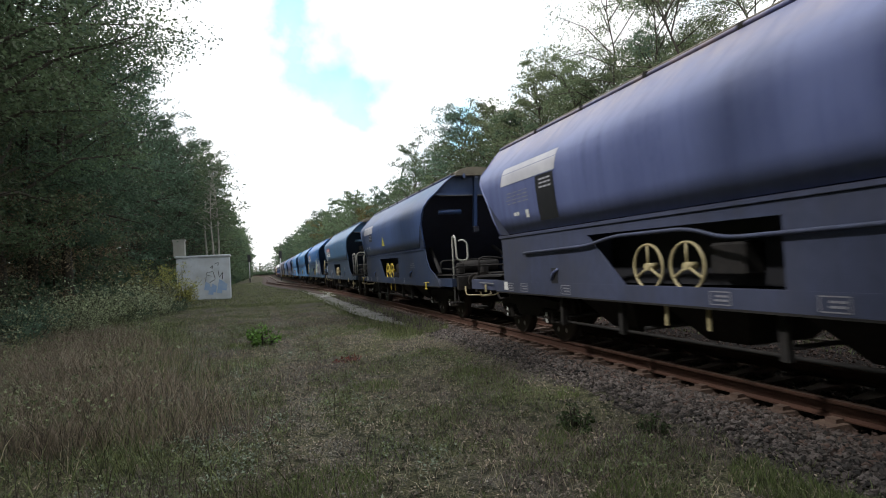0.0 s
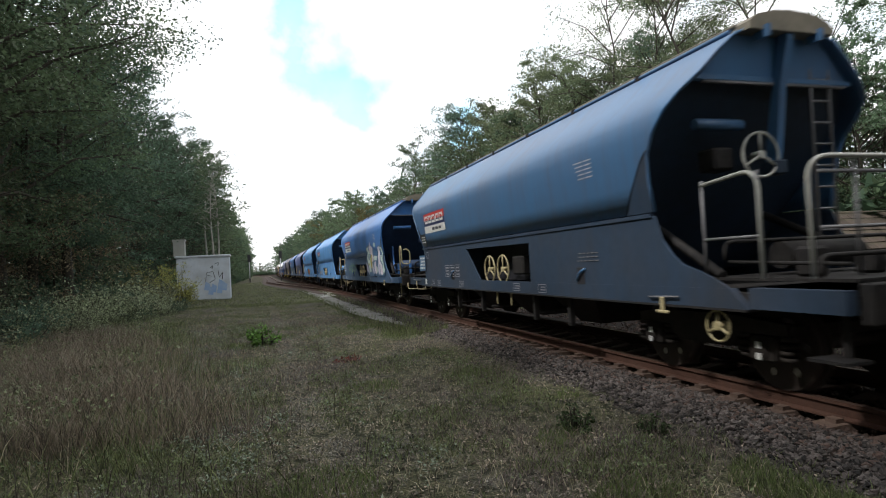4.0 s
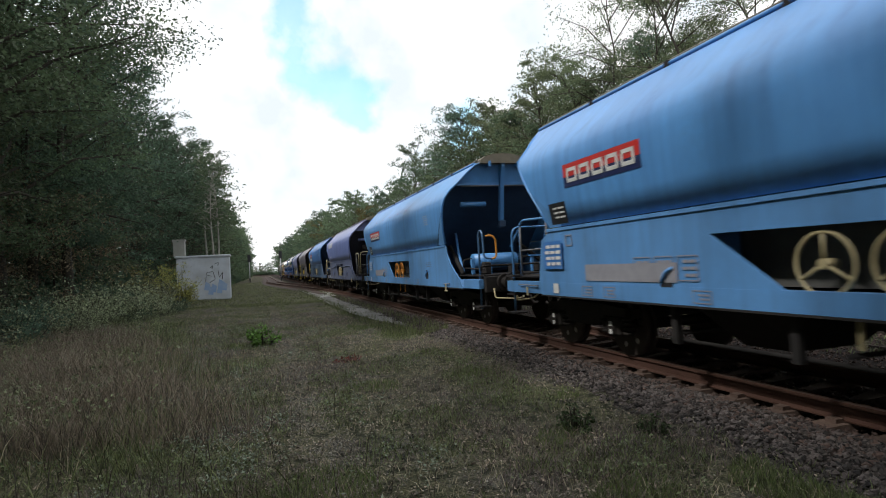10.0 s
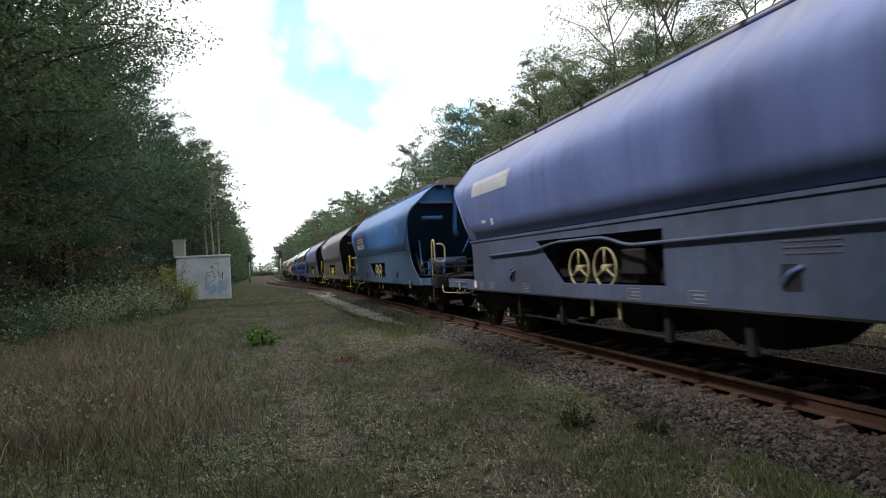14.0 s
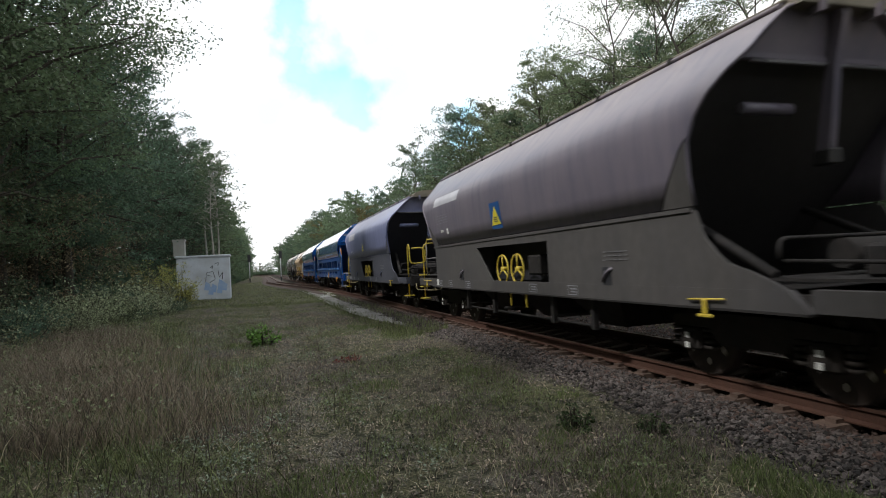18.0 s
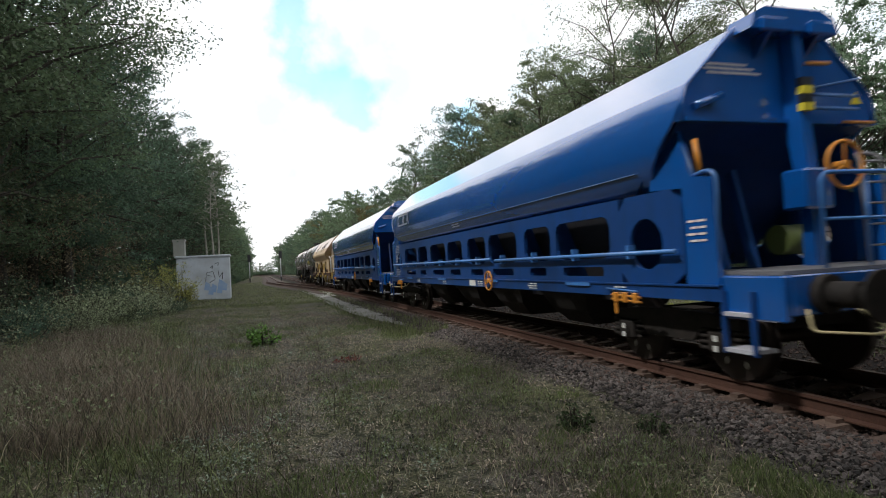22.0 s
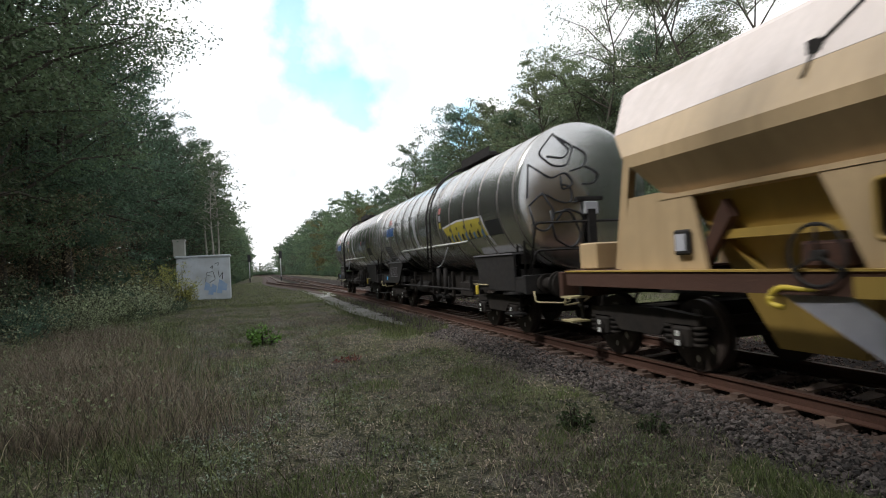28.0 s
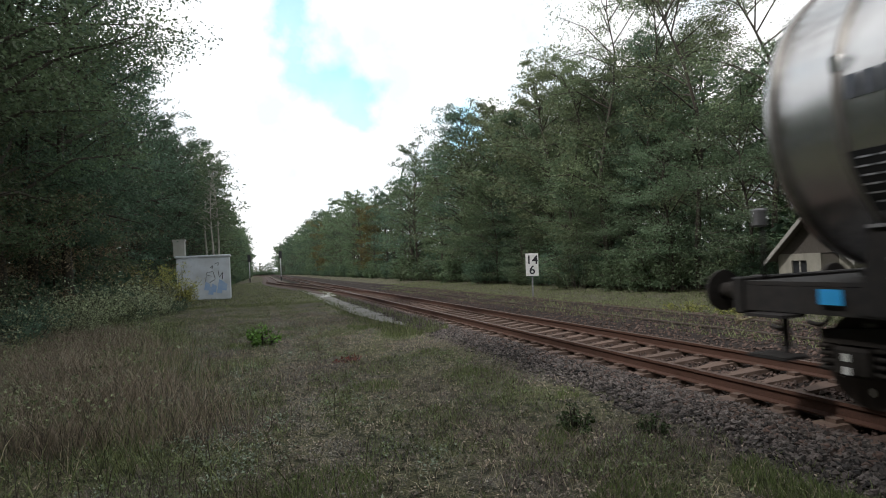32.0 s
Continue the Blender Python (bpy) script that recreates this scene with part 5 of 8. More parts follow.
        tube(wagon, [(-1.36, f0 - 0.7, 1.12), (-1.40, f0 - 0.05, 1.16), (-1.42, f0 + 0.05, 1.0), (-1.38, f0 - 0.1, 0.96)], M_HAND, 0.03, "flap_handle")
        handwheel(wagon, (-1.45, yk - 0.75, 1.45), 0.28, (-1, 0, 0), M_FRAME)
        block(wagon, "gearbox", M_RUST, -1.36, -1.12, yk - 0.95, yk - 0.5, 1.33, 1.58, bevel=0.03)
    for y, s in ((-1.1, -1), (n + 1.5, 1)):
        block(wagon, "headstock", M_YELLOWPAINT if s < 0 else M_RUST, -1.3, 1.3, y - 0.06, y + 0.06, 0.86, 1.30, bevel=0.015)
        buffer_pair(wagon, y + s * 0.06, s)
        block(wagon, "end_platform", M_RUST, -1.24, 1.24, min(y - s * 0.07, y - s * 1.6), max(y - s * 0.07, y - s * 1.6), 1.29, 1.33)
        if s < 0:
            tube(wagon, [(-1.24, y - s * 0.15, 1.32), (-1.24, y - s * 0.15, 2.45), (-1.1, y - s * 0.15, 2.55), (1.1, y - s * 0.15, 2.55), (1.24, y - s * 0.15, 1.32)], M_WHITE, 0.022, "handrail")
            tube(wagon, [(-1.24, y - s * 0.7, 1.32), (-1.24, y - s * 0.7, 2.4), (-1.24, y - s * 1.1, 2.5)], M_WHITE, 0.022, "handrail")
            tube(wagon, [(-0.9, y - s * 0.15, 1.32), (-0.9, y - s * 0.15, 2.3), (-0.6, y - s * 0.15, 2.3), (-0.6, y - s * 0.15, 1.32)], M_WHITE, 0.02, "handrail")
        else:
            block(wagon, "tool_box", M_BEIGE, -1.20, -0.70, n + 0.5, n + 1.0, 1.335, 1.75, bevel=0.02)
        for x in (-0.95, 0.95):
            plate(wagon, "end_post", M_BEIGE, [(y - s * 1.2, 1.3), (y - s * 1.4, 1.3), (y - s * 1.75, 3.1), (y - s * 1.6, 3.1)], x - 0.06, x + 0.06)
        for z in (0.50, 0.88):
            block(wagon, "step", M_CREAM, -1.42, -1.10, min(y - s * 0.2, y - s * 0.55), max(y - s * 0.2, y - s * 0.55), z, z + 0.03)
        block(wagon, "step_hanger", M_FRAME, -1.15, -1.11, y - s * 0.38 - 0.03, y - s * 0.38 + 0.03, 0.5, 1.1)
    block(wagon, "underframe", M_FRAME, -0.5, 0.5, -0.9, n + 1.3, 0.95, 1.25)
    add_bogie(wagon, 0.55)
    add_bogie(wagon, n - 0.25)
    TRAIN.append((wagon, start))
    return wagon


BEIGE = beige_hopper(205.4, 12.3)


# ---- stainless tank wagons ----
T_R, T_Z = 1.46, 2.74


def t_width(z):
    return math.sqrt(max(0.01, T_R ** 2 - (z - T_Z) ** 2))


def tank_wagon(start, label, ladder_y):
    """Tank wagon: the barrel runs from y = 0.1 to 12.6, the frame from 0 to 13.95."""
    wagon = tagged(new("tank_wagon"), label, "tank wagon", group="stainless tank wagons")
    n, seg = 12.7, 64
    bm = bmesh.new()
    rows = []
    dome = [(0.0, 0.02), (0.03, 0.35), (0.08, 0.65), (0.13, 0.86), (0.165, 0.95), (0.185, 0.985), (0.21, 1.0)]
    st = [(y - 0.35, k) for y, k in dome] + [(n - y + 0.80, k) for y, k in dome[::-1]]
    for y, k in st:
        rows.append([(T_R * k * math.sin(2 * math.pi * i / seg), y, T_Z + T_R * k * math.cos(2 * math.pi * i / seg)) for i in range(seg + 1)])
    sheet(bm, rows)
    bmesh.ops.remove_doubles(bm, verts=bm.verts, dist=0.0005)
    part("tank", bm, M_STEEL, wagon, "brushed stainless barrel with dished ends")

    def band(y, half, out, name="cladding_band", mat=M_BANDSTEEL):
        bm = bmesh.new()
        ring = [[(r * math.sin(2 * math.pi * i / seg), yy, T_Z + r * math.cos(2 * math.pi * i / seg)) for i in range(seg + 1)] for r, yy in ((T_R - 0.01, y - half), (T_R + out, y - half * 0.8), (T_R + out, y + half * 0.8), (T_R - 0.01, y + half))]
        sheet(bm, ring)
        part(name, bm, mat, wagon)

    for k in range(12):
        band(0.74 + 1.075 * k, 0.035, 0.010)
        block(wagon, "band_clasp", M_STEEL, -t_width(3.05) - 0.025, -t_width(3.05) + 0.01, 0.70 + 1.075 * k, 0.78 + 1.075 * k, 2.98, 3.12)
    band(-0.06, 0.03, 0.012, "end_rim")
    band(n + 0.51, 0.03, 0.012, "end_rim")
    for (t0, t1), (b0, b1) in (((0.50, 2.75), (0.50, 2.25)), ((10.30, 12.5), (11.0, 12.65))):
        for sx in (-1, 1):
            plate(wagon, "saddle", M_FRAME, [(b0, 0.92), (b1, 0.92), (t1, 1.58), (t1, 1.66), (t0, 1.66), (t0, 1.58)], min(sx * 1.22, sx * 1.27), max(sx * 1.22, sx * 1.27))
            block(wagon, "saddle_top", M_GREYRAIL, *sorted((sx * 1.05, sx * 1.30)), t0, t1, 1.66, 1.69)
        block(wagon, "saddle_base", M_FRAME, -1.20, 1.20, min(b0, t0), max(b1, t1), 0.95, 1.15)
        bm = bmesh.new()
        for z in (1.15, 1.45):
            box(bm, -1.1, 1.1, b0, b1, z, z + 0.2)
        part("saddle_core", bm, M_FRAME, wagon)
    bars(wagon, M_GREYRAIL, lambda z: 1.275, 11.15, 12.35, 1.12, 1.52, 5, 5, 0.004, 0.3, 6)
    for q in (11.2, 11.7):
        outline(wagon, M_GREYRAIL, lambda z: 1.275, q, q + 0.45, 1.16, 1.48, 0.012, 0.004)
    decal(wagon, "blue_label", M_BLUELABEL, lambda z: 1.275, 12.75, 12.98, 1.0, 1.14, 0.03)
    for y, s in ((0.0, -1), (13.95, 1)):
        block(wagon, "headstock", M_FRAME, -1.3, 1.3, y - 0.06, y + 0.06, 0.86, 1.24, bevel=0.015)
        buffer_pair(wagon, y + s * 0.06, s)
        p, q = sorted((y - s * 0.07, y - s * 2.6))
        block(wagon, "end_platform", M_FRAME, -1.25, 1.25, p, q, 1.16, 1.20)
        for sx in (-1, 1):
            block(wagon, "end_sill", M_FRAME, sx * 1.2 - 0.06, sx * 1.2 + 0.06, p, q, 0.90, 1.155)
        for z in (0.46, 0.86):
            block(wagon, "step", M_FRAME, -1.45, -1.15, min(y - s * 0.25, y - s * 0.7), max(y - s * 0.25, y - s * 0.7), z, z + 0.03)
        block(wagon, "step_hanger", M_FRAME, -1.20, -1.16, y - s * 0.48 - 0.03, y - s * 0.48 + 0.03, 0.46, 1.0)
    for z in (2.22, 1.70):
        tube(wagon, [(-1.15, 0.05, 1.2), (-1.15, -0.35, z), (1.15, -0.42, z), (1.15, 0.05, 1.2)], M_FRAME, 0.022, "handrail", 0.08)
    tube(wagon, [(-1.15, 0.55, 1.2), (-1.15, 0.55, 2.2), (-1.2, 0.35, 2.3), (-1.2, 0.1, 2.2), (-1.2, 0.1, 1.2)], M_FRAME, 0.024)
    block(wagon, "end_post", M_FRAME, -0.08, 0.08, -0.46, -0.38, 1.2, 2.45)
    block(wagon, "plate_holder", M_FRAME, -0.28, 0.28, -0.42, -0.36, 2.62, 2.70, bevel=0.01)
    block(wagon, "plate_holder", M_PALEPANEL, -0.14, 0.16, -0.43, -0.37, 2.36, 2.60, bevel=0.01)
    tube(wagon, [(-1.0, 13.85, 1.2), (-1.0, 13.85, 1.95)], M_FRAME, 0.022, "lamp_post")
    block(wagon, "rear_lamp", M_GREYRAIL, -1.08, -0.94, 13.82, 13.92, 1.76, 1.96, bevel=0.02)
    # ladder over the side, walkway on top
    ly = ladder_y
    for dy in (-0.17, 0.17):
        pts = [(-T_R - 0.13, ly + dy, 1.30), (-T_R - 0.13, ly + dy, 2.9)]
        pts += [(-(T_R + 0.13) * math.cos(a), ly + dy, T_Z + (T_R + 0.13) * math.sin(a)) for a in (0.35, 0.6, 0.85, 1.1, 1.3)]
        tube(wagon, pts, M_FRAME, 0.024, "ladder_rail", 0.05)
    for k in range(11):
        z = 1.35 + 0.27 * k
        x = -T_R - 0.13 if z < 2.9 else -math.sqrt(max(0.05, (T_R + 0.13) ** 2 - (z - T_Z) ** 2))
        tube(wagon, [(x, ly - 0.17, z), (x, ly + 0.17, z)], M_FRAME, 0.014, "rung")
    w0, w1 = ly - 2.3, ly + 0.4
    block(wagon, "roof_walkway", M_FRAME, -0.55, 0.55, w0, w1, 4.21, 4.25)
    block(wagon, "kick_plate", M_FRAME, -0.57, -0.55, w0, w1 - 0.6, 4.20, 4.42)
    bm = bmesh.new()
    rod(bm, (0, ly - 0.9, 4.12), (0, ly - 0.9, 4.46), 0.32, 18)
    part("dome_lid", bm, M_FRAME, wagon)
    for y in (ly + 0.1, ly - 0.4, ly - 1.6):
        block(wagon, "valve", M_FRAME, -0.35, -0.10, y - 0.12, y + 0.12, 4.25, 4.42, bevel=0.03)
    tube(wagon, [(-t_width(2.05) - 0.03, 3.1, 2.05), (-t_width(2.05) - 0.03, 10.0, 2.05)], M_WHITE, 0.020, "side_rail")
    tube(wagon, [(-1.42, ly - 0.1, 1.45), (-1.45, ly - 0.7, 1.50), (-1.48, ly - 1.35, 1.95)], M_PALEPANEL, 0.014, "hose_line", 0.3)
    # below the barrel
    block(wagon, "centre_sill", M_FRAME, -0.25, 0.25, 0.5, 13.4, 0.95, 1.25)
    bm = bmesh.new()
    rod(bm, (-0.75, 8.2, 0.80), (-0.75, 9.6, 0.80), 0.20, 14)
    part("air_reservoir", bm, M_FRAME, wagon)
    for y in (6.3, 7.0):
        bm = bmesh.new()
        rod(bm, (-0.9, y, 0.55), (-0.9, y, 1.4), 0.07, 8)
        rod(bm, (-0.9, y, 0.50), (-0.9, y, 0.62), 0.14, 10)
        part("outlet_pipe", bm, M_FRAME, wagon)
    bm = bmesh.new()
    rod(bm, (-0.3, 6.6, 1.35), (-0.3, 6.6, 0.75), 0.25, 14)
    part("bottom_valve", bm, M_FRAME, wagon)
    tube(wagon, [(-1.2, 3.2, 0.86), (-1.2, 10.8, 0.86)], M_FRAME, 0.03, "side_pipe")
    # side beams, heating pipes and brake rigging between the bogies
    for sx in (-1, 1):
        block(wagon, "side_beam", M_SOOT, sx * 0.55 - 0.05, sx * 0.55 + 0.05, 2.3, 11.2, 0.74, 1.28)
        tube(wagon, [(sx * 0.85, 2.6, 0.70), (sx * 0.85, 5.6, 0.62), (sx * 0.85, 8.8, 0.66), (sx * 0.85, 11.0, 0.72)], M_SOOT, 0.035, "heating_pipe")
        for y in (3.4, 4.7, 5.6, 7.6, 9.9, 10.7):
            block(wagon, "hanger", M_SOOT, sx * 0.9 - 0.04, sx * 0.9 + 0.04, y - 0.05, y + 0.05, 0.58, 1.30, bevel=0.01)
    block(wagon, "brake_cylinder_box", M_SOOT, -0.95, -0.35, 4.0, 4.9, 0.62, 1.05, bevel=0.05)
    block(wagon, "valve_box", M_SOOT, -1.0, -0.45, 10.1, 10.7, 0.66, 1.05, bevel=0.04)
    tube(wagon, [(-0.2, 3.0, 0.60), (-0.2, 10.9, 0.60)], M_SOOT, 0.03, "brake_rod")
    for y in (3.3, 5.0, 8.0, 10.6):
        block(wagon, "bracket", M_FRAME, -1.24, -1.16, y - 0.04, y + 0.04, 0.82, 1.2)
    block(wagon, "brake_handle", M_HAND, -1.34, -1.29, 2.5, 2.62, 0.78, 1.0, bevel=0.012)
    tube(wagon, [(-1.30, 1.9, 1.02), (-1.30, 2.8, 1.02)], M_CREAM, 0.016, "brake_lever")
    add_bogie(wagon, 2.0)
    add_bogie(wagon, 12.0)
    TRAIN.append((wagon, start))
    return wagon


M_BANDSTEEL = material("dull steel strap", (0.30, 0.285, 0.27), 0.45, 0.85, grain=(0.22, 0.20, 0.19), grain_scale=10, stain=(0.14, 0.12, 0.10))
M_BLUELABEL = material("bright blue label", (0.03, 0.30, 0.65), 0.4, grain=(0.05, 0.33, 0.65), grain_scale=8)
TANKS = [tank_wagon(220.65, "stainless steel tank wagon with black and yellow graffiti", 5.5), tank_wagon(235.6, "stainless steel tank wagon with red graffiti on its end", 8.3)]

# ---- signs, lettering and graffiti on the train ----
def company_sign(w, y0, y1, z0, z1, company=True):
    """A red, navy and white sign with five plain white blocks."""
    zm = z0 + (z1 - z0) * (0.36 if company else 0.0)
    if company:
        decal(w, "sign_base", M_WHITE, h_width, y0, y1, z0, zm, 0.006)
        bars(w, M_TEXTGREY, h_width, y0 + 0.35, y1 - 0.55, z0 + 0.04, zm - 0.04, 1, 3, 0.011, 0.6, 3)
    zk = zm + (z1 - zm) * 0.45
    decal(w, "sign_band", M_NAVY, h_width, y0, y1, zm, zk, 0.006)
    decal(w, "sign_band", M_RED, h_width, y0, y1, zk, z1, 0.006)
    s = (y1 - y0 - 0.16) / 5
    for k in range(5):
        a = y0 + 0.08 + s * k
        outline(w, M_WHITE, h_width, a + 0.03, a + s - 0.03, zm + 0.07, z1 - 0.07, 0.055, 0.012, "sign_block")


def wagon_plate(w, y0, y1, z0, z1, mat, seed):
    """A board with lines of plain bars."""
    decal(w, "number_board", mat, lambda z: 1.47, y0, y1, z0, z1, 0.02)
    bars(w, M_WHITE, lambda z: 1.47, y0 + 0.05, y1 - 0.05, z0 + 0.04, z1 - 0.04, 4, seed, 0.026, 0.55, 3)


def sill_marks(w, n, seed):
    """Small painted boxes and bars along the sill and skirt."""
    r = random.Random(seed)
    flat = lambda z: 1.462
    for y in (2.2, 3.6, 6.9, 8.4, 9.3):
        y += r.uniform(-0.2, 0.2)
        outline(w, M_FADED, flat, y, y + 0.30, 0.95, 1.10, 0.012, 0.006)
        bars(w, M_FADED, flat, y + 0.04, y + 0.26, 0.98, 1.07, 2, seed + int(y * 10), 0.006, 0.5, 2)
    bars(w, M_GREYRAIL, flat, 0.7, 1.3, 1.45, 1.62, 3, seed + 1, 0.004, 0.25, 5)
    decal(w, "label_holder", M_WHITE, flat, n - 0.35, n - 0.17, 0.96, 1.12, 0.012)


V, B3 = HOPPERS, HOPPERS[2]
for k, (w, s) in enumerate(zip(HOPPERS, SPECS)):
    sill_marks(w, s[1], 20 + k)
for k in (0, 1, 6, 9, 8):
    w = HOPPERS[k]
    decal(w, "faded_sign", M_PALEPANEL, h_width, 7.35 if k else 7.15, 9.35, 2.98 if k != 8 else 3.08, 3.31, 0.006, skew=-0.08)
    bars(w, M_FADED, h_width, 8.2, 9.2, 2.58, 2.84, 4, 70 + k, 0.006, 0.25, 4)
    bars(w, M_WHITE, h_width, 8.65, 8.95, 2.36, 2.44, 1, 80 + k, 0.006, 0.8, 2)
    decal(w, "small_label", M_WHITE, h_width, 8.25, 8.37, 2.30, 2.44, 0.006)
w = HOPPERS[0]
for k in (0, 1):
    w = HOPPERS[k]
    decal(w, "dark_panel", M_BLACK, h_width, 7.50 if k else 7.20, 8.15 if k else 7.85, 2.64 if k else 2.2, 2.96, 0.008)
    bars(w, M_PALEPANEL, h_width, 7.58 if k else 7.3, 8.05 if k else 7.75, 2.72, 2.92, 3, 33 + k, 0.012, 0.4, 3)


def triangle(w, y, z, h, board=False):
    if board:
        decal(w, "sign_board", M_TEXTBLUE, h_width, y - 0.27, y + 0.27, z - 0.08, z + h + 0.08, 0.006)
    bm = bmesh.new()
    rows = []
    for k in range(5):
        q = k / 4
        zz = z + h * q
        half = 0.24 * (1 - q) + 0.004
        rows.append([(-h_width(zz) - 0.011, y - half, zz), (-h_width(zz) - 0.011, y + half, zz)])
    sheet(bm, rows)
    part("warning_triangle", bm, M_SIGNYELLOW, w, "yellow warning triangle")
    bars(w, M_TEXTGREY, h_width, y - 0.10, y + 0.10, z + 0.05, z + 0.17, 3, 5, 0.016, 0.45, 2)


triangle(HOPPERS[1], 5.27, 2.36, 0.36)
triangle(HOPPERS[8], 5.05, 2.28, 0.38, True)
triangle(HOPPERS[9], 5.14, 2.32, 0.38)
# light blue and dark blue wagons
for k, (y0, company) in {2: (7.74, True), 3: (7.80, True), 4: (7.75, False), 5: (7.75, False), 7: (7.75, True)}.items():
    w = HOPPERS[k]
    company_sign(w, y0, y0 + 1.95, 2.43 if company else 2.62, 2.98, company)
    decal(w, "dark_panel", M_BLACK, h_width, y0 + 2.02, y0 + 2.56, 2.09, 2.43, 0.007)
    bars(w, M_WHITE, h_width, y0 + 2.08, y0 + 2.50, 2.16, 2.38, 3, 44 + k, 0.012, 0.4, 2)
    wagon_plate(w, y0 + 2.25, y0 + 2.90, 1.36, 1.82, (M_TEAL, M_TEAL, M_BLUE, M_SKYBLUE, 0, M_TEAL)[k - 2] or M_TEAL, 60 + k)
    outline(w, M_FADED, lambda z: 1.462, y0 + 1.95, y0 + 2.15, 1.72, 1.90, 0.02, 0.006)
    for q in range(3):
        outline(w, M_FADED, lambda z: 1.462, 6.95 + 0.42 * q, 7.30 + 0.42 * q, 1.20, 1.50, 0.014, 0.006)
        bars(w, M_FADED, lambda z: 1.462, 6.99 + 0.42 * q, 7.26 + 0.42 * q, 1.23, 1.47, 3, 90 + q, 0.006, 0.45, 2)
    bars(w, M_PALEPANEL, h_width, 0.6, 1.15, 2.66, 2.96, 5, 99, 0.006, 0.30, 2)
for k in (4, 5):
    decal(HOPPERS[k], "pale_board", M_FADED, lambda z: 1.462, 7.32, 9.35, 1.18, 1.42, 0.004, "pale dusty board on the skirt")
# ladder on the end of the dark blue wagon
w = HOPPERS[2]
for x in (0.55, 0.85):
    tube(w, [(x, -1.15, 1.24), (x, -1.15, 4.0), (x, -0.9, 4.25)], M_GREYRAIL, 0.02, "ladder_rail")
for k in range(10):
    tube(w, [(0.55, -1.15, 1.45 + 0.27 * k), (0.85, -1.15, 1.45 + 0.27 * k)], M_GREYRAIL, 0.014, "rung")


# ---- graffiti: painted shapes on the sides ----
def blob(w, mat, pts, width, lift, name="graffiti", edge=None):
    """A painted patch given by a few (y, z) corners, laid on the side."""
    bm = bmesh.new()
    vs = [bm.verts.new((0, y, z)) for y, z in pts]
    bm.faces.new(vs)
    bmesh.ops.triangulate(bm, faces=bm.faces)
    bmesh.ops.subdivide_edges(bm, edges=bm.edges, cuts=3, use_grid_fill=True)
    for v in bm.verts:
        if edge:
            v.co.y = max(v.co.y, along(edge, v.co.z) + 0.06)
        v.co.x = -width(v.co.z) - lift
    return part(name, bm, mat, w)


M_PINKPAINT = material("dusty pink spray paint", (0.58, 0.52, 0.58), 0.5, grain=(0.45, 0.40, 0.48), grain_scale=4)
M_MINTPAINT = material("pale mint spray paint", (0.50, 0.60, 0.55), 0.5, grain=(0.42, 0.52, 0.48), grain_scale=4)
M_MAUVEPAINT = material("pale mauve spray paint", (0.42, 0.42, 0.52), 0.5, grain=(0.36, 0.36, 0.45), grain_scale=4)
M_PINKSMEAR = material("faded pink spray on blue", (0.26, 0.30, 0.52), 0.6, grain=(0.14, 0.30, 0.58), grain_scale=6)
M_YELLOWSPRAY = material("yellow spray paint", (0.40, 0.33, 0.045), 0.5, grain=(0.28, 0.24, 0.05), grain_scale=4)
M_BLACKSPRAY = material("black spray paint", (0.015, 0.016, 0.02), 0.5, grain=(0.03, 0.03, 0.035), grain_scale=4)
M_GREENSPRAY = material("lime spray paint", (0.20, 0.36, 0.08), 0.5, grain=(0.15, 0.30, 0.08), grain_scale=4)
M_REDSPRAY = material("faded red spray paint", (0.42, 0.13, 0.12), 0.5, grain=(0.36, 0.14, 0.13), grain_scale=4)
g = HOPPERS[3]
g_w = lambda z: h_width(z) if z > 2.04 else 1.478
o = -0.65
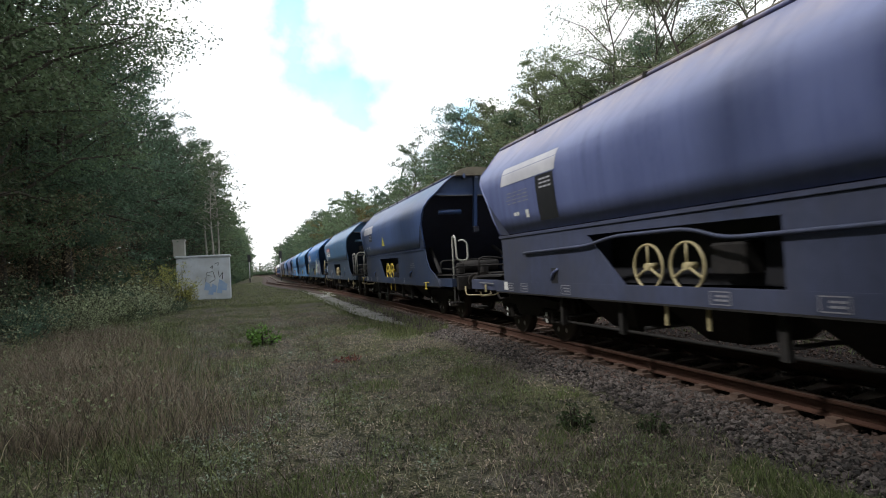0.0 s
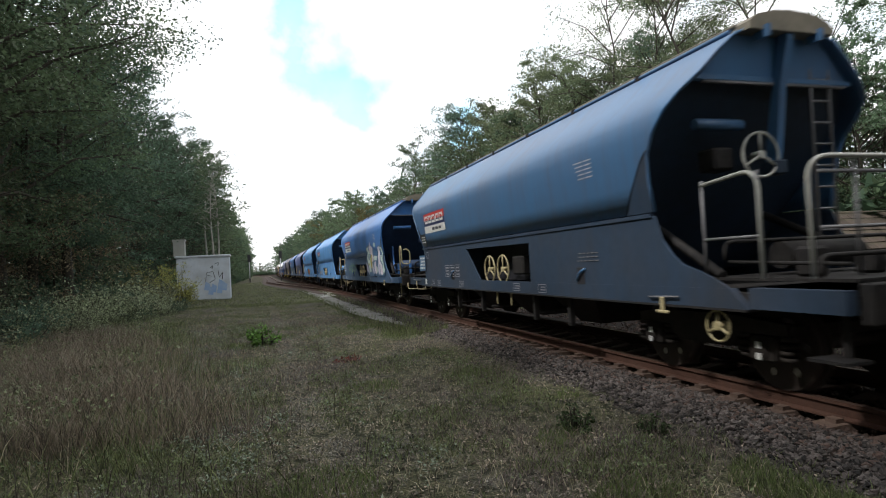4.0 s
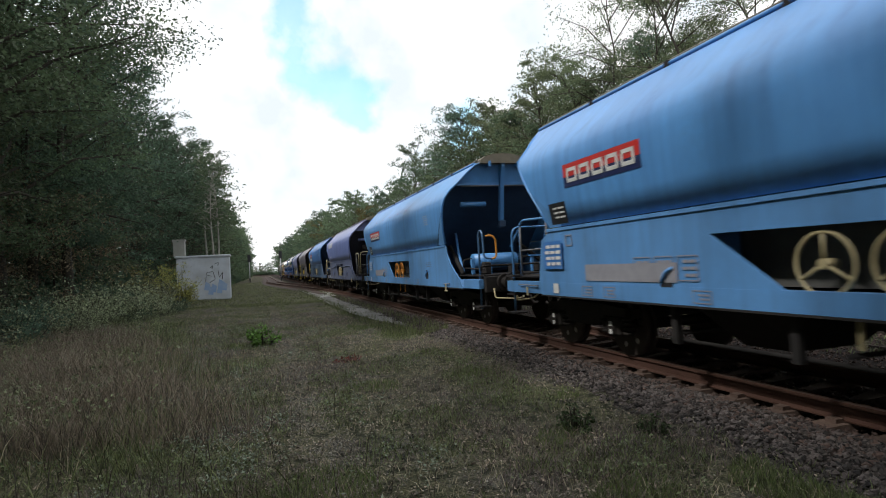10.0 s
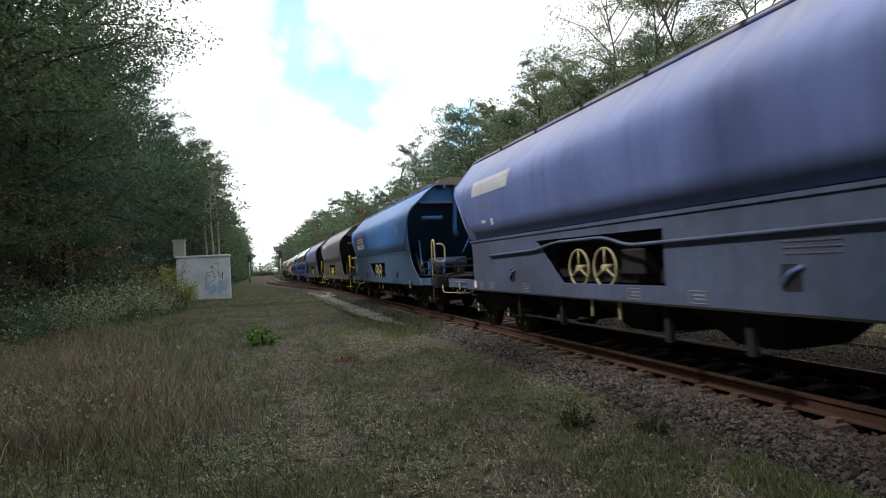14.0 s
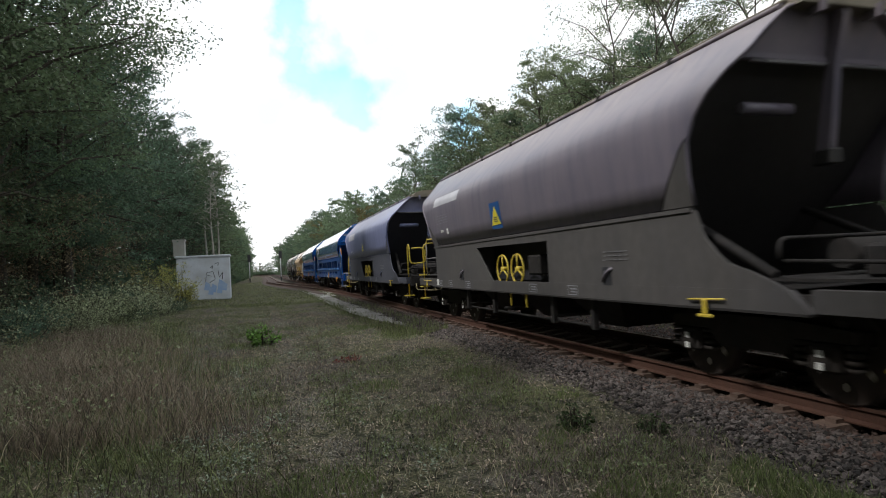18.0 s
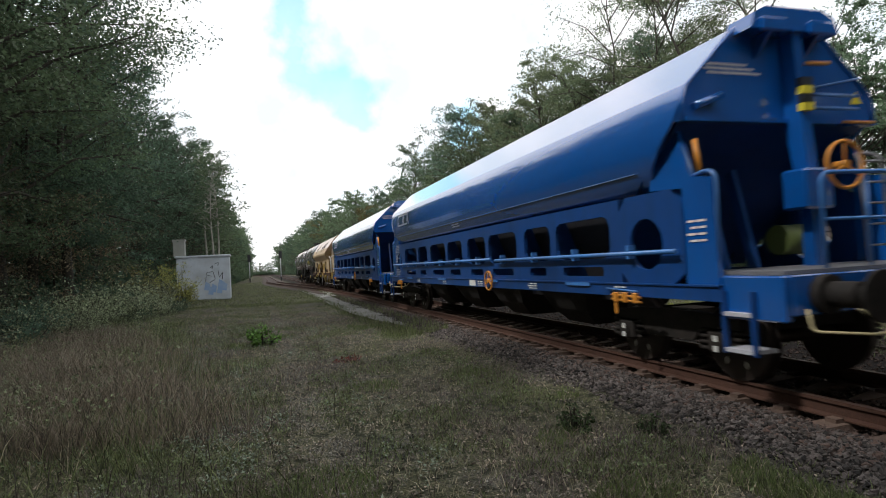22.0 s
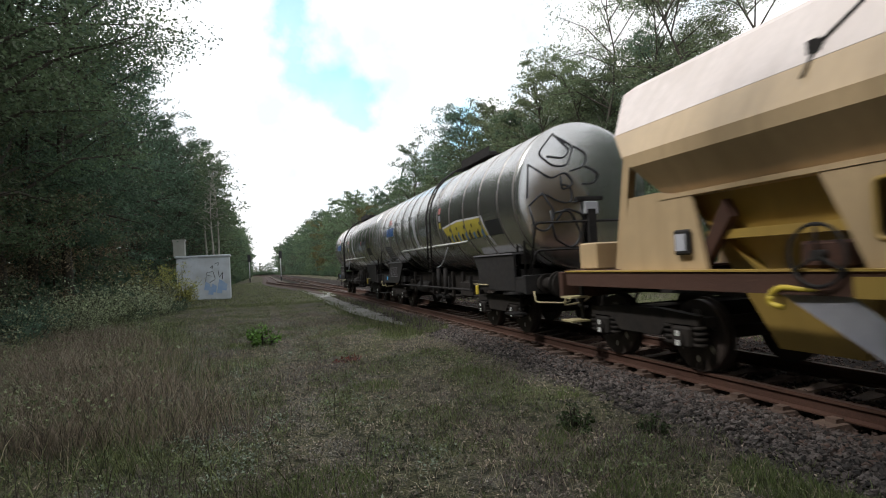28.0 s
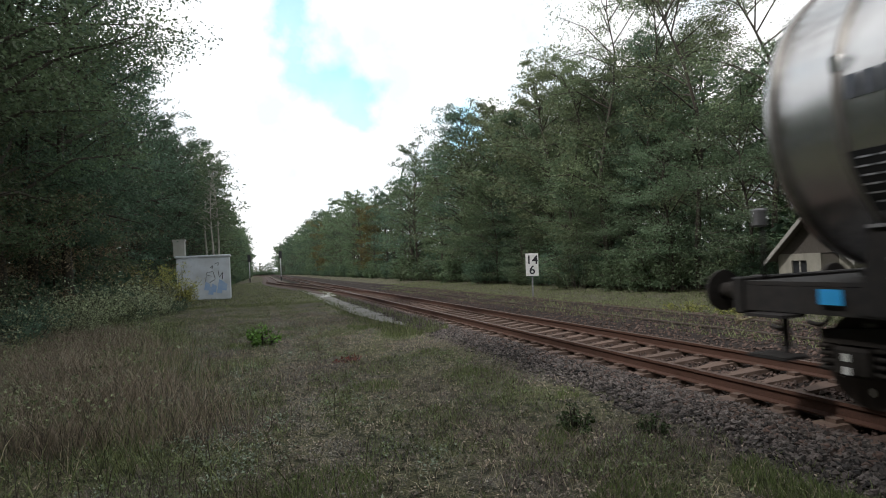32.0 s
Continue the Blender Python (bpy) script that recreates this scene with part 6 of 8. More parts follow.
for mat, lift, pts in (
    (M_TEAL, 0.005, ((3.02, 2.46), (2.58, 2.54), (2.32, 2.52), (1.88, 2.58), (1.26, 2.32), (0.54, 2.18), (0.60, 1.86), (0.56, 1.32), (0.82, 1.18), (2.36, 1.14), (3.46, 1.76), (3.04, 1.88))),
    (M_MINTPAINT, 0.009, ((2.96, 2.40), (2.62, 2.50), (2.58, 2.28), (2.40, 2.32), (2.38, 1.94), (2.04, 1.36), (2.46, 1.34), (2.70, 1.62), (3.04, 1.98))),
    (M_PINKPAINT, 0.010, ((2.32, 2.46), (1.94, 2.50), (1.58, 2.44), (1.34, 2.26), (1.30, 2.06), (1.48, 1.82), (1.84, 1.78), (2.14, 2.08), (2.32, 2.14))),
    (M_YELLOWSPRAY, 0.014, ((2.08, 2.12), (1.84, 2.14), (1.92, 1.84), (1.80, 1.48), (2.02, 1.52), (2.20, 1.82))),
    (M_YELLOWSPRAY, 0.014, ((2.70, 1.74), (2.44, 1.72), (2.46, 1.62), (2.70, 1.64))),
    (M_MAUVEPAINT, 0.012, ((3.40, 1.80), (3.02, 1.72), (2.58, 1.42), (2.44, 1.18), (3.08, 1.42))),
    (M_MINTPAINT, 0.010, ((1.28, 2.20), (0.58, 2.14), (0.68, 1.82), (1.30, 1.84))),
    (M_MAUVEPAINT, 0.011, ((1.74, 1.74), (1.46, 1.52), (1.16, 1.24), (1.48, 1.24), (1.86, 1.58))),
    (M_PINKPAINT, 0.012, ((1.26, 1.74), (0.90, 1.80), (0.92, 1.56), (0.72, 1.24), (1.12, 1.28), (1.30, 1.50))),
    (M_MINTPAINT, 0.012, ((0.88, 1.60), (0.56, 1.52), (0.56, 1.24), (0.74, 1.38))),
    (M_TEAL, 0.005, ((0.56, 2.16), (0.30, 2.40), (-0.10, 2.44), (-0.45, 2.40), (-0.60, 2.10), (-0.62, 1.90), (-0.80, 1.60), (-0.98, 1.42), (-0.75, 1.16), (0.56, 1.16))),
    (M_PINKPAINT, 0.010, ((0.36, 2.34), (-0.02, 2.40), (0.02, 2.06), (-0.06, 1.62), (0.30, 1.66), (0.42, 2.0))),
    (M_MAUVEPAINT, 0.009, ((0.46, 1.72), (0.16, 1.62), (-0.02, 1.30), (0.20, 1.18), (0.52, 1.40))),
    (M_MINTPAINT, 0.011, ((-0.10, 2.36), (-0.44, 2.34), (-0.56, 2.02), (-0.50, 1.66), (-0.16, 1.84))),
    (M_PINKPAINT, 0.012, ((-0.06, 1.76), (-0.42, 1.62), (-0.60, 1.26), (-0.20, 1.20), (0.0, 1.46))),
    (M_MINTPAINT, 0.010, ((-0.50, 1.78), (-0.66, 1.72), (-0.90, 1.44), (-0.70, 1.20), (-0.56, 1.40))),
    (M_PINKPAINT, 0.013, ((2.02, 2.62), (1.90, 2.64), (1.88, 2.48), (2.0, 2.48))),
    (M_MINTPAINT, 0.013, ((1.16, 2.52), (0.94, 2.60), (0.72, 2.54), (0.78, 2.40), (1.04, 2.38))),
):
    blob(g, mat, pts, g_w, lift, edge=LEAD["square"])


def scrawl(w, mat, strokes, width, lift, r=0.016, name="graffiti_line"):
    """Sprayed lines on the side: each stroke a run of (y, z)."""
    for pts in strokes:
        path = round_path([(0, y, z) for y, z in pts], 0.08, 3)
        bm = bmesh.new()
        left, right = [], []
        for i, p in enumerate(path):
            d = (path[min(i + 1, len(path) - 1)] - path[max(i - 1, 0)]).normalized()
            nrm = Vector((0, -d.z, d.y)) * r
            for lst, q in ((left, p + nrm), (right, p - nrm)):
                lst.append((-width(q.z) - lift, q.y, q.z))
        sheet(bm, [left, right])
        part(name, bm, mat, w)


r = random.Random(5)
for k in range(7):                                    # white scribble beside the sign
    y = 5.5 - 0.2 * k + o
    scrawl(g, M_PALEPANEL, [[(y, 2.06), (y - 0.04, 2.24), (y - 0.12, 2.06 + r.uniform(0, 0.15)), (y - 0.15, 2.22)]], g_w, 0.008, 0.012)
for k in range(26):                                   # lime scribble on the skirt
    y, z = 9.7 - 0.105 * k + o, r.uniform(1.2, 1.7)
    scrawl(g, M_GREENSPRAY, [[(y, z), (y - r.uniform(-0.1, 0.25), z + r.uniform(0.0, 0.2)), (y - r.uniform(0, 0.3), z - r.uniform(-0.1, 0.15)), (y - r.uniform(-0.1, 0.2), z + r.uniform(0.0, 0.25))]], g_w, 0.006 + 0.0004 * k, 0.009)
for k in range(5):                                    # faint red writing on a light blue shoulder
    y = 9.0 - 1.3 * k
    scrawl(HOPPERS[5], M_PINKSMEAR, [[(y, 3.34), (y - 0.25, 3.42), (y - 0.5, 3.33), (y - 0.9, 3.41)]], h_width, 0.006, 0.02)

# blue hoppers: outlined company mark, bars, white lettering
for w, n in zip(BLUES, (15.3, 15.1)):
    outline(w, M_WHITE, b_width, n - 1.40, n - 0.65, 2.90, 3.27, 0.045, 0.008, "company_mark")
    outline(w, M_WHITE, b_width, n - 1.98, n - 1.48, 2.90, 3.27, 0.045, 0.008, "company_mark")
    decal(w, "company_mark", M_WHITE, b_width, n - 2.20, n - 2.14, 2.90, 3.27, 0.008, skew=0.22)
    side = lambda z: 1.395
    bars(w, M_PALEPANEL, side, n - 0.20, n + 0.42, 2.00, 2.28, 5, 12, 0.006, 0.42, 3)
    outline(w, M_PALEPANEL, side, n - 0.16, n + 0.06, 1.80, 1.95, 0.018, 0.006)
    bars(w, M_PALEPANEL, side, n + 0.10, n + 0.42, 1.66, 1.94, 4, 16, 0.006, 0.50, 2)
    bars(w, M_PALEPANEL, side, n - 0.10, n + 0.42, 1.20, 1.44, 4, 18, 0.006, 0.42, 4)
    bars(w, M_WHITE, lambda z: 1.37, 0.0, 0.34, 1.62, 1.92, 4, 14, 0.008, 0.35, 2)
    bars(w, M_PALEPANEL, b_width, n * 0.55, n * 0.55 + 0.7, 2.44, 2.54, 2, 15, 0.006, 0.4, 2)
    for k in range(5):
        bars(w, M_WHITE, lambda z: 1.42, 1.5 + 2.7 * k, 1.9 + 2.7 * k, 1.00, 1.12, 3, 13 + k, 0.008, 0.45, 2)
    decal(w, "label_holder", M_WHITE, lambda z: 1.42, n * 0.48, n * 0.48 + 0.42, 1.00, 1.13, 0.01)
    tube(w, [(-b_width(2.57) - 0.006, 1.1, 2.57), (-b_width(2.57) - 0.006, n - 0.2, 2.57)], M_BLUE, 0.006, "weld_line")
    bm = bmesh.new()
    for k in range(3):
        box(bm, -1.15 + 0.04 * k, -0.50 + 0.10 * k, 0.160, 0.166, 3.70 - 0.05 * k, 3.725 - 0.05 * k)
    part("lettering", bm, M_PALEPANEL, w)
    plate_bm = bmesh.new()
    prism(plate_bm, [(1.12, 3.30), (1.30, 3.30), (1.21, 3.46)], "y", 0.158, 0.166)
    part("warning_plate", plate_bm, M_SIGNYELLOW, w)

# tanks
yellow = TANKS[0]
blob(yellow, M_PALEPANEL, [(4.66, 2.50), (3.4, 2.60), (1.72, 2.56), (1.50, 1.90), (1.62, 1.90), (1.80, 2.46), (3.4, 2.52), (4.6, 2.42)], t_width, 0.006)
blob(yellow, M_YELLOWSPRAY, [(4.60, 2.46), (3.4, 2.55), (1.80, 2.52), (1.62, 2.12), (3.0, 2.10), (4.25, 2.05)], t_width, 0.008)
r = random.Random(9)
for k in range(10):
    y = 4.35 - 0.27 * k
    blob(yellow, (M_BLACKSPRAY, M_TEAL)[k % 2], [(y, 2.08), (y - 0.13, 2.1), (y - 0.12, 2.26 + r.uniform(0, 0.06)), (y + 0.03, 2.22)], t_width, 0.014)
    if k % 2:
        blob(yellow, M_BLACKSPRAY, [(y, 2.36), (y - 0.07, 2.36), (y - 0.07, 2.44), (y, 2.44)], t_width, 0.014)
decal(yellow, "black_panel", M_BLACK, t_width, 0.72, 1.58, 2.10, 2.42, 0.006)
for w in TANKS:
    for k in range(5):
        decal(w, "company_letter", M_TEXTBLUE, t_width, 10.70 + 0.235 * k, 10.88 + 0.235 * k, 2.65, 2.96, 0.008)
    for k in range(4):
        decal(w, "company_letter", M_TEXTGREY, t_width, 11.92 + 0.15 * k, 12.03 + 0.15 * k, 2.72, 2.92, 0.008)
    for k in range(3):
        decal(w, "company_mark", M_REDSPRAY, t_width, 11.0 + 0.05 * k, 11.5 + 0.05 * k, 3.08 + 0.065 * k, 3.11 + 0.065 * k, 0.008)
    decal(w, "black_panel", M_BLACK, t_width, 11.46, 12.58, 1.80, 2.30, 0.006)
    bars(w, M_PALEPANEL, t_width, 11.55, 12.5, 1.84, 2.28, 6, 6, 0.012, 0.2, 5)
for w, y in ((TANKS[0], 7.45), (TANKS[1], 5.85)):
    decal(w, "pale_strip", M_PALEPANEL, t_width, y, y + 0.24, 2.0, 3.05, 0.008, "pale chalky repair strip", 0.10)
    for k in range(3):
        decal(w, "hazard_plate", (M_YELLOWSPRAY, M_FADED, M_REDSPRAY)[k], t_width, (4.75, 7.45)[w is TANKS[1]], (4.9, 7.62)[w is TANKS[1]], 2.48 + 0.2 * k, 2.64 + 0.2 * k, 0.01)
k_w = TANKS[1]
bars(k_w, M_TEXTGREY, t_width, 1.75, 3.0, 2.62, 2.78, 1, 8, 0.008, 0.8, 7, "company_lettering")
decal(k_w, "company_mark", M_REDSPRAY, t_width, 3.06, 3.20, 2.60, 2.80, 0.008)
decal(k_w, "black_panel", M_BLACK, t_width, 0.85, 1.65, 2.10, 2.42, 0.006)


def end_scrawl(w, mat, strokes, y_face, rad=0.016):
    """Sprayed lines on a tank's rounded front: strokes in (x, z)."""
    for pts in strokes:
        path = round_path([(x, 0, z) for x, z in pts], 0.12, 3)
        for i, p in enumerate(path):
            q = min(0.999, math.hypot(p.x, p.z - T_Z) / T_R)
            p.y = along([(a, b) for a, b in DOME_FRONT], q) - 0.012
        bm = bmesh.new()
        pipe(bm, path, rad, 4)
        part("graffiti_line", bm, mat, w)


DOME_FRONT = [(0.0, -0.35), (0.35, -0.32), (0.65, -0.27), (0.86, -0.22), (0.95, -0.185), (1.0, -0.14)]
loops = [
    [(-0.62, 3.95), (-0.98, 3.55), (-0.70, 3.30), (-0.40, 3.30), (-0.22, 3.70), (-0.60, 3.92)],
    [(-0.62, 3.95), (-0.30, 3.62), (-0.45, 3.45), (-0.80, 3.50)],
    [(-0.22, 3.70), (0.05, 3.55), (-0.02, 3.30), (-0.35, 3.20)],
    [(-1.18, 3.35), (-1.25, 2.70)], [(-1.18, 3.35), (-0.75, 3.05), (-0.45, 3.20), (-0.28, 2.95), (-0.55, 2.82), (-0.55, 3.10)],
    [(-0.02, 3.30), (0.28, 3.15), (0.15, 2.95), (-0.12, 2.95)],
    [(-1.22, 2.55), (-0.95, 2.80), (-0.60, 2.60), (-0.35, 2.58), (-0.35, 2.90), (-0.55, 2.95)],
    [(-1.22, 2.55), (-1.10, 2.10), (-0.85, 2.05), (-0.70, 2.40), (-0.95, 2.80)],
    [(-0.80, 2.45), (-0.72, 1.90), (-0.35, 1.70), (-0.15, 1.95), (-0.40, 2.45), (-0.75, 2.40)],
    [(-0.72, 2.20), (-0.50, 2.50), (-0.10, 2.35), (-0.05, 1.80)], [(-0.35, 2.60), (0.0, 2.62), (0.05, 2.1)],
]
end_scrawl(TANKS[0], M_BLACKSPRAY, loops, 0, 0.02)
loops = []
for k in range(7):
    x = -0.95 + 0.22 * k
    loops.append([(x, 2.2), (x + 0.05, 2.75), (x + 0.2, 2.5 + r.uniform(-0.1, 0.2)), (x + 0.02, 2.35), (x + 0.22, 2.2)])
end_scrawl(TANKS[1], M_REDSPRAY, loops, 0, 0.02)

# ---- woods ----
M_BARK = material("dark grey bark", (0.060, 0.048, 0.038), 0.95, grain=(0.03, 0.025, 0.02), grain_scale=12, stain=(0.06, 0.065, 0.04), bump=0.6, bump_scale=25)
M_BIRCH = material("pale birch bark", (0.42, 0.40, 0.36), 0.8, grain=(0.12, 0.10, 0.09), grain_scale=5, stain=(0.20, 0.19, 0.16), bump=0.2)
M_LEAF = leaf_material("oak leaves", (0.108, 0.156, 0.084), island=0.38, trans=0.42)
M_LEAFDARK = leaf_material("dark oak leaves", (0.086, 0.140, 0.092), island=0.38, trans=0.42)
M_LEAFPALE = leaf_material("thin autumn leaves", (0.162, 0.202, 0.110), island=0.40, trans=0.35, hue=0.025)
M_FEATHER = leaf_material("feathery locust leaves", (0.142, 0.208, 0.124), island=0.35, trans=0.45, hue=0.02)
M_LEAFGOLD = leaf_material("yellowing leaves", (0.150, 0.135, 0.040), island=0.35, hue=0.015)
M_LEAFBROWN = leaf_material("withered brown leaves", (0.250, 0.200, 0.125), island=0.45, hue=0.015)
M_BRAMBLE = leaf_material("bramble leaves", (0.255, 0.290, 0.180), island=0.8, hue=0.02)
M_YELLOWBUSH = leaf_material("yellow-green sapling leaves", (0.270, 0.265, 0.085), island=0.55, hue=0.02)


def leaf_mesh(name, spots, size, rng, mat, flat=0.55, shape=0.55, tri=False):
    """Leaves round the given spots (centre, spread, count), most of them lying level; tri: three-cornered ones."""
    count = np.array([s[2] for s in spots])
    mid = np.repeat(np.array([tuple(s[0]) for s in spots], dtype=float), count, axis=0)
    wide = np.repeat(np.array([tuple(s[1]) for s in spots], dtype=float), count, axis=0)
    k = len(mid)
    c = mid + np.clip(rng.normal(0, 1, (k, 3)), -1.4, 1.4) * wide
    nrm = rng.normal(0, flat, (k, 3)) + np.array([0, 0, 1.0])
    nrm /= np.linalg.norm(nrm, axis=1)[:, None]
    d = np.cross(nrm, rng.normal(0, 1, (k, 3)))
    d /= np.linalg.norm(d, axis=1)[:, None] + 1e-9
    e = np.cross(nrm, d)
    s = size * rng.uniform(0.6, 1.35, (k, 1))
    if tri:
        corners = [c - d * s + e * s * shape * 0.7, c - d * s * 0.35 - e * s * shape * 1.2, c + d * s * 1.1]
    else:
        corners = [c - d * s, c + e * s * shape, c + d * s, c - e * s * shape]
    v = np.stack(corners, 1).reshape(-1, 3)
    me = bpy.data.meshes.new(name)
    me.vertices.add(len(v))
    me.vertices.foreach_set("co", v.ravel())
    me.loops.add(len(v))
    me.loops.foreach_set("vertex_index", np.arange(len(v), dtype=np.int32))
    me.polygons.add(k)
    me.polygons.foreach_set("loop_start", np.arange(0, len(v), len(corners), dtype=np.int32))
    me.update(calc_edges=True)
    me.materials.append(mat)
    return me


def tree(label, seed, height, crown_r, low, leaf, leaves, mat, bark, trunk_r=0.16, lean=0.3, thin=False, far=False, limbs=26, twigs=4, tri=True, droop=0.0, flat=0.85):
    """A tree: tapered trunk, arching limbs with side twigs, and level sprays of leaves along the twigs. Stands at the origin."""
    rng = np.random.default_rng(seed)
    top = tagged(new("tree"), label, "tree", group="trees of the wood")
    bm = bmesh.new()
    pts = [Vector((lean * math.sin(seed + k * 0.9) * k / 6, lean * math.cos(seed * 2 + k * 0.7) * k / 6, height * 0.97 * k / 8)) for k in range(9)]
    for k in range(8):
        rod(bm, pts[k], pts[k + 1], trunk_r * (1 - k / 8.6), 5 if far else 8, trunk_r * (1 - (k + 1) / 8.6), caps=False)
    spots = []
    each = leaves / (limbs * twigs * 2)
    for i in range(limbs):
        f = min(0.97, low + (1 - low) * (i + rng.uniform(0, 1)) / limbs)
        q = f * 8
        base = pts[int(q)].lerp(pts[min(8, int(q) + 1)], q - int(q))
        a = rng.uniform(0, 6.28)
        rel = (f - low) / (1 - low)
        reach = crown_r * (0.50 + 0.75 * math.sin(math.pi * min(1, rel * 0.80 + 0.20))) * rng.uniform(0.6, 1.2)
        rise = (0.15 + 0.75 * rel) * rng.uniform(0.2, 1.6) + rng.uniform(-0.15, 0.25) - droop
        out = Vector((math.cos(a), math.sin(a), 0))
        side = Vector((-math.sin(a), math.cos(a), 0))
        tip = base + out * reach + Vector((0, 0, reach * rise))
        mid = base.lerp(tip, 0.5) + Vector((0, 0, 0.14 * reach)) + side * rng.uniform(-0.12, 0.12) * reach
        r0 = trunk_r * 0.45 * (1 - 0.55 * f)
        rod(bm, base, mid, r0, 3 if far else 5, r0 * 0.6, caps=False)
        rod(bm, mid, tip, r0 * 0.6, 3 if far else 5, 0.012, caps=False)
        for s in range(twigs):
            t = 0.30 + 0.70 * (s + rng.uniform(0.2, 0.9)) / twigs
            root = base.lerp(mid, t * 2) if t < 0.5 else mid.lerp(tip, t * 2 - 1)
            ln = reach * rng.uniform(0.22, 0.42) * (1.15 - 0.6 * t)
            end = root + side * ln * (1 if s % 2 else -1) + out * ln * rng.uniform(0.1, 0.8) + Vector((0, 0, ln * rng.uniform(-0.35, 0.45)))
            if not far:
                rod(bm, root, end, 0.014, 3, 0.005, caps=False)
            for g in (0.45, 1.0):
                w = reach * rng.uniform(0.07, 0.145) * (1.15 if thin else 1.0)
                p = root.lerp(end, g) + Vector((0, 0, -0.25 * w))
                spots.append((p, (w * 1.2, w * 1.2, w * (0.95 if thin else 0.62)), max(3, int(each * rng.uniform(0.3, 1.7)))))
    part("trunk", bm, bark, top)
    ob = new("crown", leaf_mesh("crown", spots, leaf, rng, mat, flat=flat, tri=tri))
    ob.parent = top
    return top


def shrub(label, seed, r, h, leaf, leaves, mat, category="shrub", tri=True, stems=26, flat=0.7):
    """A bush of many stems and leaf sprays."""
    rng = np.random.default_rng(seed)
    top = tagged(new("shrub"), label, category, group="undergrowth")
    bm = bmesh.new()
    spots = []
    for i in range(stems):
        a, q = rng.uniform(0, 6.28), math.sqrt(rng.uniform(0, 1))
        tip = Vector((math.cos(a) * r * q, math.sin(a) * r * q, h * (1 - 0.55 * q * q) * rng.uniform(0.5, 1.15)))
        base = Vector((tip.x * 0.35, tip.y * 0.35, -0.05))
        mid = base.lerp(tip, 0.6) + Vector((0, 0, 0.12 * h))
        rod(bm, base, mid, 0.018, 4, 0.012, caps=False)
        rod(bm, mid, tip, 0.012, 4, 0.004, caps=False)
        for t in (0.35, 0.6, 0.8, 1.0):
            w = r * rng.uniform(0.07, 0.17)
            spots.append((base.lerp(tip, t), (w, w, w * 0.6), max(3, int(leaves / stems / 4 * rng.uniform(0.4, 1.6)))))
    part("wood", bm, M_BARK, top)
    ob = new("foliage", leaf_mesh("foliage", spots, leaf, rng, mat, flat=flat, tri=tri))
    ob.parent = top
    return top


def plant(proto, used, x, y, turn=0.0, size=1.0):
    """Sets a copy of a plant; its first use is the plant itself."""
    if 13.8 < x < 21.6 and 10.4 < y < 17.2:              # keeps clear of the old cabin
        x += 7.0
    m = pose(x, y, ground_z(x, y) - 0.03, 0, 0, turn)
    ob = proto if proto not in used else copy_thing(proto, m)
    used.add(proto)
    ob.matrix_basis = m
    ob.scale = (size, size, size * RNG.uniform(0.92, 1.08))
    return ob


L_OAK = "tall dark green broadleaf tree at the wood's edge"
L_THIN = "slender tree with sparse olive autumn leaves at the wood's edge"
L_UNDER = "dense green undergrowth shrub below the trees"
OAKS = [tree(L_OAK, 11 + k, 15.0, 3.2, 0.14, 0.098, 11000, (M_LEAF, M_LEAFDARK, M_LEAFPALE)[k], M_BARK, 0.2, limbs=46) for k in range(3)]
DARKS = [tree(L_OAK, 31 + k, 15.0, 3.1, 0.14, 0.092, 11000, (M_LEAFDARK, M_LEAF, M_LEAFDARK)[k], M_BARK, 0.2, limbs=46) for k in range(3)]
THINS = [tree(L_THIN, 51 + k, 16.5, 2.7, 0.20, 0.062, 15000, (M_LEAFPALE, M_FEATHER, M_LEAFPALE)[k], M_BARK, 0.15, lean=0.8, thin=True, limbs=30, twigs=6) for k in range(3)]
NEARS = [tree(L_OAK, 211 + k, 15.0, 3.5, 0.20, 0.060, 26000, (M_LEAFDARK, M_LEAF)[k], M_BARK, 0.2, limbs=32, twigs=6, tri=False, droop=0.12) for k in range(2)]
LOCUSTS = [tree("dense feathery green young tree at the wood's edge", 231 + k, 9.0, 2.5, 0.06, 0.060, 13000, (M_FEATHER, M_LEAF, M_FEATHER)[k], M_BARK, 0.09, limbs=34, twigs=5, droop=0.10, flat=0.8) for k in range(3)]
SAPLINGS = [tree("thin brown-leaved sapling below the wood's edge", 251 + k, 7.0, 1.7, 0.10, 0.052, 4200, (M_LEAFBROWN, M_LEAFDARK)[k], M_BARK, 0.05, limbs=24, twigs=4, thin=True) for k in range(2)]
BIRCHES = [tree("slim pale-barked birch behind the relay cabinet", 271, 13.0, 1.6, 0.50, 0.075, 3600, M_LEAF, M_BIRCH, 0.13, lean=0.15, thin=True)]
GOLDS = [tree("yellowing broadleaf tree at the wood's edge", 71, 13.0, 3.0, 0.12, 0.14, 6000, M_LEAFGOLD, M_BARK, 0.16)]
SHRUBS = [shrub(L_UNDER, 91 + k, 1.8, 2.6, 0.062, 5200, (M_LEAF, M_LEAFDARK, M_BRAMBLE)[k]) for k in range(3)]
BRAMBLES = [shrub("tangled grey-green bramble thicket below the trees", 95 + k, 1.9, 1.9, 0.055, 4200, (M_BRAMBLE, M_LEAFDARK)[k], "bramble", tri=False, flat=0.9) for k in range(2)]
YELLOWBUSH = shrub("yellow-green sapling bush before the relay cabinet", 99, 1.3, 2.7, 0.055, 2400, M_YELLOWBUSH, tri=False, flat=0.8)
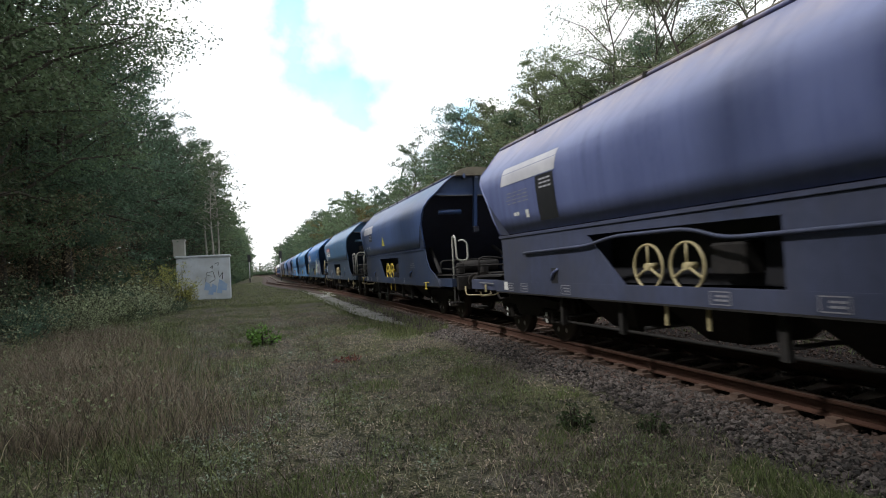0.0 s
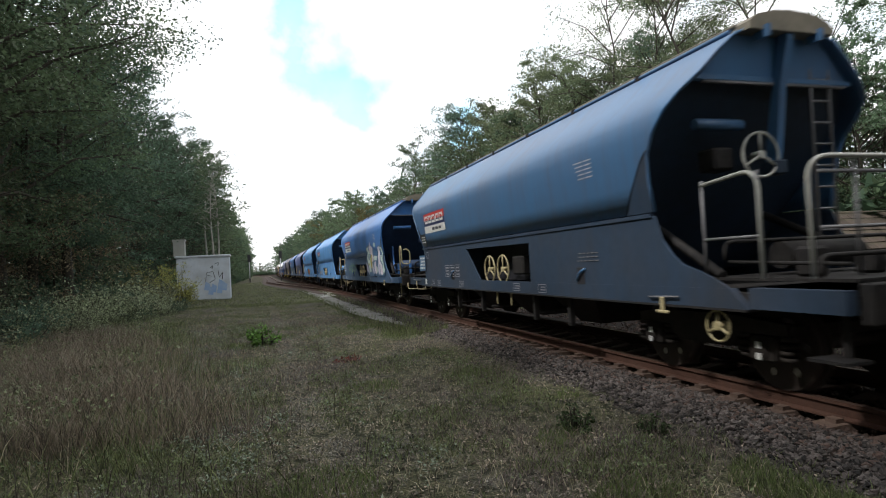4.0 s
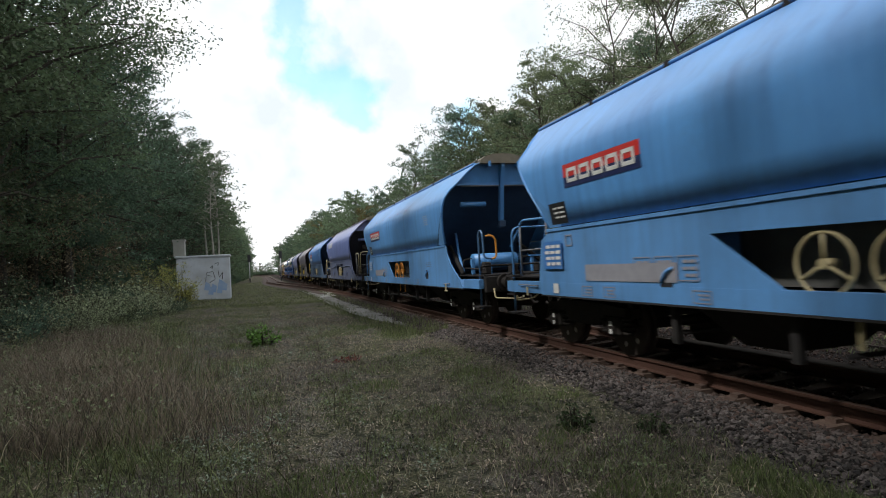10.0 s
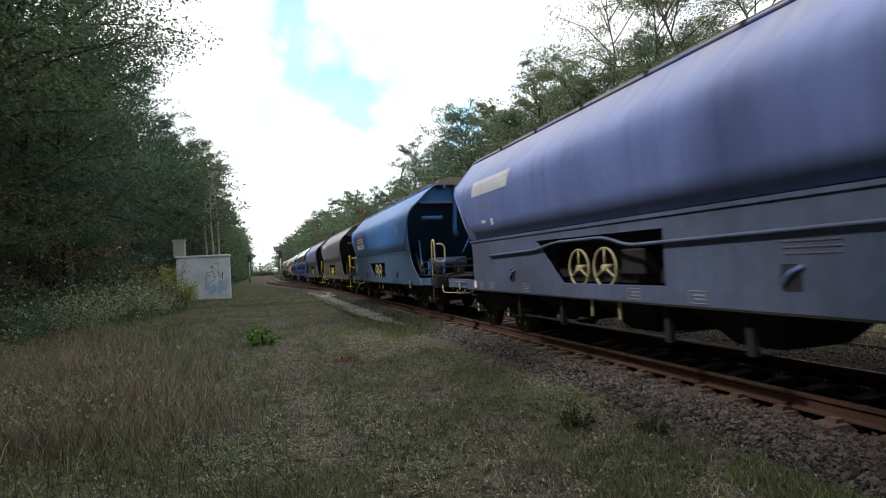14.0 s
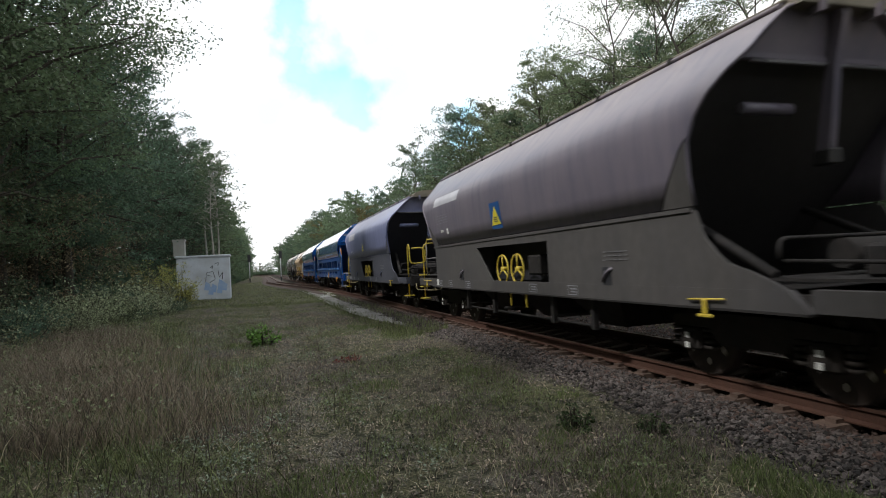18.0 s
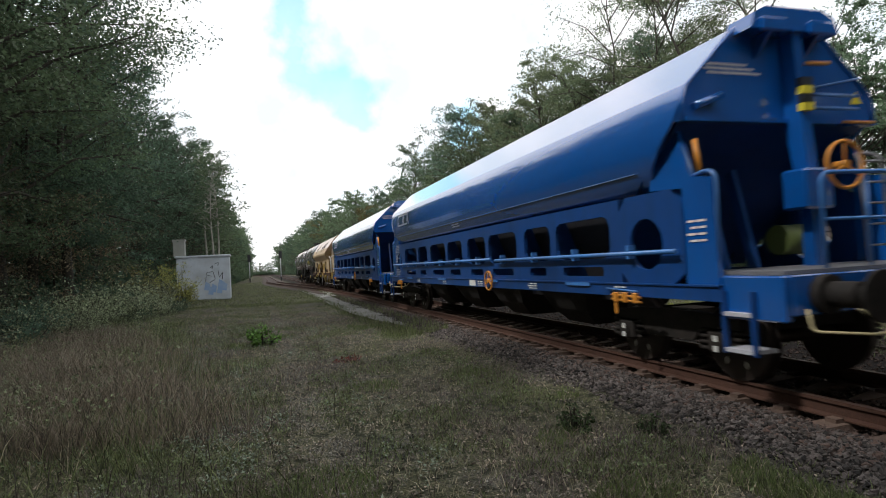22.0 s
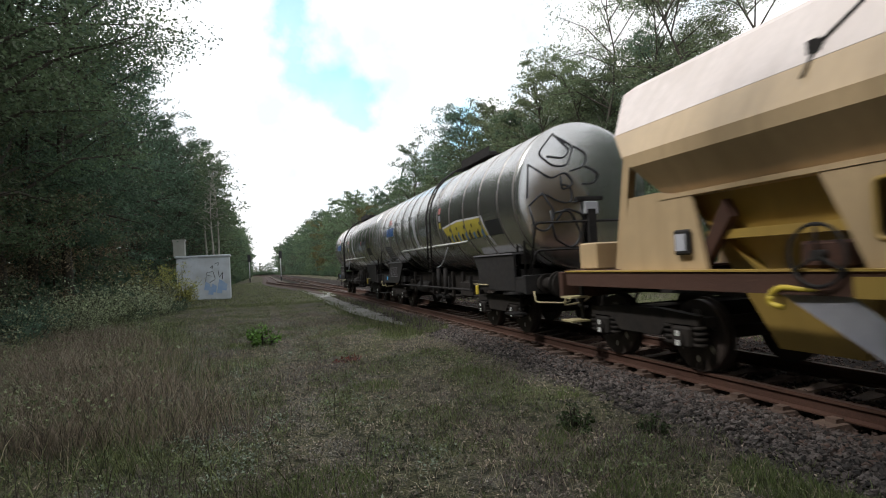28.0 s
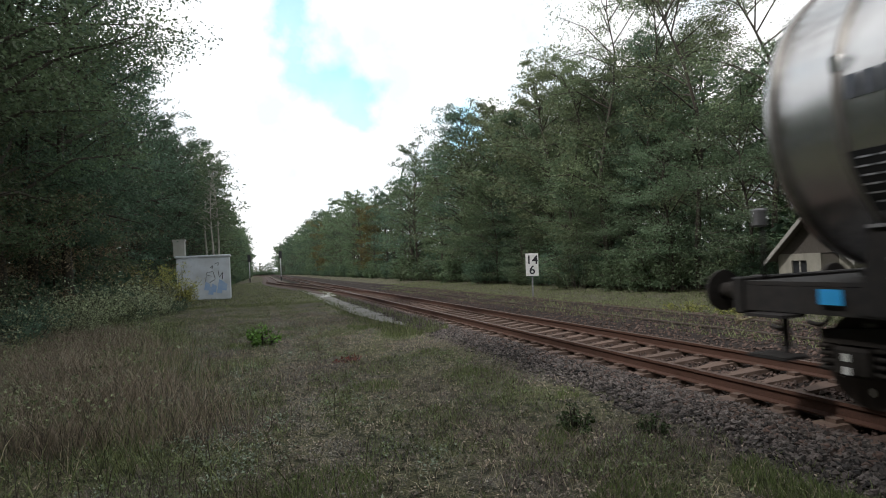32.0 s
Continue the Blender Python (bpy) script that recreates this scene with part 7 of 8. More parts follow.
FAROAKS = [tree(L_OAK, 111 + k, 15.0, 3.4, 0.10, 0.175, 3600, (M_LEAF, M_LEAFDARK, M_LEAF, M_LEAFDARK)[k], M_BARK, 0.2, far=True, limbs=42, twigs=3) for k in range(4)]
LOWSHRUBS = [shrub(L_UNDER, 191 + k, 1.8, 2.6, 0.16, 900, (M_LEAF, M_LEAFDARK)[k]) for k in range(2)]
used = set()
# wood beyond the siding
y = 4.0
while y < 460:
    front = max(19.5 + bend(y) * 0.9, 0.027 * y)
    p = RNG.choice(THINS if y < 44 else OAKS + DARKS if y < 75 else FAROAKS)
    low = 0.55 if y < 26 else 0.92 if y < 44 else 1.0
    if 100 < y < 112 or 175 < y < 190:
        p = GOLDS[0]
    tall = 1.0 if y < 120 else min(1.32, 1.0 + (y - 120) / 350)
    plant(p, used, front + RNG.uniform(-1.0, 1.4), y, RNG.uniform(0, 360), tall * RNG.uniform(0.86, 1.12) * (0.84 if p in THINS and 34 < y < 75 else 1))
    plant(RNG.choice(OAKS + DARKS if y < 44 else FAROAKS), used, front + 4.2 + RNG.uniform(-1, 1.5), y + 1.5, RNG.uniform(0, 360), low * tall * RNG.uniform(0.86, 1.04))
    if y < 70:
        plant(RNG.choice(FAROAKS), used, front + 9 + RNG.uniform(-1, 1.5), y + 0.7, RNG.uniform(0, 360), low * RNG.uniform(0.84, 1.0))
        if y > 24:
            plant(RNG.choice(THINS), used, front + 6.5 + RNG.uniform(-1, 1.5), y + 2.2, RNG.uniform(0, 360), RNG.uniform(0.9, 1.05) * (0.84 if y > 34 else 1))
    if y < 60:
        plant(RNG.choice(LOCUSTS), used, front - 0.5 + RNG.uniform(-0.8, 1.0), y + RNG.uniform(-0.6, 0.6), RNG.uniform(0, 360), RNG.uniform(0.6, 1.0))
        plant(RNG.choice(LOCUSTS), used, front + 2.2 + RNG.uniform(-0.6, 0.8), y + 1.7, RNG.uniform(0, 360), RNG.uniform(0.85, 1.12))
    if y < 440:
        bushes = SHRUBS[:2] if y < 50 else LOWSHRUBS
        plant(RNG.choice(bushes), used, front - 1.6 + RNG.uniform(-0.6, 1.2), y + RNG.uniform(-1, 1), RNG.uniform(0, 360), RNG.uniform(0.6, 1.2))
        plant(RNG.choice(bushes), used, front + RNG.uniform(-0.5, 1.0), y + 1.6, RNG.uniform(0, 360), RNG.uniform(0.9, 1.5))
        plant(RNG.choice(LOWSHRUBS), used, front + 2.6 + RNG.uniform(-0.5, 1.0), y + 0.6, RNG.uniform(0, 360), RNG.uniform(1.2, 1.7))
    if 26 < y < 60:
        plant(RNG.choice(OAKS + DARKS), used, front + 2.4 + RNG.uniform(-1, 1), y + 0.6, RNG.uniform(0, 360), RNG.uniform(0.74, 0.90))
    y += RNG.uniform(2.6, 3.8) * (1 + y / 150)
# full pale crowns in the middle of the right-hand edge
for x, y, q in ((20.4, 31.0, 0.80), (21.2, 35.0, 0.92), (20.2, 38.5, 0.95), (21.6, 41.5, 1.02), (20.4, 45.0, 1.0), (21.0, 49.0, 1.04), (19.8, 53.5, 0.98)):
    plant(OAKS[2], used, x, y, RNG.uniform(0, 360), q)
# wood behind the relay cabinet
y = 8.0
while y < 400:
    x = -7.4 + RNG.uniform(-1.0, 0.8) - max(0, 24 - y) * 0.10
    x = min(x, -0.016 * y - 3) - (1.6 if y < 60 else 0.4)
    plant(RNG.choice(NEARS if y < 28 else DARKS + OAKS[:2] if y < 70 else FAROAKS), used, x, y, RNG.uniform(0, 360), RNG.uniform(0.95, 1.18))
    plant(RNG.choice(DARKS + OAKS[:2] if y < 30 else FAROAKS), used, x - 4.5, y + 1.7, RNG.uniform(0, 360), RNG.uniform(1.0, 1.15) * (0.8 if y < 24 else 1))
    if y < 60:
        plant(RNG.choice(FAROAKS), used, x - 9, y + 0.7, RNG.uniform(0, 360), RNG.uniform(1.0, 1.15) * (0.75 if y < 24 else 1))
        plant(RNG.choice(SAPLINGS), used, x + 0.5 + RNG.uniform(-0.8, 0.8), y + 2.0, RNG.uniform(0, 360), RNG.uniform(0.7, 1.1))
        plant(RNG.choice(LOWSHRUBS), used, x - 6.0 + RNG.uniform(-1, 1), y + 1.2, RNG.uniform(0, 360), RNG.uniform(1.3, 1.8))
        plant(RNG.choice(LOWSHRUBS), used, x - 10.5 + RNG.uniform(-1, 1), y - 0.6, RNG.uniform(0, 360), RNG.uniform(1.6, 2.2))
        plant(RNG.choice(FAROAKS), used, x - 13.5 + RNG.uniform(-1, 1), y + 1.9, RNG.uniform(0, 360), RNG.uniform(0.9, 1.1))
        plant(RNG.choice(SAPLINGS), used, x - 2.4 + RNG.uniform(-0.8, 0.8), y + 0.4, RNG.uniform(0, 360), RNG.uniform(0.8, 1.2))
    if y < 400:
        plant(RNG.choice(BRAMBLES if y < 34 else SHRUBS if y < 50 else LOWSHRUBS), used, x + 1.6 + RNG.uniform(-0.5, 0.6), y + 1, RNG.uniform(0, 360), RNG.uniform(0.7, 1.1))
        plant(RNG.choice(BRAMBLES if y < 30 else LOWSHRUBS), used, x + 0.3, y - 0.8, RNG.uniform(0, 360), RNG.uniform(0.9, 1.3))
    y += RNG.uniform(2.8, 4.0) * (1 + y / 150)
for x, y, q in ((-7.8, 18.5, 1.10), (-7.4, 27.0, 1.08)):
    plant(RNG.choice(NEARS), used, x, y, RNG.uniform(0, 360), q)
# leafy young growth that closes the wood's edge down to the brambles
for k in range(9):
    plant(LOCUSTS[1] if k % 3 == 0 else SAPLINGS[k % 2], used, -8.3 + RNG.uniform(-0.9, 0.6) - max(0, 20 - 2.6 * k) * 0.06, 12.0 + 3.2 * k, RNG.uniform(0, 360), RNG.uniform(0.45, 0.75))
# brambles before the cabinet and along the left verge
for x, y, q in ((-5.0, 31.5, 0.65), (-5.6, 29.0, 0.8), (-5.8, 26.0, 0.8), (-5.6, 34.0, 0.9), (-6.3, 22.5, 0.8), (-6.8, 19.5, 0.8), (-5.8, 20.8, 0.55), (-7.4, 17.0, 0.8), (-6.6, 15.2, 0.55), (-4.3, 33.0, 0.42)):
    plant(RNG.choice(BRAMBLES), used, x, y, RNG.uniform(0, 360), q)
for x, y, q in ((-4.75, 37.6, 0.95), (-5.7, 36.6, 1.0), (-4.35, 36.9, 0.6), (-6.6, 34.5, 0.9), (-5.3, 33.0, 0.5), (-7.4, 31.5, 0.8)):
    plant(YELLOWBUSH, used, x, y, RNG.uniform(0, 360), q)
for x, y, q in ((-3.9, 54.0, 0.95), (-3.55, 54.8, 0.9), (-4.9, 60.0, 1.0)):
    plant(BIRCHES[0], used, x, y, RNG.uniform(0, 360), q)
for k in range(16):
    plant(RNG.choice(FAROAKS), used, -27 - 4.0 * (k % 2) + RNG.uniform(-1, 1), 6 + 3.2 * k + RNG.uniform(-1, 1), RNG.uniform(0, 360), RNG.uniform(0.9, 1.1))
    plant(RNG.choice(LOWSHRUBS), used, -25.5 + RNG.uniform(-1, 1), 6 + 3.2 * k + RNG.uniform(-1, 1), RNG.uniform(0, 360), RNG.uniform(2.0, 2.6))
# trees that close the view where the line curves away
for k in range(40):
    plant(RNG.choice(FAROAKS + GOLDS), used, -34 + 1.1 * k + RNG.uniform(-1, 1), 480 + 12 * (k % 3) + RNG.uniform(-5, 5), RNG.uniform(0, 360), RNG.uniform(0.40, 0.62))
    plant(LOWSHRUBS[k % 2], used, -34 + 1.1 * k, 476, RNG.uniform(0, 360), 1.5)
# trees added unseen beside and behind the camera, flanking the line, to block light
for k in range(24):
    plant(RNG.choice(FAROAKS), used, -8.5 - 4.2 * (k % 2) + RNG.uniform(-1, 1), 4.0 - 2.4 * (k // 2) + RNG.uniform(-0.8, 0.8), RNG.uniform(0, 360), RNG.uniform(1.0, 1.25))
for k in range(12):
    plant(RNG.choice(FAROAKS), used, -3.5 - 3.0 * (k % 6) + RNG.uniform(-1, 1), -10 - 6 * (k // 6) + RNG.uniform(-2, 2), RNG.uniform(0, 360), 1.05)
for k in range(24):
    plant(RNG.choice(FAROAKS), used, 19.5 + 4.0 * (k % 3) + RNG.uniform(-1, 1), 1.0 - 3.6 * (k // 3) + RNG.uniform(-1, 1), RNG.uniform(0, 360), 1.05)
# wood behind the old cabin
CABIN_RNG = random.Random(77)
for k in range(12):
    plant(CABIN_RNG.choice(FAROAKS), used, 23.0 + 2.6 * (k % 2) + CABIN_RNG.uniform(-0.6, 0.6), 6.0 + 1.3 * k + CABIN_RNG.uniform(-0.5, 0.5), CABIN_RNG.uniform(0, 360), CABIN_RNG.uniform(0.48, 0.66))
    plant(LOWSHRUBS[k % 2], used, 22.4 + CABIN_RNG.uniform(-0.4, 0.6), 6.4 + 1.3 * k, CABIN_RNG.uniform(0, 360), CABIN_RNG.uniform(1.5, 2.1))
for proto in NEARS + LOCUSTS + SAPLINGS + OAKS + DARKS + THINS + GOLDS + FAROAKS + SHRUBS + BRAMBLES + LOWSHRUBS:
    if proto not in used:
        plant(proto, used, 33 + RNG.uniform(-2, 2), RNG.uniform(0, 60))


# the wood too far off to tell its trees apart is one mass for each kind of leaf
def join_far(name, label, category, tops):
    heaps = {}
    bpy.context.view_layer.update()
    for top in tops:
        for ob in list(top.children):
            heaps.setdefault(ob.data.materials[0].name, []).append((ob.data, top.matrix_basis.copy()))
            bpy.data.objects.remove(ob)
        bpy.data.objects.remove(top)
    for mat, bits in heaps.items():
        co, corner, starts, at, cut = [], [], [], 0, 0
        for data, m in bits:
            v = np.empty(len(data.vertices) * 3, dtype=np.float32)
            data.vertices.foreach_get("co", v)
            m3 = np.array(m)
            co.append(v.reshape(-1, 3) @ m3[:3, :3].T + m3[:3, 3])
            q = np.empty(len(data.loops), dtype=np.int32)
            data.loops.foreach_get("vertex_index", q)
            corner.append(q + at)
            s = np.empty(len(data.polygons), dtype=np.int32)
            data.polygons.foreach_get("loop_start", s)
            starts.append(s + cut)
            at += len(data.vertices)
            cut += len(data.loops)
        co, corner, starts = np.concatenate(co), np.concatenate(corner), np.concatenate(starts)
        me = bpy.data.meshes.new(name)
        me.vertices.add(len(co))
        me.vertices.foreach_set("co", co.astype(np.float32).ravel())
        me.loops.add(len(corner))
        me.loops.foreach_set("vertex_index", corner)
        me.polygons.add(len(starts))
        me.polygons.foreach_set("loop_start", starts)
        me.update(calc_edges=True)
        me.materials.append(bpy.data.materials[mat])
        tagged(new(name, me), label, category, kind="stuff")


# takes in the added unseen trees behind the camera too
beyond = [ob for ob in scene.collection.objects if ob.parent is None and ob.type == "EMPTY" and ob.name.startswith(("tree", "shrub")) and (ob.matrix_basis.translation.y > 95 or ob.matrix_basis.translation.y < -3)]
far_trees, far_bushes = ([ob for ob in beyond if ob.name.startswith(kind)] for kind in ("tree", "shrub"))
join_far("far_wood", "mixed wood of dark green trees along the line, distant and added unseen behind the camera", "wood", far_trees)
join_far("far_undergrowth", "green undergrowth along the distant wood's edge", "undergrowth", far_bushes)
used = set()


# ---- grass ----
def blades(name, label, count, spot, height, width, mat, lean=0.35):
    """Grass blades, each a bent strip of its own."""
    rng = np.random.default_rng(len(name) * 7 + count)
    r = random.Random(count)
    base = np.array([spot(r) for _ in range(count)])
    h = rng.uniform(height[0], height[1], (count, 1))
    a = rng.uniform(0, 2 * np.pi, count)
    side = np.stack([np.cos(a), np.sin(a), np.zeros(count)], 1) * width * rng.uniform(0.6, 1.4, (count, 1))
    b = rng.uniform(0, 2 * np.pi, count)
    tilt = np.stack([np.cos(b), np.sin(b), np.zeros(count)], 1) * h * lean * rng.uniform(0.2, 1.3, (count, 1))
    up = np.array([[0, 0, 1.0]])
    v = np.stack([base - side, base + side, base + tilt * 0.4 + up * h * 0.6 + side * 0.8, base + tilt * 0.4 + up * h * 0.6 - side * 0.8, base + tilt + up * h * 0.97], 1).reshape(-1, 3)
    o = np.arange(count)[:, None] * 5
    faces = (o + np.array([[0, 1, 2, 3]])).tolist() + (o + np.array([[3, 2, 4]])).tolist()
    me = bpy.data.meshes.new(name)
    me.from_pydata(v.tolist(), [], faces)
    me.materials.append(mat)
    return tagged(new(name, me), label, "grass", kind="stuff")


M_GRASS = leaf_material("short grass", (0.135, 0.160, 0.068), island=0.75, trans=0.25, hue=0.0)
M_FRESH = leaf_material("fresh grass", (0.125, 0.160, 0.060), island=0.5, trans=0.25, hue=0.0)
M_WITHERED = leaf_material("withered grass", (0.150, 0.118, 0.105), island=0.6, trans=0.1, hue=0.0)
M_STRAW = leaf_material("dry straw", (0.38, 0.33, 0.23), island=0.7, trans=0.2, hue=0.0)
M_SEED = leaf_material("brown seed grass", (0.25, 0.205, 0.155), island=0.8, trans=0.2, hue=0.0)
M_STALK = leaf_material("dark withered stalks", (0.075, 0.060, 0.048), island=0.4, trans=0.05, hue=0.0)
M_LITTER = leaf_material("fallen leaves and chaff", (0.25, 0.205, 0.155), island=0.9, trans=0.05, hue=0.0)
M_HERB = leaf_material("low herb leaves", (0.150, 0.185, 0.090), island=0.5, trans=0.2, hue=0.0)
M_GREYHERB = leaf_material("grey-green herb leaves", (0.165, 0.200, 0.145), island=0.4, trans=0.2, hue=0.0)


def spread(x0, x1, y0, y1, power=2.0, keep=None):
    def spot(r):
        while True:
            y = y0 + (y1 - y0) * r.random() ** power
            x = r.uniform(x0, x1)
            if keep is None or r.random() < keep(x, y):
                return (x, y, ground_z(x, y) - 0.01)
    return spot


def patchy(x, y):
    v = noise.noise((x * 0.75, y * 0.75, 2.0)) + 0.5 * noise.noise((x * 2.2, y * 2.2, 7.0))
    worn = 0.10 if abs(x - 0.45) < 0.20 else 1
    lush = 0.35 * math.exp(-((x + 0.5) / 1.1) ** 2) - 0.22 * math.exp(-((x - 2.1) / 0.8) ** 2) + 0.25 * math.exp(-((x - 3.3) / 0.5) ** 2)
    return min(1, max(0.02, 0.26 + lush + 2.2 * v)) * worn * (1 if x < 3.7 else 0.3)


def left_bank(x, y):
    """How far the spot lies inside the rough growth along the wood."""
    return min(1, max(0, (-x - 0.13 * y + 0.9) / 1.5))


def rough(x, y):
    return left_bank(x, y) * min(1, max(0.1, 0.5 + 1.6 * noise.noise((x * 0.8, y * 0.8, 11.0))))


def dry_stand(x, y):
    """A stand of seeding grass between the path and the wood."""
    return math.exp(-((x + 0.45 + 0.24 * y) / 1.25) ** 2) * min(1, max(0.15, 0.7 + 1.5 * noise.noise((x * 0.8, y * 0.8, 11.0))))


def rough_green(x, y):
    return left_bank(x, y) * min(1, max(0.05, 0.45 - 1.6 * noise.noise((x * 0.8, y * 0.8, 11.0))))


blades("grass", "short patchy green grass on the verge", 80000, spread(-5, 4.25, 2.6, 36, 2.2, patchy), (0.02, 0.10), 0.0034, M_GRASS, 0.9)
blades("fresh_grass", "small patches of fresh green grass on the verge", 9000, spread(-1.5, 4.0, 3.0, 20, 1.7, lambda x, y: 1 if noise.noise((x * 0.9, y * 0.7, 41.0)) > 0.36 else 0), (0.04, 0.13), 0.0030, M_FRESH, 0.6)
blades("dry_grass", "dry straw-coloured grass stalks on the verge", 26000, spread(-5, 3.9, 2.6, 30, 2.0, lambda x, y: 1.1 - patchy(x, y)), (0.02, 0.11), 0.0028, M_STRAW, 1.3)
blades("withered_grass", "purple-brown withered grass low on the verge", 26000, spread(-2, 4.2, 2.6, 26, 1.9, lambda x, y: min(1, max(0, 0.35 + 2.2 * noise.noise((x * 0.6, y * 0.5, 51.0))))), (0.02, 0.12), 0.0030, M_WITHERED, 1.1)
blades("tall_dry_grass", "tangled brown seed-headed grass below the bushes", 21000, spread(-7, 0.4, 7.0, 22, 1.1, dry_stand), (0.18, 0.62), 0.0036, M_SEED, 0.7)
blades("straw_stalks", "bleached bent straw stalks among the brown grass", 1100, spread(-7, 0.2, 6.5, 21, 1.1, dry_stand), (0.15, 0.45), 0.0032, M_STRAW, 1.2)
blades("tall_green_grass", "rough green grass among the dry stalks", 22000, spread(-8, 0.6, 4.2, 26, 1.7, rough_green), (0.08, 0.36), 0.0045, M_GRASS, 0.9)
blades("dark_stalks", "dark withered stalks standing in the verge", 1500, spread(-6, 1.2, 4.0, 20, 1.6, lambda x, y: max(0.15, rough(x, y))), (0.15, 0.5), 0.0035, M_STALK, 0.4)
blades("far_grass", "green grass strip before the far wood", 34000, spread(11.6, 18.5, 5, 60, 1.6), (0.03, 0.14), 0.006, M_GRASS, 0.8)
blades("verge_grass", "rough grass on the verge towards the points", 26000, spread(-7, 3.2, 34, 120, 1.6, lambda x, y: 1 if x < loop_x(y, -2.0) else 0), (0.03, 0.14), 0.010, M_GRASS, 0.9)
blades("siding_weeds", "low weeds and grass grown over the siding", 14000, spread(8.6, 12.0, 4, 50, 1.6, lambda x, y: min(1, max(0.05, 0.5 + 1.6 * noise.noise((x * 0.9, y * 0.6, 31.0))))), (0.03, 0.11), 0.005, M_GRASS, 0.9)
blades("strip_weeds", "thin grass along the concrete strip", 5000, spread(3.1, 4.7, 15, 60, 1.5, lambda x, y: 1 if abs(x - 3.3) < 0.25 or abs(x - 4.45) < 0.2 or y < 19 else 0.08), (0.05, 0.25), 0.006, M_GRASS)


def leaves_on_ground(name, label, count, spot, size, mat, lift, spread_z, droop=0.5):
    """Loose small leaves: litter flat on the ground, or low herbs."""
    rng = np.random.default_rng(count)
    r = random.Random(count + 1)
    spots = []
    for _ in range(count // 12):
        x, y, z = spot(r)
        spots.append(((x, y, z + lift), (0.07, 0.07, spread_z), 12))
    return tagged(new(name, leaf_mesh(name, spots, size, rng, mat, droop)), label, "ground cover", kind="stuff")


leaves_on_ground("leaf_litter", "fallen pale brown leaves on the verge", 42000, spread(-5, 4.2, 2.6, 24, 2.0, lambda x, y: 1.05 - patchy(x, y)), 0.019, M_LITTER, 0.012, 0.012)
leaves_on_ground("low_herbs", "low green herbs in the verge grass", 36000, spread(-6, 3.6, 3.0, 26, 1.9, lambda x, y: max(patchy(x, y) * 0.6, left_bank(x, y))), 0.019, M_HERB, 0.05, 0.035)
leaves_on_ground("pale_herbs", "grey-green mugwort leaves in the rough grass", 12000, spread(-5, 1.6, 3.4, 22, 1.7, lambda x, y: min(1, max(0.02, 2.2 * noise.noise((x * 0.9, y * 0.9, 21.0))))), 0.018, M_GREYHERB, 0.07, 0.045)
leaves_on_ground("bank_herbs", "tangled weeds and nettles on the bank below the wood", 40000, spread(-11, -1.0, 8, 32, 1.3, lambda x, y: left_bank(x + 0.8, y)), 0.030, M_HERB, 0.20, 0.14)

# ---- hut, sign, signals ----
M_HUT = material("pale grey painted steel", (0.58, 0.63, 0.68), 0.6, grain=(0.48, 0.53, 0.58), grain_scale=8, stain=(0.30, 0.32, 0.32), stain_scale=1.5, streak=0.25)


def hut():
    top = tagged(new("relay_hut"), "pale grey relay cabinet with blue and black graffiti among bushes", "relay cabinet")
    bm = bmesh.new()
    box(bm, -1.35, 1.35, -0.9, 0.9, 0, 2.35, bevel=0.02)
    part("body", bm, M_HUT, top)
    bm = bmesh.new()
    box(bm, -1.42, 1.42, -0.97, 0.97, 2.35, 2.46, bevel=0.02)
    part("roof", bm, M_HUT, top)
    bm = bmesh.new()
    box(bm, -1.55, -0.95, -0.3, 0.3, 2.46, 3.35, bevel=0.03)
    box(bm, -1.58, -0.92, -0.33, 0.33, 3.30, 3.40)
    part("flue", bm, M_CONCRETE, top)
    return top


HUT = hut()
HUT.matrix_basis = pose(-3.68, 42.6, -0.03, 0, 0, 1)
HUT.scale = (1.2, 1.2, 1.2)
flat_hut = lambda z: 0.0


def hut_lines(mat, strokes, rad=0.03):
    for pts in strokes:
        bm = bmesh.new()
        pipe(bm, round_path([(x, -0.905, z) for x, z in pts], 0.08, 3), rad, 4)
        part("graffiti_line", bm, mat, HUT)


hut_lines(M_BLACKSPRAY, [[(0.35, 1.75), (0.5, 1.9), (0.45, 1.7)], [(0.6, 1.95), (0.8, 2.05), (0.75, 1.85)], [(0.1, 1.0), (0.15, 1.5), (0.5, 1.55), (0.6, 1.1), (0.3, 0.95)], [(0.2, 1.35), (0.4, 1.3)], [(0.75, 1.6), (0.8, 1.2), (1.0, 1.5), (0.95, 1.1)]], 0.018)
M_BLUESPRAY = material("pale blue spray paint", (0.24, 0.38, 0.62), 0.6, grain=(0.42, 0.50, 0.60), grain_scale=3)
for k, (x, z) in enumerate(((0.15, 0.75), (0.5, 0.62), (0.85, 0.85), (1.05, 0.7), (0.35, 0.5), (0.8, 0.55))):
    bm = bmesh.new()
    prism(bm, [(x - 0.16, z - 0.2), (x + 0.1, z - 0.24), (x + 0.16, z + 0.12), (x - 0.06, z + 0.26)], "y", -0.904 - 0.001 * k, -0.900)
    part("graffiti_patch", bm, M_BLUESPRAY, HUT)


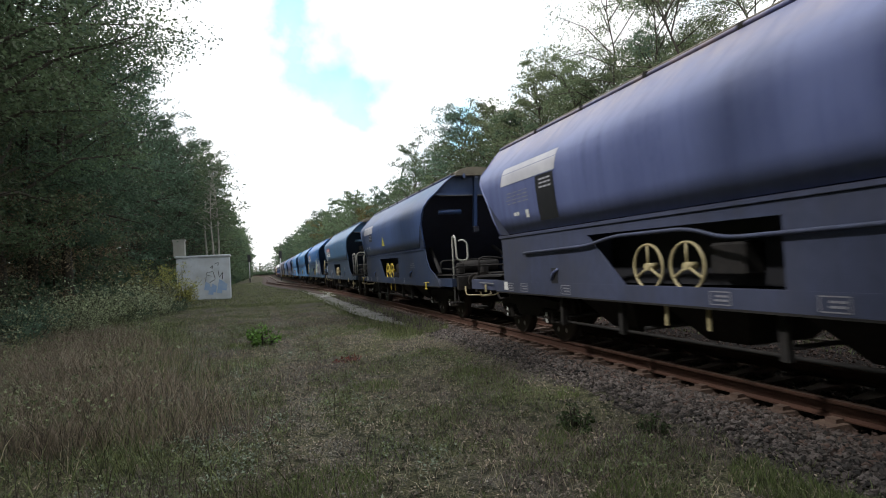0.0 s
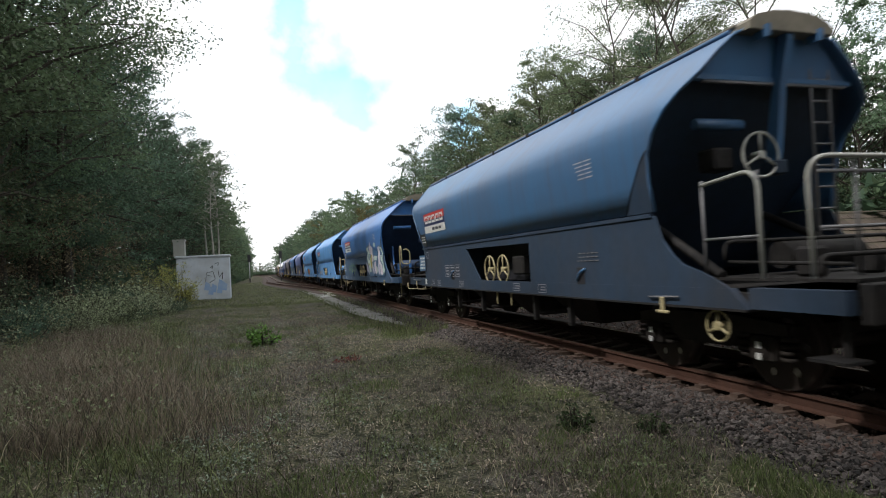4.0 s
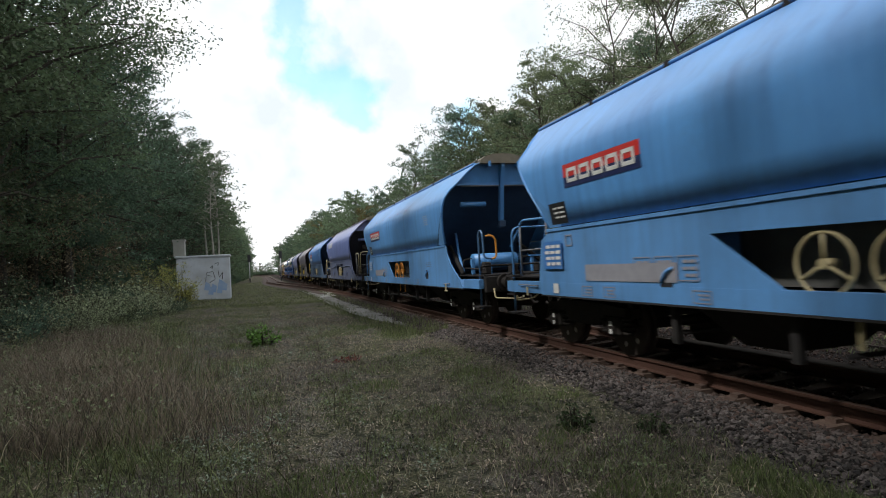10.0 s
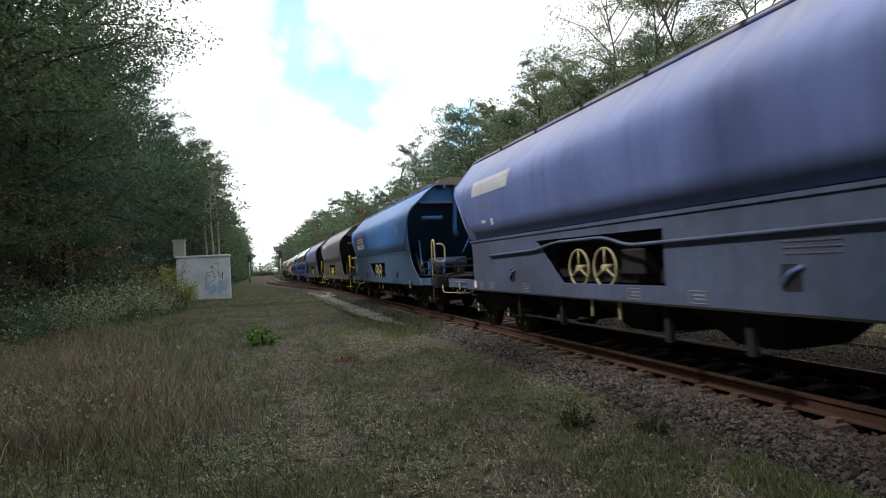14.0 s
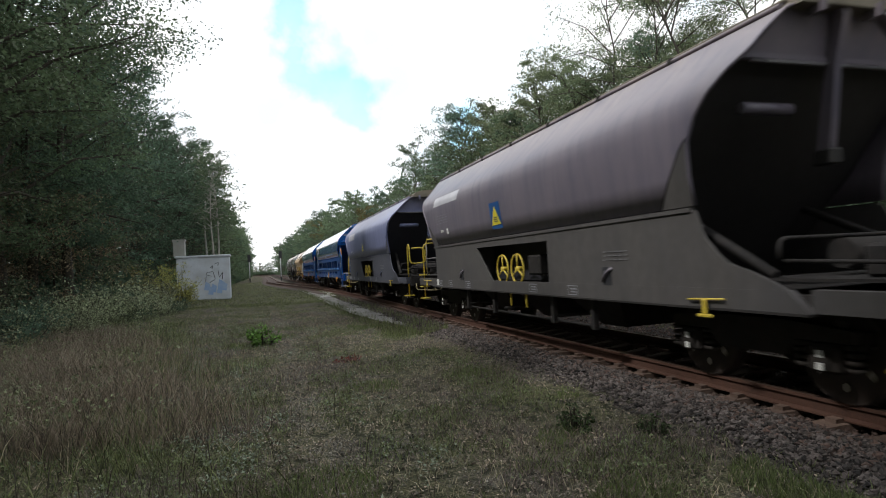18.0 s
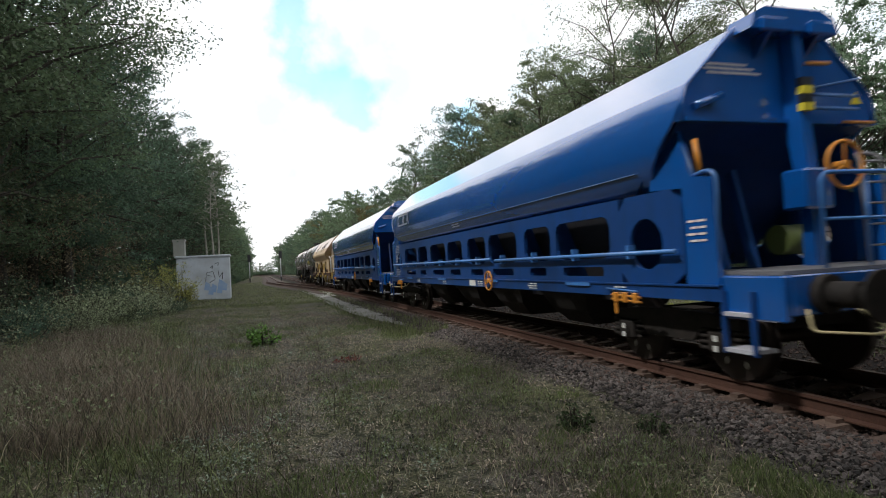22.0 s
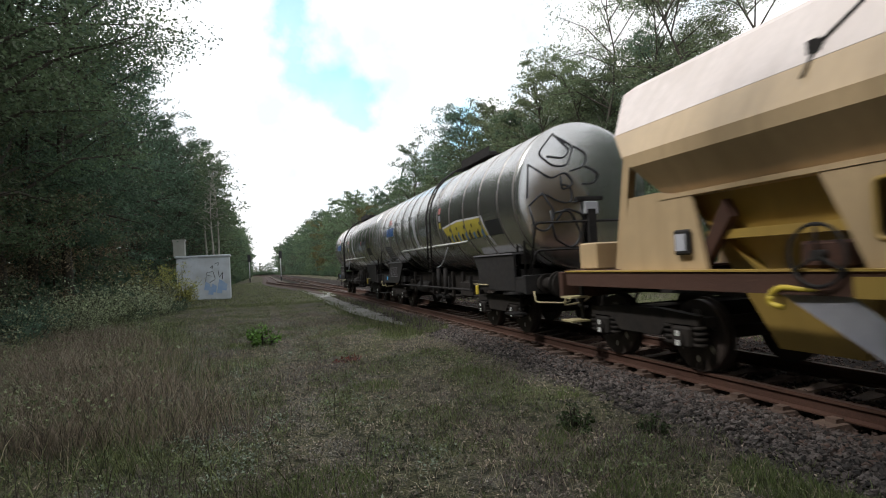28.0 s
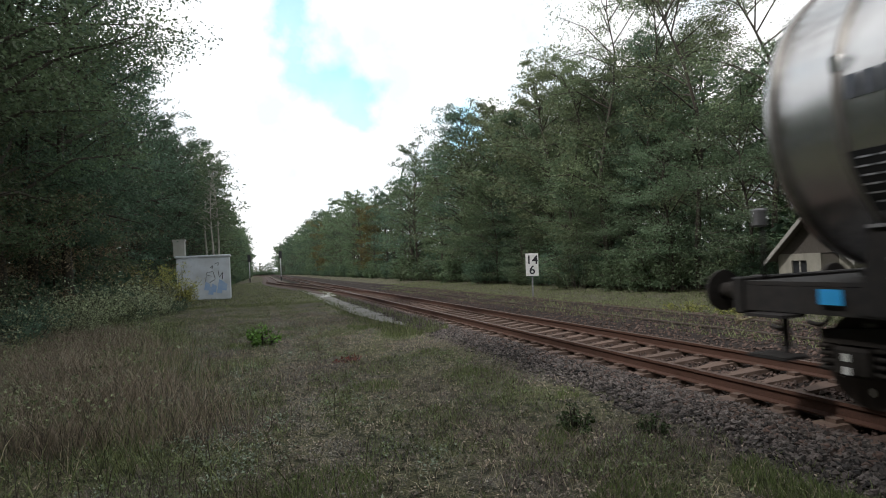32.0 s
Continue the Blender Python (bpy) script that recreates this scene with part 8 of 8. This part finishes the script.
def km_sign():
    """White kilometre board on a thin post."""
    top = tagged(new("kilometre_sign"), "white kilometre board with black figures on a grey post", "sign")
    block(top, "post", M_GREYRAIL, -0.035, 0.035, -0.03, 0.03, 0, 2.15)
    block(top, "board", M_WHITE, -0.30, 0.30, -0.055, -0.035, 1.15, 2.22, bevel=0.008)
    for body, z in (("14", 1.72), ("6", 1.24)):
        cu = bpy.data.curves.new("figure", "FONT")
        cu.body, cu.size, cu.align_x, cu.extrude = body, 0.58, "CENTER", 0.004
        cu.offset = 0.008
        ob = new("figure", cu)
        dg = bpy.context.evaluated_depsgraph_get()
        me = bpy.data.meshes.new_from_object(ob.evaluated_get(dg))
        bpy.data.objects.remove(ob)
        fig = new("figure", me)
        me.materials.clear()
        me.materials.append(M_BLACK)
        fig.parent = top
        fig.matrix_basis = pose(0, -0.062, z, 90)
    return top


SIGN = km_sign()
SIGN.matrix_basis = pose(12.24, 25.5, -0.42, 0, 1.5, -24)


def signal(x, y, high):
    top = tagged(new("signal"), "tall grey signal mast with a black signal head", "railway signal", group="signals")
    bm = bmesh.new()
    rod(bm, (0, 0, 0), (0, 0, high), 0.09, 10)
    part("mast", bm, M_PALEPANEL, top)
    block(top, "mast_foot", M_BLACK, -0.12, 0.12, -0.12, 0.12, 0, 0.9)
    block(top, "signal_head", M_BLACK, -0.32, 0.32, -0.18, 0.12, high - 1.6, high, bevel=0.05)
    for z in (0.35, 0.8, 1.25):
        bm = bmesh.new()
        rod(bm, (0, -0.17, high - z), (0, -0.34, high - z), 0.12, 12, 0.13)
        part("lamp_hood", bm, M_BLACK, top)
    top.matrix_basis = pose(x, y, -0.35)


signal(3.9, 130, 6.4)
signal(-2.45, 130, 5.9)
# ---- old gabled cabin beyond the siding ----
M_STUCCO = material("weathered grey stucco", (0.25, 0.235, 0.20), 0.9, grain=(0.19, 0.18, 0.15), grain_scale=14, stain=(0.11, 0.10, 0.08), stain_scale=1.2, streak=0.5, bump=0.3)
M_DARKTIMBER = material("dark weathered timber", (0.06, 0.05, 0.042), 0.85, grain=(0.035, 0.03, 0.026), grain_scale=16, stain=(0.09, 0.08, 0.07), stretch=(1, 8, 8), bump=0.3)
M_ROOFTILE = material("mossy brown roof tile", (0.095, 0.070, 0.055), 0.9, grain=(0.05, 0.04, 0.032), grain_scale=18, stain=(0.075, 0.085, 0.04), stain_scale=2.5, bump=0.4, rand=0.3)
M_GREYWOOD = material("weathered grey timber", (0.30, 0.29, 0.27), 0.85, grain=(0.20, 0.19, 0.17), grain_scale=16, stain=(0.13, 0.12, 0.10), stretch=(1, 8, 8), bump=0.3)


def cabin():
    top = tagged(new("cabin"), "old grey stucco cabin with dark timber gable and mossy tiles", "cabin")
    eave, ridge, half, deep, t = 1.72, 2.92, 1.30, 4.0, 0.14
    # gable wall towards the line: door opening and a small window
    bm = bmesh.new()
    box(bm, 0, t, -half, -0.85, 0, eave)
    box(bm, 0, t, -0.25, 0.25, 0, eave)
    box(bm, 0, t, 0.80, half, 0, eave)
    box(bm, 0, t, 0.25, 0.80, 0, 0.85)
    box(bm, 0, t, 0.25, 0.80, 1.50, eave)
    part("gable_wall", bm, M_STUCCO, top)
    bm = bmesh.new()
    prism(bm, [(-half, eave), (half, eave), (0.0, ridge - 0.10)], "x", 0.02, t)
    part("gable_boarding", bm, M_DARKTIMBER, top, "dark weathered timber boarding")
    bm = bmesh.new()
    box(bm, deep - t, deep, -half, half, 0, eave)
    prism(bm, [(-half, eave), (half, eave), (0.0, ridge - 0.10)], "x", deep - t, deep)
    part("rear_wall", bm, M_STUCCO, top)
    bm = bmesh.new()
    for a, b in ((t, 0.9), (1.5, 2.5), (3.1, deep - t)):
        box(bm, a, b, -half, -half + t, 0, eave)
    for a, b in ((0.9, 1.5), (2.5, 3.1)):
        box(bm, a, b, -half, -half + t, 0, 0.80)
        box(bm, a, b, -half, -half + t, 1.45, eave)
    part("side_wall", bm, M_STUCCO, top)
    block(top, "side_wall", M_STUCCO, t, deep - t, half - t, half, 0, eave)
    block(top, "door", M_OLDWOOD, 0.05, 0.09, -0.85, -0.25, 0, eave - 0.02, bevel=0.005)
    block(top, "window_pane", M_BLACK, 0.07, 0.08, 0.25, 0.80, 0.85, 1.50)
    block(top, "window_bar", M_GREYWOOD, 0.03, 0.07, 0.505, 0.545, 0.85, 1.50)
    for a, b in ((0.9, 1.5), (2.5, 3.1)):
        block(top, "window_pane", M_BLACK, a, b, -half + 0.06, -half + 0.07, 0.80, 1.45)
        block(top, "window_bar", M_GREYWOOD, (a + b) / 2 - 0.02, (a + b) / 2 + 0.02, -half + 0.02, -half + 0.06, 0.80, 1.45)
    # roof: boards, tiles laid in courses, bargeboards on the gable
    slope = math.atan2(ridge - eave, half)
    run_len = math.hypot(half, ridge - eave) + 0.30
    tile = bmesh.new()
    box(tile, 0.005, 0.325, -0.17, 0.17, 0.0, 0.028, bevel=0.006)
    tile_me = bpy.data.meshes.new("tile")
    tile.to_mesh(tile_me)
    tile.free()
    tile_me.materials.append(M_ROOFTILE)
    rr = random.Random(77)
    for sy in (-1, 1):
        bm = bmesh.new()
        box(bm, -0.30, deep + 0.25, 0.0, run_len, -0.05, -0.005)
        deck = part("roof", bm, M_OLDWOOD, top, "mossy tiled roof slope")
        deck.matrix_basis = Matrix.Translation((0, 0, ridge)) @ Matrix.Rotation(0 if sy > 0 else math.pi, 4, "Z") @ Matrix.Rotation(-slope, 4, "X")
        if sy < 0:
            deck.matrix_basis = Matrix.Translation((deep - 0.05, 0, 0)) @ deck.matrix_basis
        for row in range(6):
            for col in range(14):
                ob = new("tile", tile_me)
                ob.parent = deck
                ob.matrix_basis = pose(-0.30 + 0.325 * col, 0.16 + 0.285 * row, 0.012 + rr.uniform(0, 0.012), 4.5, 0, rr.uniform(-1.5, 1.5))
        bm = bmesh.new()
        prism(bm, [(0, ridge + 0.02), (0, ridge - 0.13), (sy * (half + 0.26), eave - 0.37), (sy * (half + 0.28), eave - 0.24)], "x", -0.345, -0.305)
        part("bargeboard", bm, M_GREYWOOD, top, "grey weathered bargeboard")
    bm = bmesh.new()
    rod(bm, (-0.30, 0, ridge - 0.01), (deep + 0.25, 0, ridge - 0.01), 0.07, 10)
    part("ridge_tile", bm, M_ROOFTILE, top)
    return top


CABIN = cabin()
CABIN.matrix_basis = pose(16.3, 14.0, -0.46, 0, 0, 0)
# pale concrete edging strip left of the ballast
bm = bmesh.new()
sheet(bm, [[(x0, y, -0.262), (x1, y, -0.25)] for x0, x1, y in ((4.15, 4.40, 17.0), (3.75, 4.42, 19.0), (3.40, 4.42, 23), (3.30, 4.42, 30), (3.30, 4.45, 48), (3.3, 4.5, 82))], smooth=False)
bmesh.ops.solidify(bm, geom=bm.faces[:], thickness=0.12)
tagged(part("pavement", bm, M_CONCRETE), "pale worn concrete strip beside the ballast", "pavement", kind="structure")
# white boards lying beside the points
for k in range(5):
    ob = block(None, "board", M_WHITE, -0.55, 0.55, -0.10, 0.10, 0, 0.05, bevel=0.01)
    tagged(ob, "short white-painted board lying by the track", "board", group="boards by the points")
    ob.matrix_basis = pose(4.1 + 0.2 * k, 39 + 1.9 * k, -0.23, 0, 0, 20 + 31 * k)


# ---- plants of the verge ----
FERN = shrub("small fresh green fern clump in the grass", 131, 0.45, 0.5, 0.05, 700, leaf_material("fern green", (0.130, 0.260, 0.050), hue=0.0), "fern")
plant(FERN, used, -0.06, 15.8)
TUFT = shrub("dark green herb tuft at the ballast edge", 141, 0.30, 0.36, 0.03, 800, leaf_material("herb green", (0.045, 0.070, 0.025), hue=0.0), "herb tuft")
plant(TUFT, used, 3.16, 5.7, 0, 0.75)
plant(TUFT, used, 3.76, 5.2, 80, 0.6)
GOLDBUSH = shrub("low yellow-green flowering weeds by the siding", 151, 1.1, 0.6, 0.05, 900, leaf_material("yellow weeds", (0.25, 0.26, 0.06), hue=0.0), "weeds")
plant(GOLDBUSH, used, 12.4, 15.1, 0, 0.7)
plant(GOLDBUSH, used, 12.9, 13.6, 70, 0.6)
REDWEED = shrub("small red autumn weeds in the verge", 161, 0.35, 0.15, 0.03, 260, leaf_material("red weeds", (0.20, 0.05, 0.035), hue=0.0), "weeds")
plant(REDWEED, used, 1.6, 11.8)

# ---- sleepers and ballast ----
def sleeper_mesh():
    bm = bmesh.new()
    half = 1.3
    stations = [(-half, -0.205), (-1.25, -0.185), (-0.55, -0.185), (-0.2, -0.215), (0.2, -0.215), (0.55, -0.185), (1.25, -0.185), (half, -0.205)]
    rows = []
    for x, top in stations:
        w = 0.15 if abs(x) > 0.4 else 0.11
        rows.append([(x, -w, -0.36), (x, -w + 0.03, top), (x, w - 0.03, top), (x, w, -0.36)])
    vs = sheet(bm, rows, smooth=False)
    bm.faces.new(vs[0])
    bm.faces.new(vs[-1][::-1])
    for rx in (-GAUGE / 2, GAUGE / 2):                      # rail clips
        for s in (-1, 1):
            box(bm, rx + s * 0.11 - 0.05, rx + s * 0.11 + 0.05, -0.06, 0.06, -0.19, -0.145)
    me = bpy.data.meshes.new("sleeper")
    bmesh.ops.recalc_face_normals(bm, faces=bm.faces)
    bm.to_mesh(me)
    bm.free()
    me.materials.append(M_SLEEPER)
    return me


main_bed = tagged(new("sleeper_row"), "row of weathered concrete sleepers under the rusty rails", "sleepers", kind="structure")
SLEEPER = sleeper_mesh()
for k in range(150):
    ob = new("sleeper", SLEEPER)
    ob.parent = main_bed
    ob.matrix_basis = pose(TRACK + RNG.uniform(-0.02, 0.02), -4 + 0.6 * k, RNG.uniform(-0.008, 0.004), 0, 0, RNG.uniform(-0.6, 0.6))
loop_row = tagged(new("loop_sleeper_row"), "row of pale concrete sleepers under the diverging track", "sleepers", kind="structure")
for k in range(100):
    ob = new("sleeper", SLEEPER)
    ob.parent = loop_row
    y = 50 + 0.62 * k
    ob.matrix_basis = pose(loop_x(y, 0), y, 0, 0, 0, 3.5 * math.sin(math.pi * min(1, (y - 30) / 75)))
bm = bmesh.new()
box(bm, -1.25, 1.25, -0.12, 0.12, -0.40, -0.262, bevel=0.02)
me_old = bpy.data.meshes.new("old_sleeper")
bm.to_mesh(me_old)
bm.free()
me_old.materials.append(M_OLDWOOD)
old_bed = tagged(new("old_sleeper_row"), "half-buried dark timber sleepers of the overgrown siding", "sleepers", kind="structure")
for k in range(90):
    ob = new("sleeper", me_old)
    ob.parent = old_bed
    ob.matrix_basis = pose(SIDING + RNG.uniform(-0.05, 0.05), -3 + 0.72 * k + RNG.uniform(-0.08, 0.08), RNG.uniform(-0.03, 0.02), 0, RNG.uniform(-1.5, 1.5), RNG.uniform(-3, 3))


def stones(name, label, count, area, size, mat, flat=0.8):
    """Many broken stones in one mesh."""
    r = random.Random(name)
    verts, faces = [], []
    base = [Vector(v).normalized() for v in ((1, 0.2, 0), (-1, 0.1, 0.1), (0.1, 1, 0), (0, -1, 0.2), (0.2, 0, 1), (0, 0.2, -1))]
    tri = ((0, 2, 4), (2, 1, 4), (1, 3, 4), (3, 0, 4), (2, 0, 5), (1, 2, 5), (3, 1, 5), (0, 3, 5))
    for _ in range(count):
        x, y, z = area(r)
        s = r.uniform(*size)
        rot = Euler((r.uniform(0, 6), r.uniform(0, 6), r.uniform(0, 6))).to_matrix()
        o = len(verts)
        for v in base:
            p = rot @ (v * s * r.uniform(0.65, 1.2))
            verts.append((x + p.x, y + p.y, z + p.z * flat))
        faces += [tuple(o + i for i in t) for t in tri]
    me = bpy.data.meshes.new(name)
    me.from_pydata(verts, [], faces)
    me.materials.append(mat)
    return tagged(new(name, me), label, "ballast", kind="stuff")


def ballast_spot(r):
    while True:
        y = 2.2 + 40 * r.random() ** 2.2
        x = r.uniform(4.45, 12.0)
        if x < 4.9 and r.random() > (x - 4.35) / 0.5:
            continue
        if x > 7.6 and r.random() < 0.6:
            continue
        z = ground_z(x, y) + (r.uniform(-0.005, 0.035) if 5.1 < x < 7.2 else 0.008)
        return x, y, z + r.uniform(-0.01, 0.015)


def shoulder_spot(r):
    while True:
        y = 2.2 + 34 * r.random() ** 2.0
        x = r.uniform(3.95, 5.05)
        if x < 4.6 and r.random() > (x - 3.92 + 0.35 * noise.noise((x, y * 0.8, 3.0))) / 0.7:
            continue
        return x, y, ground_z(x, y) + r.uniform(-0.01, 0.02)


stones("ballast", "loose rusty brown ballast stones between the rails", 30000, ballast_spot, (0.020, 0.046), M_STONE)
stones("ballast_shoulder", "broken grey ballast stones sloping down from the track", 22000, shoulder_spot, (0.018, 0.044), M_GREYSTONE)


def verge_spot(r):
    while True:
        y = 2.5 + 22 * r.random() ** 1.8
        x = r.gauss(0.52, 0.16) if r.random() < 0.3 else r.uniform(-1.5, 4.6)
        if abs(x - 0.52) < 0.3 or r.random() < 1.0 - patchy(x, y):
            return x, y, ground_z(x, y)


stones("gravel", "scattered small stones and a thin worn gravel path in the grass verge", 14000, verge_spot, (0.006, 0.020), M_GRAVEL)

# ---- everything that moves ----
def run(t):
    """Metres that the train has run since the clip's start."""
    return 6.60 * t + 0.0325 * t * t


def motions():
    for wagon, start in TRAIN:
        walk(wagon, [(t, pose(TRACK, start - run(t), 0)) for t in range(0, 33, 2)])
    turned = {}
    for ob, y in WHEELS:
        if y not in turned:
            steps = 480
            walk(ob, [(32 * k / steps, pose(0, y, 0.46, math.degrees(run(32 * k / steps) / 0.46))) for k in range(steps + 1)])
            turned[y] = ob
        else:
            ob.rotation_mode = "QUATERNION"
            ob.animation_data_create()
            ob.animation_data.action = turned[y].animation_data.action
            ob.animation_data.action_slot = turned[y].animation_data.action_slot


motions()
